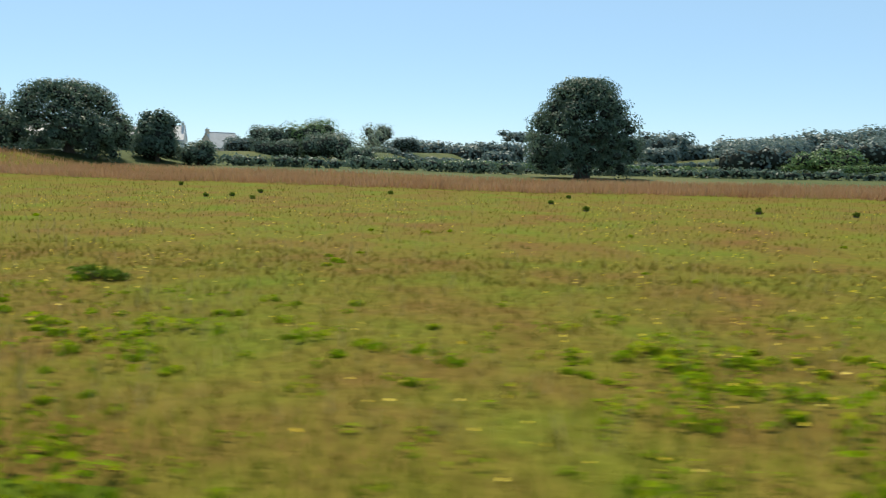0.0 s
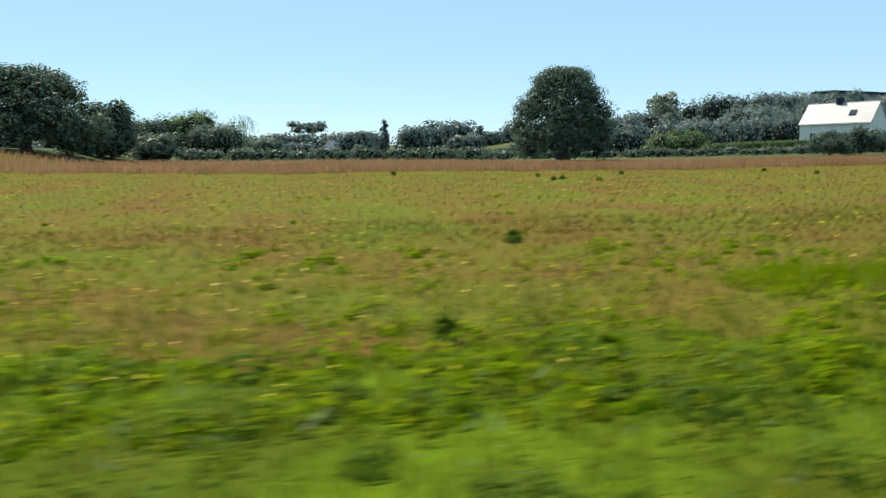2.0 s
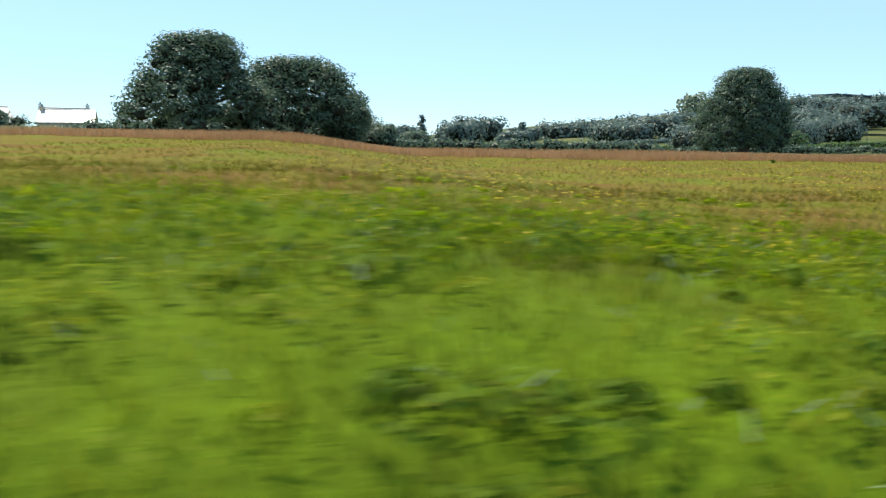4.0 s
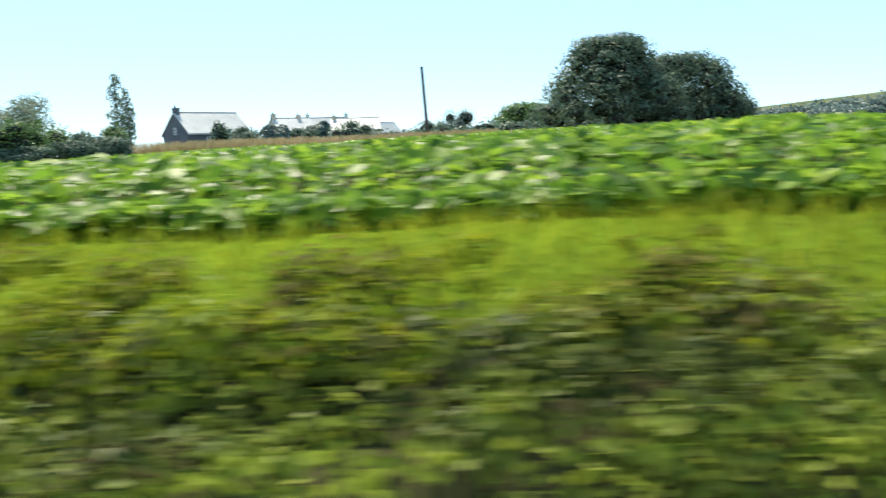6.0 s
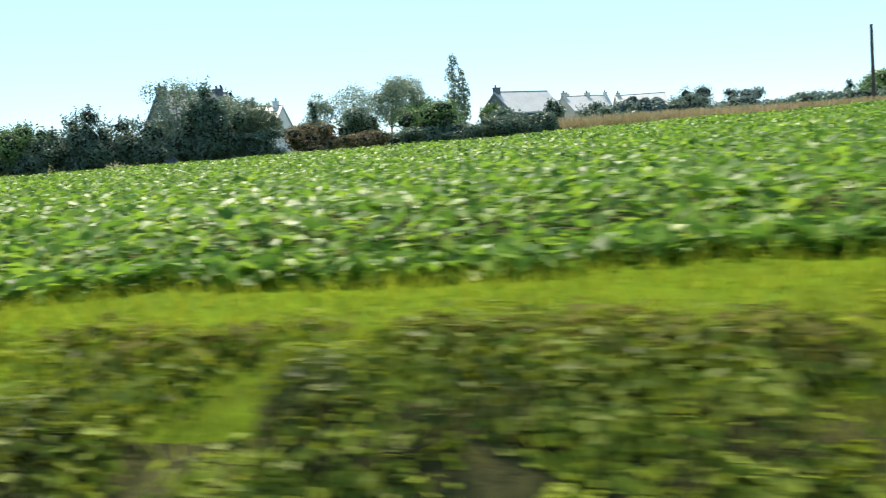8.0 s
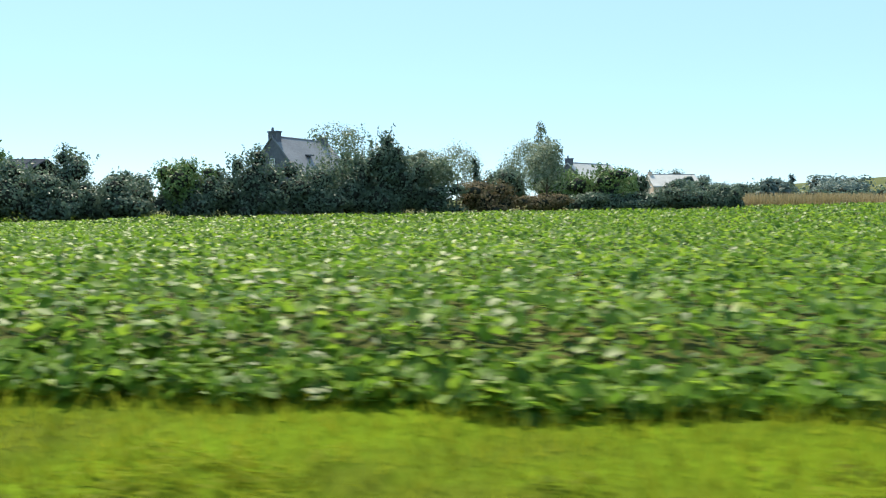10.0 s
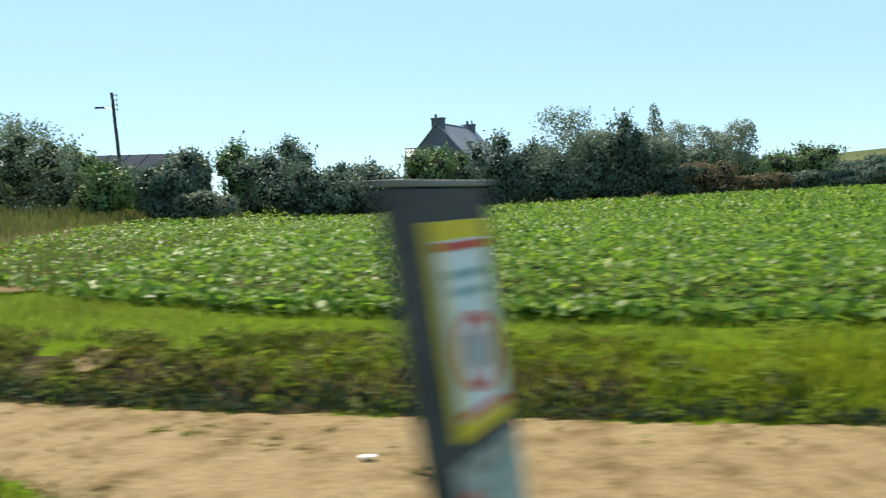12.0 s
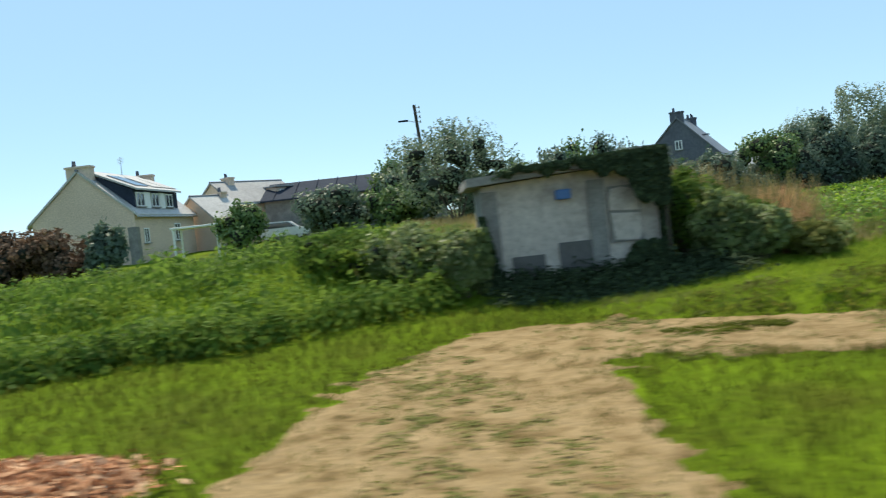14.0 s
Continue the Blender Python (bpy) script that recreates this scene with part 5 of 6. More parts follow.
# ivy over the roof edge and the right end of the hut
n = 9000
u = RNG.random(n) ** 0.38
edge_drop = np.interp(u, [0, 0.3, 0.55, 0.70, 0.77, 0.82, 1.0], [0.03, 0.05, 0.12, 0.30, 0.42, 0.75, 1.0]) + 0.06 * np.sin(23 * u) + 0.05 * np.sin(61 * u)
pos = np.stack([0.1 + u * (L + 0.02), -0.30 - 0.16 * RNG.random(n), HF + 0.17 * u + 0.19 - RNG.random(n) * edge_drop], -1)
side = RNG.random(n) < 0.07
zz = RNG.random(side.sum()) ** 1.6
pos[side] = np.stack([-0.08 + (0.40 - 0.34 * zz) * RNG.random(side.sum()) ** 1.5, -0.05 - 0.1 * RNG.random(side.sum()), 0.3 + 1.4 * zz], -1)
low = 1700
lx = 2.2 + 1.25 * RNG.random(low) ** 0.8
foot = np.stack([lx, -0.06 - 0.2 * RNG.random(low), (0.25 + 0.75 * np.clip((lx - 2.2) / 0.6, 0, 1)) * RNG.random(low)], -1)
end = np.stack([L + 0.02 + 0.10 * RNG.random(2200), -0.3 + (D + 0.3) * RNG.random(2200), (HR + 0.2) * RNG.random(2200)], -1)
pos = np.concatenate([pos, foot, end])
n = len(pos)
ivy = thing("ivy", "thick dark ivy hanging over the hut roof", "ivy", at=(-153.45, 13.40, -0.05), rz=1.2)
ivy.matrix_world = hut.matrix_world.copy()
part("leaves", leaf_mesh("leaves", pos, np.stack([RNG.normal(size=n) * 0.5, -1 + RNG.normal(size=n) * 0.4, 0.4 + RNG.normal(size=n) * 0.4], -1), RNG.uniform(0.06, 0.12, n), M_IVYSHADE), M_IVYSHADE, ivy)
part("stem", tube(tube(bmesh.new(), (L + 0.1, -0.2, 0), (L + 0.05, -0.36, 2.2), 0.04, 0.02, 6), (L + 0.05, -0.36, 2.2), (0.8, -0.4, 2.46), 0.02, 0.01, 6), M_BARK, ivy)

# ================= the roadside wall with its banner =================
WA, WB = Vector((-150.70, 2.62, 0)), Vector((-147.36, 4.12, 0))
w_len = (WB - WA).length + 0.26
w_rz = math.degrees(math.atan2(WB.y - WA.y, WB.x - WA.x))
wall_at = WA - (WB - WA).normalized() * 0.16
WALL = thing("roadside_wall", "weathered grey board wall standing on the grass verge", "wall", at=(wall_at.x, wall_at.y, 0.03), rz=w_rz)
nb = 9
for i in range(nb):
    a = w_len * i / nb
    b_ = new_box(a + 0.004, a + w_len / nb - 0.004, 0.02 + 0.004 * (i % 2), 0.10, -0.1, 1.52 + 0.01 * (i % 3), bevel=0.006)
    part("board", b_, M_WALLBOARD, WALL)
part("backing", new_box(0.01, w_len - 0.01, 0.075, 0.125, -0.1, 1.54), M_WALLBOARD, WALL)
part("coping", new_box(-0.03, w_len + 0.03, -0.02, 0.15, 1.545, 1.66, bevel=0.012), M_WALLBOARD, WALL)
for a in (0.0, w_len - 0.14):
    part("end_post", new_box(a - 0.02, a + 0.16, -0.015, 0.019, -0.1, 1.542, bevel=0.01), M_WALLBOARD, WALL)

banner = thing("banner", "white cloth banner with dark script lettering and a yellow face", "banner", at=(wall_at.x, wall_at.y, 0.03), rz=w_rz)
B0, B1, BZ0, BZ1 = 0.20, w_len - 0.12, 0.74, 1.535
part("cloth", new_box(B0, B1, -0.034, -0.018, BZ0, BZ1, bevel=0.004), M_BANNER, banner)
for x in (B0 + 0.05, (B0 + B1) / 2, B1 - 0.05):
    for z in (BZ0 + 0.04, BZ1 - 0.04):
        bm = bmesh.new()
        bmesh.ops.create_cone(bm, cap_ends=True, segments=12, radius1=0.014, radius2=0.012, depth=0.006, matrix=pose(x, -0.037, z, 90, 0, 0))
        part("eyelet", bm, M_METAL, banner)

def lettering(text, size, x, z, shear=0.35):
    cu = bpy.data.curves.new("lettering", "FONT")
    cu.body, cu.size, cu.shear, cu.extrude, cu.offset = text, size, shear, 0.002, 0.004
    tmp = new("lettering", cu)
    dg = bpy.context.evaluated_depsgraph_get()
    me = bpy.data.meshes.new_from_object(tmp.evaluated_get(dg))
    bpy.data.objects.remove(tmp)
    me.materials.clear()
    me.materials.append(M_INK)
    ob = part("lettering", me, M_INK, banner, "dark slanted script lettering")
    ob.matrix_local = pose(x, -0.0385, z, 90, 0, 0)

lettering("S", 0.46, B0 + 0.24, BZ0 + 0.38)
lettering("outenons", 0.30, B0 + 0.50, BZ0 + 0.42)
lettering("nos", 0.30, B0 + 1.82, BZ0 + 0.45)
lettering("commerces", 0.35, B0 + 0.58, BZ0 + 0.085)
lettering("!", 0.42, B0 + 2.34, BZ0 + 0.18)
bm = bmesh.new()
bmesh.ops.create_cone(bm, cap_ends=True, segments=40, radius1=0.31, radius2=0.31, depth=0.004, matrix=pose(B0 + 3.02, -0.037, BZ0 + 0.40, 90, 0, 0))
disc = part("yellow_disc", bm, M_SIGNYELLOW, banner, "round yellow printed disc")
part("white_patch", new_box(B0 + 2.87, B0 + 3.17, -0.043, -0.0395, BZ0 + 0.19, BZ0 + 0.40, bevel=0.001), M_BANNER, disc)
for x in (B0 + 2.90, B0 + 3.10):
    part("dark_bar", new_box(x - 0.05, x + 0.05, -0.043, -0.0395, BZ0 + 0.47, BZ0 + 0.50), M_INK, disc)
for s in (-1, 1):
    for zz in (0.24, 0.35):
        part("white_bar", new_box(B0 + 3.02 + s * 0.23 - 0.08, B0 + 3.02 + s * 0.23 + 0.08, -0.042, -0.0395, BZ0 + zz, BZ0 + zz + 0.025), M_BANNER, disc)

# ================= the roadside sign =================
sign = thing("road_sign", "thick grey slab with a yellow-bordered speed-limit notice beside the track", "road sign")
sign.matrix_world = pose(-133.82, 1.13, 0.0, 0, 0, 62)
part("slab", new_box(0.0, 0.535, 0.0, 0.085, -0.3, 1.84, bevel=0.012), M_SLAB, sign, "weathered dark grey slab")
part("cap", new_box(-0.008, 0.543, -0.006, 0.091, 1.842, 1.862, bevel=0.006), M_CONCRETE, sign)
notice = part("notice", new_box(0.075, 0.465, -0.012, -0.002, 1.08, 1.745, bevel=0.003), M_SIGNYELLOW, sign, "yellow-bordered notice board")
part("white_field", new_box(0.118, 0.425, -0.0165, -0.0125, 1.135, 1.69), M_SIGNWHITE, notice, "white field of the notice")
for z in (1.66, 1.145):
    part("red_line", new_box(0.118, 0.425, -0.0205, -0.017, z, z + 0.024), M_RED, notice)
for z, a, b_ in ((1.575, 0.15, 0.40), (1.52, 0.17, 0.38)):
    part("text_bar", new_box(a, b_, -0.0205, -0.017, z, z + 0.026), M_TEAL, notice)
ring, RO, RI = bmesh.new(), 0.132, 0.098
loops = [[ring.verts.new((0.272 + r * math.cos(k * math.pi / 16), y_, 1.34 + r * math.sin(k * math.pi / 16))) for k in range(32)] for r, y_ in ((RO, -0.017), (RO, -0.021), (RI, -0.021), (RI, -0.017))]
for k in range(32):
    for j in range(4):
        ring.faces.new((loops[j][k], loops[j][(k + 1) % 32], loops[(j + 1) % 4][(k + 1) % 32], loops[(j + 1) % 4][k]))
bmesh.ops.recalc_face_normals(ring, faces=ring.faces[:])
part("red_ring", ring, M_RED, notice, "red speed-limit ring")
for a in (0.214, 0.278):
    part("text_bar", new_box(a, a + 0.052, -0.0205, -0.017, 1.29, 1.395), M_TEAL, notice)
plate = part("lower_plate", new_box(0.04, 0.52, -0.010, -0.002, 0.42, 1.02, bevel=0.003), M_STICKER, sign, "worn pale plate under the notice")
for z in (0.90, 0.82, 0.74, 0.60):
    part("text_bar", new_box(0.16, 0.47, -0.0145, -0.0105, z, z + 0.028), M_TEAL, plate)
part("red_patch", new_box(0.065, 0.135, -0.0145, -0.0105, 0.80, 0.92), M_RED, plate)

for ob in sign.children_recursive:   # the slab has sunk to one side, its top stays level
    for v in ob.data.vertices:
        v.co.z *= 0.98
        v.co.x = 0.958 * v.co.x - 0.254 * v.co.z

# scraps of paper on the track
def scrap(x, y, w, d, rz):
    bm = new_box(-w / 2, w / 2, -d / 2, d / 2, 0, 0.012, bevel=0.003)
    for v in bm.verts:
        v.co.z += 0.02 * math.sin(9 * v.co.x)
    me = bpy.data.meshes.new("paper_scrap")
    bm.to_mesh(me)
    bm.free()
    me.materials.append(M_WHITE)
    ob = new("paper_scrap", me)
    ob.matrix_world = pose(x, y, h(x, y) + 0.035, 0, 4, rz)
    tagged(ob, "small white scrap of paper on the sand", "litter", "paper scraps")

scrap(-137.05, 3.77, 0.10, 0.06, 10)
scrap(-134.45, 3.65, 0.09, 0.06, -15)

# ================= plants on the ground =================
def not_crop_or_sand(x, y):
    return ~in_crop(x, y - 0.35) & ~on_sand(x, y)

def earth_clear(x, y):
    return ((x + 137.2) / 0.3) ** 2 + ((y - 5.85) / 0.22) ** 2 + 0.4 * np.sin(9 * x + 4 * y) * np.sin(7 * y - 5 * x) > 0.5

def hut_clear(x, y):
    return ~((x > -153.7) & (x < -149.9) & (y > 13.2) & (y < 16.2))

def nettle_foot(x):
    return np.interp(x, [-170, -161, -158, -156.6, -155.2, -153.8], [9.6, 10.3, 10.9, 11.3, 11.9, 12.5]) + 0.25 * wobble(2 * x, 0 * x)

def wall_clear(x, y):
    return ~((np.abs((x + 149.0) * -0.41 + (y - 3.38) * 0.91) < 0.16) & (x > -151.2) & (x < -147.0))

# meadow grass, brown and green
for k, (n, y0, y1, t0, t1, w, pw) in enumerate([(90000, 2.0, 14.0, 0.04, 0.13, 0.015, 1.3), (42000, 11.0, 44.0, 0.03, 0.11, 0.030, 1.5)]):
    x, y = scatter(n, -58, 62 if k else 16, y0, y1, lambda a, b: not_crop_or_sand(a, b) & ~straw_a(a, b) & (b > 2.6 + np.clip(-(a + 10), 0, 40) * 0.075 + RNG.normal(0, 0.7, len(a))), pw)
    blades("meadow_grass", "short sun-browned meadow grass", "grass", x, y, height(x, y) - 0.01, RNG.uniform(t0, t1, len(x)), np.full(len(x), w) * RNG.uniform(0.7, 1.5, len(x)), M_GRASS_A, 0.7)
# broad-leaved weeds in tufts in the meadow
x, y = scatter(5600, -52, 14, 2.9, 24.0, lambda a, b: wobble(0.9 * a, 0.8 * b) + 0.35 * np.sin(1.1 * b + 0.1 * a) + RNG.normal(0, 0.25, len(a)) > np.interp(b, [5, 9, 13], [-0.05, 0.4, 0.95]), 1.6)
w = 0.06 + np.interp(y, [5, 9, 14], [0.30, 0.16, 0.08]) * RNG.random(len(x)) ** 2.2
mounds("meadow_weeds", "bright green broad-leaved weed tufts in the meadow", "weeds", x, y, w, w * 0.6, 20, 0.035, 0.09, M_TUFT)
x, y = scatter(2600, -52, 14, 2.6, 9.5, lambda a, b: wobble(0.6 * a, 0.9 * b) + RNG.normal(0, 0.3, len(a)) > -0.1, 1.2)
w = RNG.uniform(0.06, 0.2, len(x))
mounds("meadow_weeds", "small yellow-green leafy tufts in the near meadow", "weeds", x, y, w, w * 0.4, 12, 0.02, 0.06, M_TUFT)
x, y = scatter(1500, -58, 14, -0.6, 6.5, lambda a, b: (b < 2.9 + np.clip(-(a + 10), 0, 40) * 0.085) & (b > -1.0 + np.clip(a + 60, 0, 60) * 0.035) & not_crop_or_sand(a, b))
w = RNG.uniform(0.12, 0.4, len(x))
mounds("verge_tufts", "coarse grass tufts in the lush verge", "grass", x, y, w, w * 0.5, 30, 0.02, 0.06, M_GRASS_V)
x, y = scatter(760, -60, 10, -1.0, 6.5, lambda a, b: (b < 2.9 + np.clip(-(a + 10), 0, 40) * 0.085) & (b > -1.0 + np.clip(a + 60, 0, 60) * 0.035) & not_crop_or_sand(a, b))
w = RNG.uniform(0.08, 0.38, len(x))
mounds("verge_tufts", "dark leafy weed tufts in the lush verge", "weeds", x, y, w, w * 0.7, 46, 0.03, 0.08, M_WEED)
# yellow flowers in the meadow and the verge
x, y = scatter(9000, -50, 16, 3.4, 32, lambda a, b: wobble(0.5 * a, 0.6 * b) + RNG.normal(0, 0.2, len(a)) > 0.05, 1.4)
x2, y2 = scatter(110, -143.6, -141.7, 2.6, 4.6, not_crop_or_sand)
x3, y3 = scatter(110, -149.4, -146.4, 0.9, 4.6, lambda a, b: not_crop_or_sand(a, b) & wall_clear(a, b))
x, y = np.concatenate([x, x2, x3]), np.concatenate([y, y2, y3])
pos = np.stack([x, y, height(x, y) + RNG.uniform(0.06, 0.16, len(x))], -1)
ob = new("yellow_flowers", leaf_mesh("yellow_flowers", pos, RNG.normal(size=(len(x), 3)) * 0.4 + (0, -0.4, 1), RNG.uniform(0.022, 0.048, len(x)), M_PETAL, 1.0, 0.1))
tagged(ob, "small yellow dandelion flowers in the grass", "flowers", kind="stuff")

# thin stalks of seeding grass, straw-coloured and olive
x, y = scatter(16000, -52, 30, 4.6, 34, lambda a, b: wobble(0.7 * a, 0.5 * b) + RNG.normal(0, 0.3, len(a)) > -0.1, 1.5)
blades("seeding_stalks", "thin straw-coloured seeding stalks in the meadow", "grass", x, y, height(x, y), RNG.uniform(0.12, 0.30, len(x)), np.full(len(x), 0.012), M_DRYWEED, 0.5, 0.6)
# lush lime-green patch, and pale bent stalks that paint grass highlights beside the verge
x, y = scatter(15000, -22, -13.5, 4.9, 7.6, lambda a, b: ((a + 17.9) / 3.4) ** 2 + ((b - 6.2) / 1.0) ** 2 + 0.9 * wobble(1.7 * a, 2.2 * b) + np.abs(RNG.normal(0, 0.45, len(a))) < 1)
blades("lush_grass", "lush lime-green grass patch in the brown meadow", "grass", x, y, height(x, y), RNG.uniform(0.08, 0.20, len(x)), np.full(len(x), 0.02), M_TUFT, 0.8)
x, y = scatter(1800, -60, 6, -0.6, 5.0, lambda a, b: (b < 2.6 + np.clip(-(a + 10), 0, 40) * 0.085) & (b > -0.9 + np.clip(a + 60, 0, 60) * 0.035) & not_crop_or_sand(a, b))
blades("highlight_stalks", "pale bent stalks painting the highlights on the verge grass", "grass", x, y, height(x, y) + 0.10, RNG.uniform(0.03, 0.07, len(x)), np.full(len(x), 0.014), M_PALE, 3.0, 0.6)

# single dark dock weeds in the meadow
def dock(x, y, wide, tall, seed):
    shrub("dock_weed", "dark green dock weed standing in the meadow", x, y, h(x, y) + tall * 0.8, wide * 1.2, M_WEED, 260, 0.045, group="dock weeds", seed=seed, category="weed", lobes=9, core=0, shoots=9)
for i, (x, y, wd, tl) in enumerate([(-7.0, 9.9, 0.50, 0.2), (-6.6, 9.9, 0.32, 0.17), (-22.5, 10.3, 0.2, 0.2), (-12.45, 5.3, 0.22, 0.13), (-24.6, 4.6, 0.16, 0.22), (-17.0, 8.0, 0.22, 0.18)]):
    dock(x, y, wd, tl, 500 + i)
for i in range(14):
    x, y = random.Random(i).uniform(-30, 34), random.Random(i + 77).uniform(27, 41)
    dock(x, y, 0.2, random.Random(i + 5).uniform(0.14, 0.26), 540 + i)

# dry standing grass beyond the meadow
x, y = scatter(62000, -66, 62, 43, 60, straw_a, 1.9)
blades("dry_grass", "standing strip of tall reddish dry grass", "grass", x, y, height(x, y), RNG.uniform(0.36, 0.46, len(x)) * (1 + 0.05 * wobble(0.5 * x, 0.7 * y)), np.full(len(x), 0.032), M_STRAW, 0.9, 0.5)
# dry grass by the hut and along the far edge of the beans
along, aside = RNG.uniform(-1, 1, 9000), RNG.normal(0, 0.32, 9000)
x, y = -147.55 + 0.385 * 2.25 * along - 0.923 * aside, 15.5 + 0.923 * 2.25 * along + 0.385 * aside
blades("dry_grass", "clump of tall reddish dry grass beside the hut", "grass", x, y, height(x, y), (0.25 + 1.0 * RNG.random(len(x)) ** 0.8) * (1.0 - 0.4 * along ** 2) * np.clip(1.25 - np.abs(aside), 0.5, 1), np.full(len(x), 0.016), M_PALESTRAW, 0.7, 0.3)
x, y = scatter(14000, -95, -66, 57, 64, None, 1.4)
blades("dry_grass", "pale dry grass strip beyond the crop", "grass", x, y, height(x, y), RNG.uniform(0.4, 1.1, len(x)) * np.interp(x, [-95, -88, -66], [1.3, 1.1, 0.6]), np.full(len(x), 0.05), M_HAY, 0.4, 0.4)

# green verge grass: along the meadow, on the bank, round the track
x, y = scatter(70000, -62, 14, -0.8, 9.0, lambda a, b: not_crop_or_sand(a, b) & (b < 3.2 + 0.8 * wobble(a, b) + np.clip(-(a + 10), 0, 40) * 0.07 + np.abs(RNG.normal(0, 1.5, len(a)))) & (b > -1.3 + np.clip(a + 60, 0, 60) * 0.035), 1.0)
blades("verge_grass", "lush bright green verge grass", "grass", x, y, height(x, y) - 0.01, RNG.uniform(0.08, 0.26, len(x)), np.full(len(x), 0.02), M_GRASS_V, 0.8)
x, y = scatter(85000, -131, -56, -0.9, 5.6, lambda a, b: not_crop_or_sand(a, b) & (b > np.interp(a, [-131, -128, -118, -108, -100, -82, -72, -65, -56], [3.2, 2.2, 0.0, -0.8, 0.1, 0.6, 0.30, -0.25, 0.1])), 1.0)
blades("verge_grass", "lush bright green grass on the bank top", "grass", x, y, height(x, y) - 0.01, RNG.uniform(0.06, 0.2, len(x)), np.full(len(x), 0.018), M_GRASS_B, 0.9)
x, y = scatter(76000, -165, -128, 1.0, 12.5, lambda a, b: not_crop_or_sand(a, b) & wall_clear(a, b) & (((a + 158.0) / 1.6) ** 2 + ((b - 5.45) / 0.95) ** 2 > 1) & ((a < -152) | (b < track_edges(a)[1])), 0.8)
blades("verge_grass", "mown green grass beside the dirt track", "grass", x, y, height(x, y) - 0.01, RNG.uniform(0.05, 0.16, len(x)), np.full(len(x), 0.018), M_LAWN, 0.8)
x, y = scatter(30000, -185, -153.6, 10.6, 34, lambda a, b: hut_clear(a, b) & (b > nettle_foot(a) + 0.1), 1.5)
blades("tall_grass", "tall wild grass on the bank beside the hut", "grass", x, y, height(x, y) - 0.02, RNG.uniform(0.2, 0.5, len(x)) * np.interp(y, [17, 20], [1, 0.55]), np.full(len(x), 0.026), M_WILDGRASS, 0.9)
x, y = scatter(22000, -156, -144, 13.5, 42, lambda a, b: not_crop_or_sand(a, b) & hut_clear(a, b), 1.0)
blades("tall_grass", "rough uncut grass between hut and crop", "grass", x, y, height(x, y) - 0.02, RNG.uniform(0.12, 0.45, len(x)), np.full(len(x), 0.035), M_DRYWEED, 0.7)
# ragged grass along the edges of the track
x, y = scatter(60000, -157, -127, 2.2, 11.0, lambda a, b: (RNG.random(len(a)) < np.where(on_sand(a, b), 0.45, 1)) & (on_sand(a, b + 0.22) | on_sand(a, b - 0.22) | on_sand(a + 0.22, b) | on_sand(a - 0.22, b)) & ~(on_sand(a, b + 0.2) & on_sand(a, b - 0.2) & on_sand(a + 0.2, b) & on_sand(a - 0.2, b)))
blades("track_edge_grass", "ragged grass fringing the dirt track", "grass", x, y, height(x, y), RNG.uniform(0.03, 0.12, len(x)), np.full(len(x), 0.018), M_LAWN, 1.6)
# sparse tufts on the track
x, y = scatter(60000, -158, -128, 2.2, 11.5, lambda a, b: on_sand(a, b) & (wobble(2.3 * a, 1.9 * b) + 0.6 * wobble(0.9 * b, 1.4 * a) + 0.3 * np.sin(5 * a + 3 * b) + 0.25 * np.sin(13 * a - 9 * b) > np.where(a < -150, 0.10, 0.5)))
blades("track_tufts", "thin grass tufts growing in the sand", "grass", x, y, height(x, y), RNG.uniform(0.02, 0.06, len(x)), np.full(len(x), 0.018), M_LAWN, 1.2)

x, y = scatter(900, -138.6, -129, 1.9, 5.2, lambda a, b: on_sand(a, b) & (wobble(1.1 * a, 2.3 * b) + 0.5 * np.sin(2.6 * a + 5.0 * b) + RNG.normal(0, 0.25, len(a)) > 0.55))
w = RNG.uniform(0.03, 0.13, len(x))
mounds("track_tufts", "small olive-brown tufts trodden into the sandy track", "grass", x, y, w, w * 0.25, 18, 0.015, 0.045, M_BANKWEED)
x, y = scatter(2600, -153, -129, 2.0, 10.4, lambda a, b: on_sand(a, b) & (wobble(2.1 * a, 3.3 * b) + 0.5 * np.sin(3.7 * a + 6.0 * b) + RNG.normal(0, 0.35, len(a)) > 0.35))
w = RNG.uniform(0.012, 0.05, len(x))
mounds("track_crumbs", "dark crumbs of soil and dead grass on the sand", "soil", x, y, w * 1.4, w * 0.45, 10, 0.012, 0.032, M_BANKWEED)
x, y = scatter(1500, -157, -149, 2.4, 10.6, lambda a, b: on_sand(a, b) & (wobble(1.9 * a, 0.9 * b) + 0.5 * np.sin(2.3 * a + 0.6 * b) + RNG.normal(0, 0.2, len(a)) > 0.10))
w = RNG.uniform(0.05, 0.22, len(x))
mounds("drive_tufts", "flat grass tufts scattered over the sandy drive", "grass", x, y, w, w * 0.22, 26, 0.015, 0.05, M_OLIVE)
x, y = scatter(420, -152.6, -149.6, 8.0, 10.2, lambda a, b: ((a + 151.0 + 0.5 * (b - 9)) / 0.75) ** 2 + ((b - 9.0) / 0.28) ** 2 + 0.5 * np.sin(7 * a + 5 * b) < 1)
w = RNG.uniform(0.05, 0.16, len(x))
mounds("drive_tufts", "ragged tongue of grass where the tracks meet", "grass", x, y, w, w * 0.35, 40, 0.015, 0.05, M_LAWN)
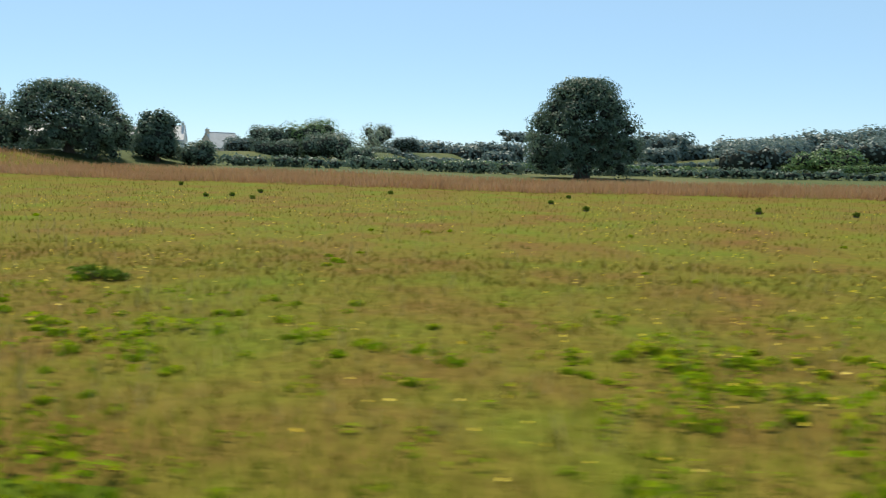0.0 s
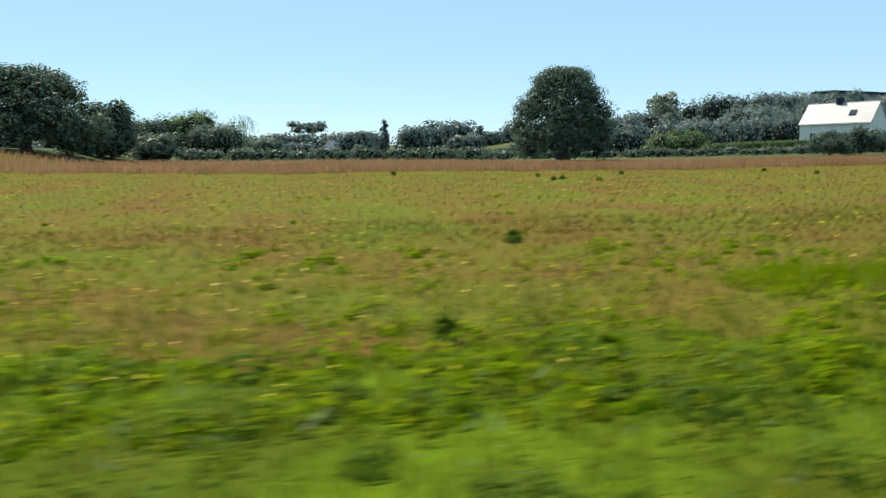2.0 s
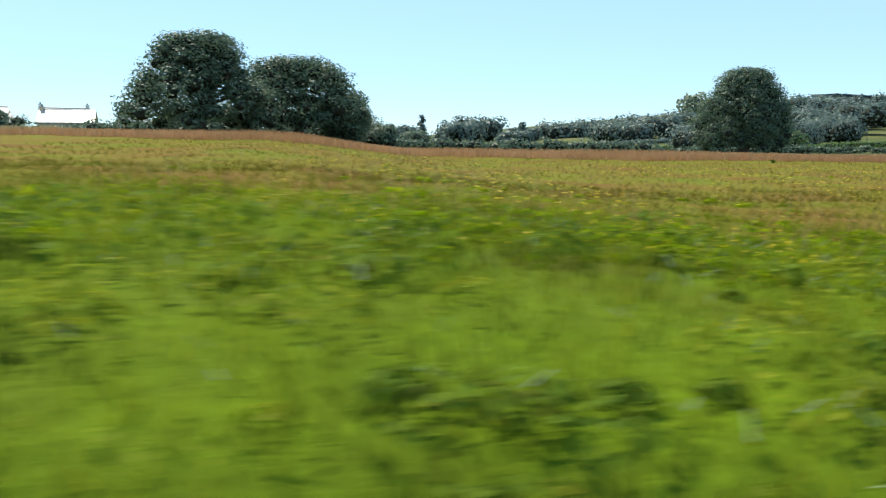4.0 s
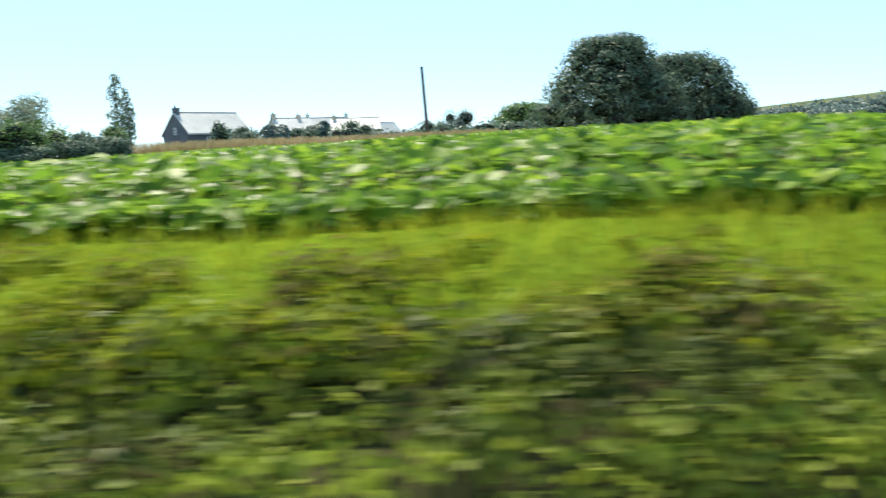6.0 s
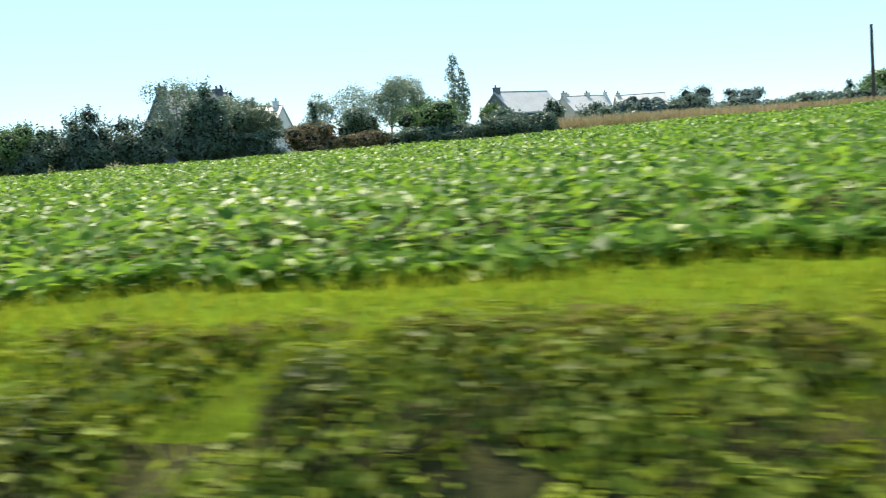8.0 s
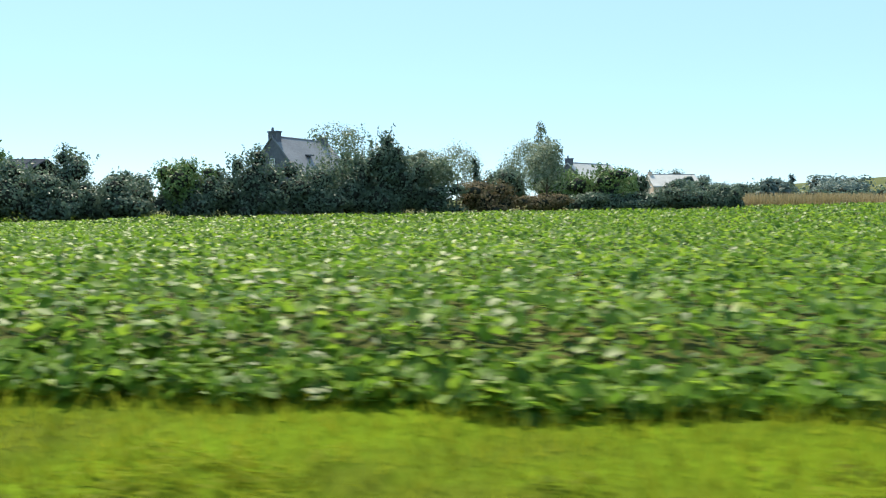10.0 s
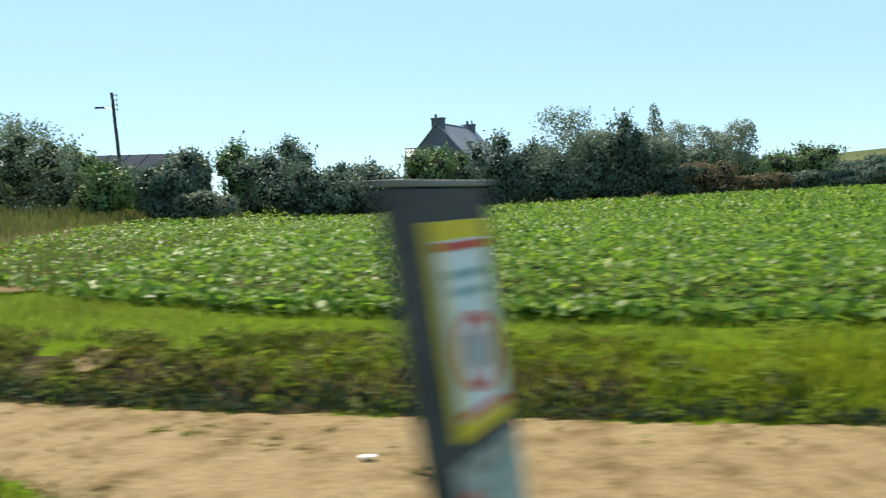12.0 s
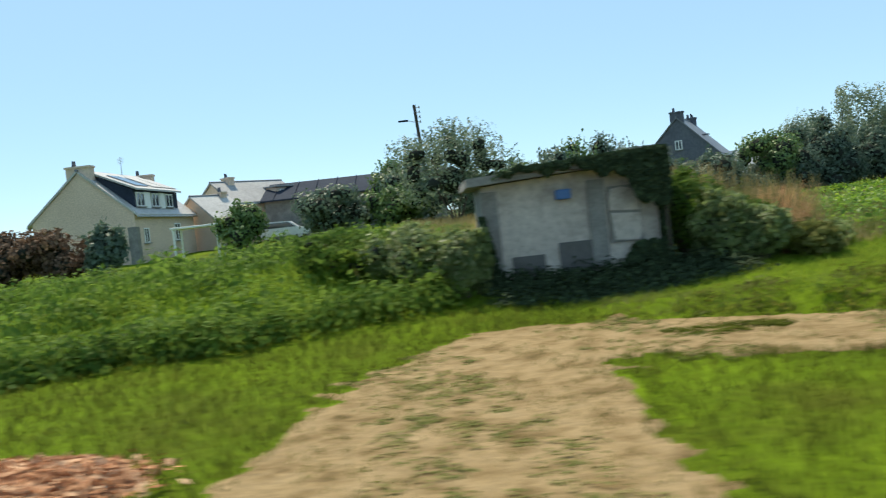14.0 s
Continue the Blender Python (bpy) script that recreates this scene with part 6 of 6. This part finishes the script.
# how thickly plants cover the banks: hollows of bare soil between tussocks
def cover(x, y):
    return np.sin(1.9 * x + 1.6 * np.sin(1.4 * y + 0.6 * x)) * np.sin(3.4 * y + 1.2 * np.sin(1.1 * x)) + 0.55 * np.sin(4.7 * x - 2.1 * y + 1.3 * np.sin(2.9 * y)) + 0.3 * np.sin(8.3 * x + 6.1 * y)


# broad dark leaves covering the bank face
def face_range(x):
    lo = np.interp(x, [-128, -118, -103, -82, -65, -56], [3.5, 1.2, -0.8, -0.7, -1.9, -1.6])
    hi = np.interp(x, [-128, -118, -103, -98, -90, -82, -72, -65, -56], [4.1, 1.9, 0.5, 1.1, 1.0, 0.82, 0.15, -0.35, 0.1])
    return lo, hi

x = RNG.uniform(-129, -54, 50000)
lo, hi = face_range(x)
y = lo + (hi - lo + 0.25 * wobble(2 * x, 0 * x)) * RNG.random(len(x))
ok = ~on_sand(x, y) & (RNG.random(len(x)) < np.interp(x, [-112, -96], [0, 1])) & (cover(x, y) > np.interp(x, [-80, -74], [-0.75, -0.9]))
x, y = x[ok], y[ok]
z = height(x, y) + RNG.uniform(-0.02, 0.10, len(x))
ob = new("bank_leaves", leaf_mesh("bank_leaves", np.stack([x, y - RNG.uniform(0, 0.08, len(x)), z], -1), RNG.normal(size=(len(x), 3)) * 0.5 + (0, -0.8, 0.6), RNG.uniform(0.025, 0.075, len(x)), M_IVY))
tagged(ob, "dark ivy and bramble leaves covering the road bank", "ivy", kind="stuff")
x = RNG.uniform(-112, -54, 2500)
lo, hi = face_range(x)
y = lo + (hi - lo + 0.1) * RNG.random(len(x))
ok = ~on_sand(x, y) & (RNG.random(len(x)) < np.interp(x, [-112, -96], [0, 1])) & (cover(x, y) > np.interp(x, [-80, -74], [-0.45, -0.40]))
x, y = x[ok], y[ok]
w = RNG.uniform(0.10, 0.34, len(x))
mounds("bank_mounds", "leafy bramble mounds bulging from the road bank", "brambles", x, y, w, w * 0.85, 56, 0.022, 0.062, M_IVY, 0.05)
x = RNG.uniform(-100, -54, 2100)
y = face_range(x)[1] + RNG.uniform(-0.3, 1.0, len(x)) ** 2 * np.interp(x, [-100, -84, -74, -58], [0.5, 0.3, 1.2, 1.2]) - 0.1
ok = not_crop_or_sand(x, y) & (cover(x, y) > -0.05)
x, y = x[ok], y[ok]
w = RNG.uniform(0.08, 0.30, len(x))
half = RNG.random(len(x)) < 0.5
mounds("bank_tussocks", "olive weedy tussocks along the brow of the road bank", "weeds", x[half], y[half], w[half], w[half] * 0.8, 44, 0.025, 0.07, M_BANKWEED, 0.03)
mounds("bank_tussocks", "green grassy tussocks along the brow of the road bank", "weeds", x[~half], y[~half], w[~half], w[~half] * 0.8, 44, 0.025, 0.07, M_GRASS_V, 0.03)
x = RNG.uniform(-92, -75.8, 1000)
lo, hi = face_range(x)
y = lo - 0.15 + (hi - lo + 0.2) * RNG.random(len(x))
ok = ~on_sand(x, y) & (cover(1.2 * x, y) > np.interp(x, [-81, -79.8], [-0.25, -0.8])) & (RNG.random(len(x)) < np.interp(x, [-92, -86, -81, -79.8, -76.8, -75.8], [0.2, 0.4, 0.5, 1, 1, 0]))
x, y = x[ok], y[ok]
w = RNG.uniform(0.10, 0.28, len(x))
mounds("bank_tussocks", "lush green grass tussocks hanging down the road bank", "grass", x, y, w, w * 0.9, 46, 0.02, 0.06, M_GRASS_B, 0.03)
x = RNG.uniform(-76.5, -66, 150)
lo, hi = face_range(x)
y = lo + 0.1 + 1.3 * RNG.random(len(x)) ** 1.2
w = RNG.uniform(0.12, 0.30, len(x))
mounds("bank_mounds", "dense leafy brambles on the steep foot of the road bank", "brambles", x, y, w, w * 0.8, 50, 0.018, 0.045, M_IVY, 0.06)
x, y = scatter(50000, -152, -129, 3.6, 11.0, lambda a, b: ~on_sand(a, b) & (bank_zone(a, b) > 0.05) & (cover(a, b) > -0.35) & earth_clear(a, b) & (RNG.random(len(a)) < np.interp(a, [-151, -146, -136, -132], [0.1, 1, 1, 0.05])))
z = height(x, y) + RNG.uniform(0.0, 0.10, len(x))
ob = new("bank_weeds", leaf_mesh("bank_weeds", np.stack([x, y, z], -1), RNG.normal(size=(len(x), 3)) * 0.6 + (0, -0.6, 0.8), RNG.uniform(0.03, 0.07, len(x)), M_BANKWEED))
tagged(ob, "rough olive-brown weeds on the bank of the track", "weeds", kind="stuff")
x, y = scatter(50000, -152, -129, 3.6, 11.4, lambda a, b: ~on_sand(a, b) & (bank_zone(a, b) > 0.02) & (cover(a, b) > -0.65) & earth_clear(a, b) & (RNG.random(len(a)) < np.interp(a, [-136, -132], [1, 0.08])))
x2, y2 = scatter(2600, -152, -129, 3.6, 11.0, lambda a, b: ~on_sand(a, b) & (bank_zone(a, b) > 0.15) & (cover(a, b) > -0.5) & earth_clear(a, b) & (RNG.random(len(a)) < np.interp(a, [-151, -146, -136, -132], [0.15, 1, 1, 0.1])))
w = RNG.uniform(0.08, 0.26, len(x2))
half = RNG.random(len(x2)) < 0.45
mounds("bank_tussocks", "rough weedy tussocks on the bank of the track", "weeds", x2[half], y2[half], w[half], w[half] * 0.75, 40, 0.02, 0.06, M_OLIVE)
mounds("bank_tussocks", "bright grassy tussocks on the bank of the track", "weeds", x2[~half], y2[~half], w[~half], w[~half] * 0.8, 40, 0.02, 0.06, M_LAWN)
blades("bank_grass", "tousled olive grass on the track bank", "grass", x, y, height(x, y) - 0.01, RNG.uniform(0.04, 0.16, len(x)), np.full(len(x), 0.018), M_OLIVE, 1.2)
x, y = scatter(5200, -131, -70, -0.7, 4.8, lambda a, b: not_crop_or_sand(a, b) & (b > np.interp(a, [-131, -128, -118, -108, -100, -82, -65], [3.4, 2.6, 0.3, -0.5, 0.0, 0.4, -0.5])) & (b < np.interp(a, [-131, -118, -100, -82, -65], [4.4, 2.6, 1.5, 2.0, 0.6])) & (wobble(1.3 * a, 2.1 * b) > -0.1))
w = RNG.uniform(0.08, 0.26, len(x))
mounds("bank_tussocks", "rough olive tussocks scattered over the grassy bank", "weeds", x, y, w, w * 0.6, 18, 0.02, 0.055, M_GRASS_V)
x, y = scatter(700, -136, -122, 2.4, 6.4, lambda a, b: ~on_sand(a, b) & not_crop_or_sand(a, b) & (b > track_edges(a)[1] - 0.2) & (cover(a, b) > 0.0))
w = RNG.uniform(0.06, 0.20, len(x))
mounds("bank_tussocks", "tousled green grass tussocks on the low end of the bank", "grass", x, y, w, w * 0.9, 36, 0.02, 0.05, M_TOPGRASS)
x, y = scatter(26000, -136, -127, 3.0, 6.2, lambda a, b: ~on_sand(a, b) & (b > track_edges(a)[1] - 0.1) & (b < track_edges(a)[1] + 0.85) & (RNG.random(len(a)) < np.interp(a, [-136, -131], [0.1, 1])))
blades("bank_grass", "coarse bright grass on the low end of the bank", "grass", x, y, height(x, y) - 0.01, RNG.uniform(0.05, 0.16, len(x)), np.full(len(x), 0.018), M_GRASS_B, 1.0)
# strip of near-black leaves that paints the shade under the bank's overhang
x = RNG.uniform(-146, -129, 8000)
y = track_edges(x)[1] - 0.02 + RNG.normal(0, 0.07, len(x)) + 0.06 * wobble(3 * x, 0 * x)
ob = new("bank_foot_shade", leaf_mesh("bank_foot_shade", np.stack([x, y, height(x, y) + RNG.uniform(0, 0.09, len(x))], -1), RNG.normal(size=(len(x), 3)) * 0.5 + (0, -0.8, 0.4), RNG.uniform(0.02, 0.05, len(x)), M_IVYSHADE))
tagged(ob, "dark leaves painting the undercut shade along the foot of the track bank", "weeds", kind="stuff")
x, y = scatter(900, -151, -131, 3.8, 11.2, lambda a, b: ~on_sand(a, b) & (bank_zone(a, b) > 0.3) & (cover(1.3 * a, 1.3 * b) > 0.35) & earth_clear(a, b))
w = RNG.uniform(0.10, 0.24, len(x))
mounds("bank_tussocks", "sunlit tousled tussocks standing out of the track bank", "grass", x, y, w, w * 0.95, 44, 0.02, 0.055, M_TOPGRASS)
# stray tufts round the bare scrape
x, y = scatter(60, -137.8, -136.6, 5.45, 6.25)
w = RNG.uniform(0.04, 0.10, len(x))
mounds("bank_tussocks", "small weedy tufts round the bare scrape", "weeds", x, y, w, w * 0.8, 24, 0.015, 0.045, M_BANKWEED)
# smooth bright grass strip on top of the bank
x, y = scatter(70000, -154, -129, 4.4, 15.5, lambda a, b: not_crop_or_sand(a, b) & hut_clear(a, b) & (b > track_edges(a)[1] + np.interp(a, [-152, -147], [0.05, 0.75])) & (b < crop_edge(a) + 0.6) & (np.hypot((a + 140.45) / 0.85, (b - 10.65) / 0.45) + RNG.normal(0, 0.3, len(a)) > 1))
blades("bank_top_grass", "short bright green grass on top of the bank", "grass", x, y, height(x, y) - 0.01, RNG.uniform(0.05, 0.14, len(x)), np.full(len(x), 0.018), M_TOPGRASS, 0.9)
# weeds at the hut's foot; their near-black colour paints its shadow on the grass
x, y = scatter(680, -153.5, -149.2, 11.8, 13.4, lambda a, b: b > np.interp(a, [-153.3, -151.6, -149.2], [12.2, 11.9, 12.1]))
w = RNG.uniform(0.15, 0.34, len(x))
mounds("hut_shadow_weeds", "weeds along the foot of the hut, coloured near-black for its cast shadow", "weeds", x, y, w, RNG.uniform(0.10, 0.36, len(x)) * np.interp(y, [11.9, 12.8], [0.45, 1]), 26, 0.025, 0.065, M_IVYSHADE)
# seeding stalks and pinkish dry tops over the bushes beside the hut
x, y = scatter(700, -149.9, -147.0, 13.8, 16.0)
blades("seed_stalks", "tall seeding weeds with pinkish dry tops", "weeds", x, y, height(x, y) + 0.3, RNG.uniform(0.6, 1.35, len(x)) * np.interp(x, [-149.5, -147.0], [1.2, 0.75]), np.full(len(x), 0.018), M_DRYWEED, 0.35, 0.6)
x, y = scatter(6000, -156, -148.6, 26, 38.5, lambda a, b: not_crop_or_sand(a, b) & (a > -155 + 0.1 * b))
blades("rough_weeds", "rough straw-coloured weeds before the garden hedge", "weeds", x, y, height(x, y), RNG.uniform(0.3, 0.8, len(x)), np.full(len(x), 0.035), M_OLIVE, 0.6, 0.4)
# nettles and brambles over the grass bank beside the hut
x, y = scatter(760, -184, -153.9, 10.4, 27, lambda a, b: hut_clear(a - 0.4, b) & (b > nettle_foot(a) + 0.3), 1.3)
w = RNG.uniform(0.35, 0.95, len(x))
mounds("bank_nettles", "leafy nettles and brambles in the tall grass", "weeds", x, y, w, RNG.uniform(0.2, 0.85, len(x)) * np.interp(y, [11, 13], [0.55, 1]) * np.interp(y, [17, 20], [1, 0.5]), 72, 0.05, 0.12, M_NETTLE)
x = RNG.uniform(-172, -154.2, 260)
y = nettle_foot(x) + RNG.uniform(0, 0.5, len(x))
w = RNG.uniform(0.2, 0.5, len(x))
mounds("bank_nettles", "steep dark fringe of nettles above the mown grass", "weeds", x, y, w, RNG.uniform(0.3, 0.62, len(x)), 70, 0.035, 0.09, M_NETTLE)

ex, ey = np.meshgrid(np.linspace(-137.9, -136.5, 24), np.linspace(5.35, 6.4, 18))
ev = np.stack([ex.ravel(), ey.ravel(), (height(ex, ey) + 0.03).ravel()], -1)
ii = (np.arange(17)[:, None] * 24 + np.arange(23)).ravel()
ef = np.stack([ii, ii + 1, ii + 25, ii + 24], -1)
ef = ef[~earth_clear(ev[ef, 0].mean(1), ev[ef, 1].mean(1))]
tagged(new("bare_earth", mesh_from("bare_earth", ev, ef.ravel(), 4, M_SAND, None, True)), "bare sandy scrape in the weedy bank", "soil", kind="structure")

sx2, sy2 = np.meshgrid(np.linspace(-142.2, -138.8, 40), np.linspace(9.4, 11.8, 24))
pv = np.stack([sx2.ravel(), sy2.ravel(), (height(sx2, sy2) + 0.045).ravel()], -1)
ii = (np.arange(23)[:, None] * 40 + np.arange(39)).ravel()
pf = np.stack([ii, ii + 1, ii + 41, ii + 40], -1)
pc = pv[pf].mean(1)
pf = pf[np.hypot((pc[:, 0] + 140.45) / 1.0, (pc[:, 1] - 10.65) / 0.5) + 0.6 * wobble(3 * pc[:, 0], 4 * pc[:, 1]) < 1]
tagged(new("bare_earth", mesh_from("bare_earth", pv, pf.ravel(), 4, M_EARTH, None, True)), "bare brown soil showing through the thin crop", "soil", kind="structure")

# the bean crop
def beans(name, n, y0, y1, size0, size1, tall, power):
    x, y = scatter(n, -149, -46, y0, y1, in_crop, power)
    row = 0.5 + 0.5 * np.cos(2 * np.pi * y / 0.75)
    top = tall * (0.72 + 0.28 * row) * (0.88 + 0.22 * wobble(0.5 * x, 0.6 * y))
    thin = np.clip((-(x + 138) - 0.0) / 4, 0, 1) * np.clip((26 - y) / 8, 0, 1) * np.clip(0.72 + 0.4 * wobble(1.1 * x, 1.3 * y), 0.3, 0.95)
    gap = np.clip(1.9 - np.hypot((x + 140.45) / 1.0, (y - 10.6) / 0.9) + 0.5 * wobble(3 * x, 4 * y), 0, 0.9)
    gap = np.maximum(gap, np.clip(1.1 - np.hypot((x + 140.7) / 2.0, (y - 14.5) / 5.0) + 0.9 * wobble(2 * x, 3 * y), 0, 0.8))
    thin = np.maximum(thin, gap)
    keep = RNG.random(len(x)) > thin
    x, y, top = x[keep], y[keep], (top * (1 - 0.55 * thin))[keep]
    edge = np.exp(-np.clip(y - crop_edge(x), 0, 9) / 0.7)
    top = top * np.clip(0.28 + (y - crop_edge(x) - 0.3 * wobble(x, y)) / 1.7, 0.28, 1)
    z = height(x, y) + top * (1 - (0.75 + 0.2 * edge) * RNG.random(len(x)) ** (2.2 - 1.3 * edge))
    nor = RNG.normal(size=(len(x), 3)) * 0.42 + (0, -0.1, 1.0)
    ob = new(name, leaf_mesh(name, np.stack([x, y, z], -1), nor, RNG.uniform(size0, size1, len(x)) * np.interp(x, [-136, -122], [0.70, 1]), M_BEAN, 1.2, 0.22))
    tagged(ob, "dense green broad-leaved bean crop", "crop", kind="stuff")

beans("bean_crop", 98000, 1.2, 13.0, 0.09, 0.185, 0.54, 1.15)
x = RNG.uniform(-146, -50, 30000)
y = crop_edge(x) + 0.3 * wobble(x, crop_edge(x)) + RNG.uniform(-0.05, 0.8, len(x))
ok = in_crop(x, y + 0.1) & ((x > -138.5) | (RNG.random(len(x)) < 0.15))
x, y = x[ok], y[ok]
ob = new("bean_crop", leaf_mesh("bean_crop", np.stack([x, y, height(x, y) + RNG.uniform(0.02, 0.20, len(x))], -1), RNG.normal(size=(len(x), 3)) * 0.5 + (0, -0.3, 0.9), RNG.uniform(0.08, 0.16, len(x)), M_BEAN, 1.2, 0.22))
tagged(ob, "leafy front edge of the bean crop", "crop", kind="stuff")
beans("bean_crop", 74000, 12.0, 30.0, 0.11, 0.20, 0.50, 1.1)
beans("bean_crop", 48000, 29.0, 58.5, 0.15, 0.25, 0.48, 1.0)

x, y = scatter(34000, -146, -124, 6.0, 30.0, lambda a, b: in_crop(a, b) & (wobble(1.1 * a, 1.3 * b) + RNG.normal(0, 0.3, len(a)) > np.interp(a, [-141, -136], [0.25, -1.0])), 1.3)
ob = new("bean_crop", leaf_mesh("bean_crop", np.stack([x, y, height(x, y) + RNG.uniform(0.15, 0.50, len(x)) * np.interp(x, [-142, -136], [0.5, 1]) * np.clip(0.2 + (y - crop_edge(x)) / 1.7, 0.2, 1)], -1), RNG.normal(size=(len(x), 3)) * 0.5 + (0, -0.1, 1.0), RNG.uniform(0.055, 0.11, len(x)), M_BEAN, 1.3, 0.22))
tagged(ob, "small-leaved young bean plants near the track", "crop", kind="stuff")
x, y = scatter(9000, -146.5, -137.5, 9.0, 30.0, lambda a, b: in_crop(a, b) & (wobble(0.9 * a, 1.1 * b) < 0.12), 1.2)
blades("field_weeds", "yellowish grassy weeds in the thin corner of the crop", "weeds", x, y, height(x, y), RNG.uniform(0.15, 0.38, len(x)), np.full(len(x), 0.028), M_OLIVE, 0.7, 0.3)

# heap of bark mulch by the drive
bm = bmesh.new()
bmesh.ops.create_icosphere(bm, subdivisions=4, radius=1.0, matrix=pose(-158.0, 5.45, 0.0) @ Matrix.Diagonal((1.45, 0.8, 0.15, 1)))
for v in bm.verts:
    v.co.z += 0.05 * noise.noise(v.co * 7) + 0.03 * noise.noise(v.co * 19)
me = bpy.data.meshes.new("bark_mulch")
bm.to_mesh(me)
bm.free()
me.materials.append(M_CHIPS)
heap = tagged(new("bark_mulch", me), "flat heap of reddish bark mulch beside the drive", "mulch", kind="stuff")
n = 3400
a, r = RNG.uniform(0, 2 * np.pi, n), np.sqrt(RNG.random(n)) * (1.0 + 0.35 * RNG.random(n) ** 2)
pos = np.stack([-158.0 + 1.45 * r * np.cos(a), 5.45 + 0.8 * r * np.sin(a), 0.03 + 0.15 * np.sqrt(np.clip(1 - r * r, 0, 1)) + RNG.uniform(0, 0.04, n)], -1)
pos[:, 2] = np.maximum(pos[:, 2], height(pos[:, 0], pos[:, 1]) + 0.02)
part("flake_cover", leaf_mesh("flake_cover", pos, RNG.normal(size=(n, 3)) * 0.5 + (0, 0, 1), RNG.uniform(0.025, 0.07, n), M_CHIPLEAF, 1.8, 0.1), M_CHIPLEAF, heap, "loose flakes of reddish bark")
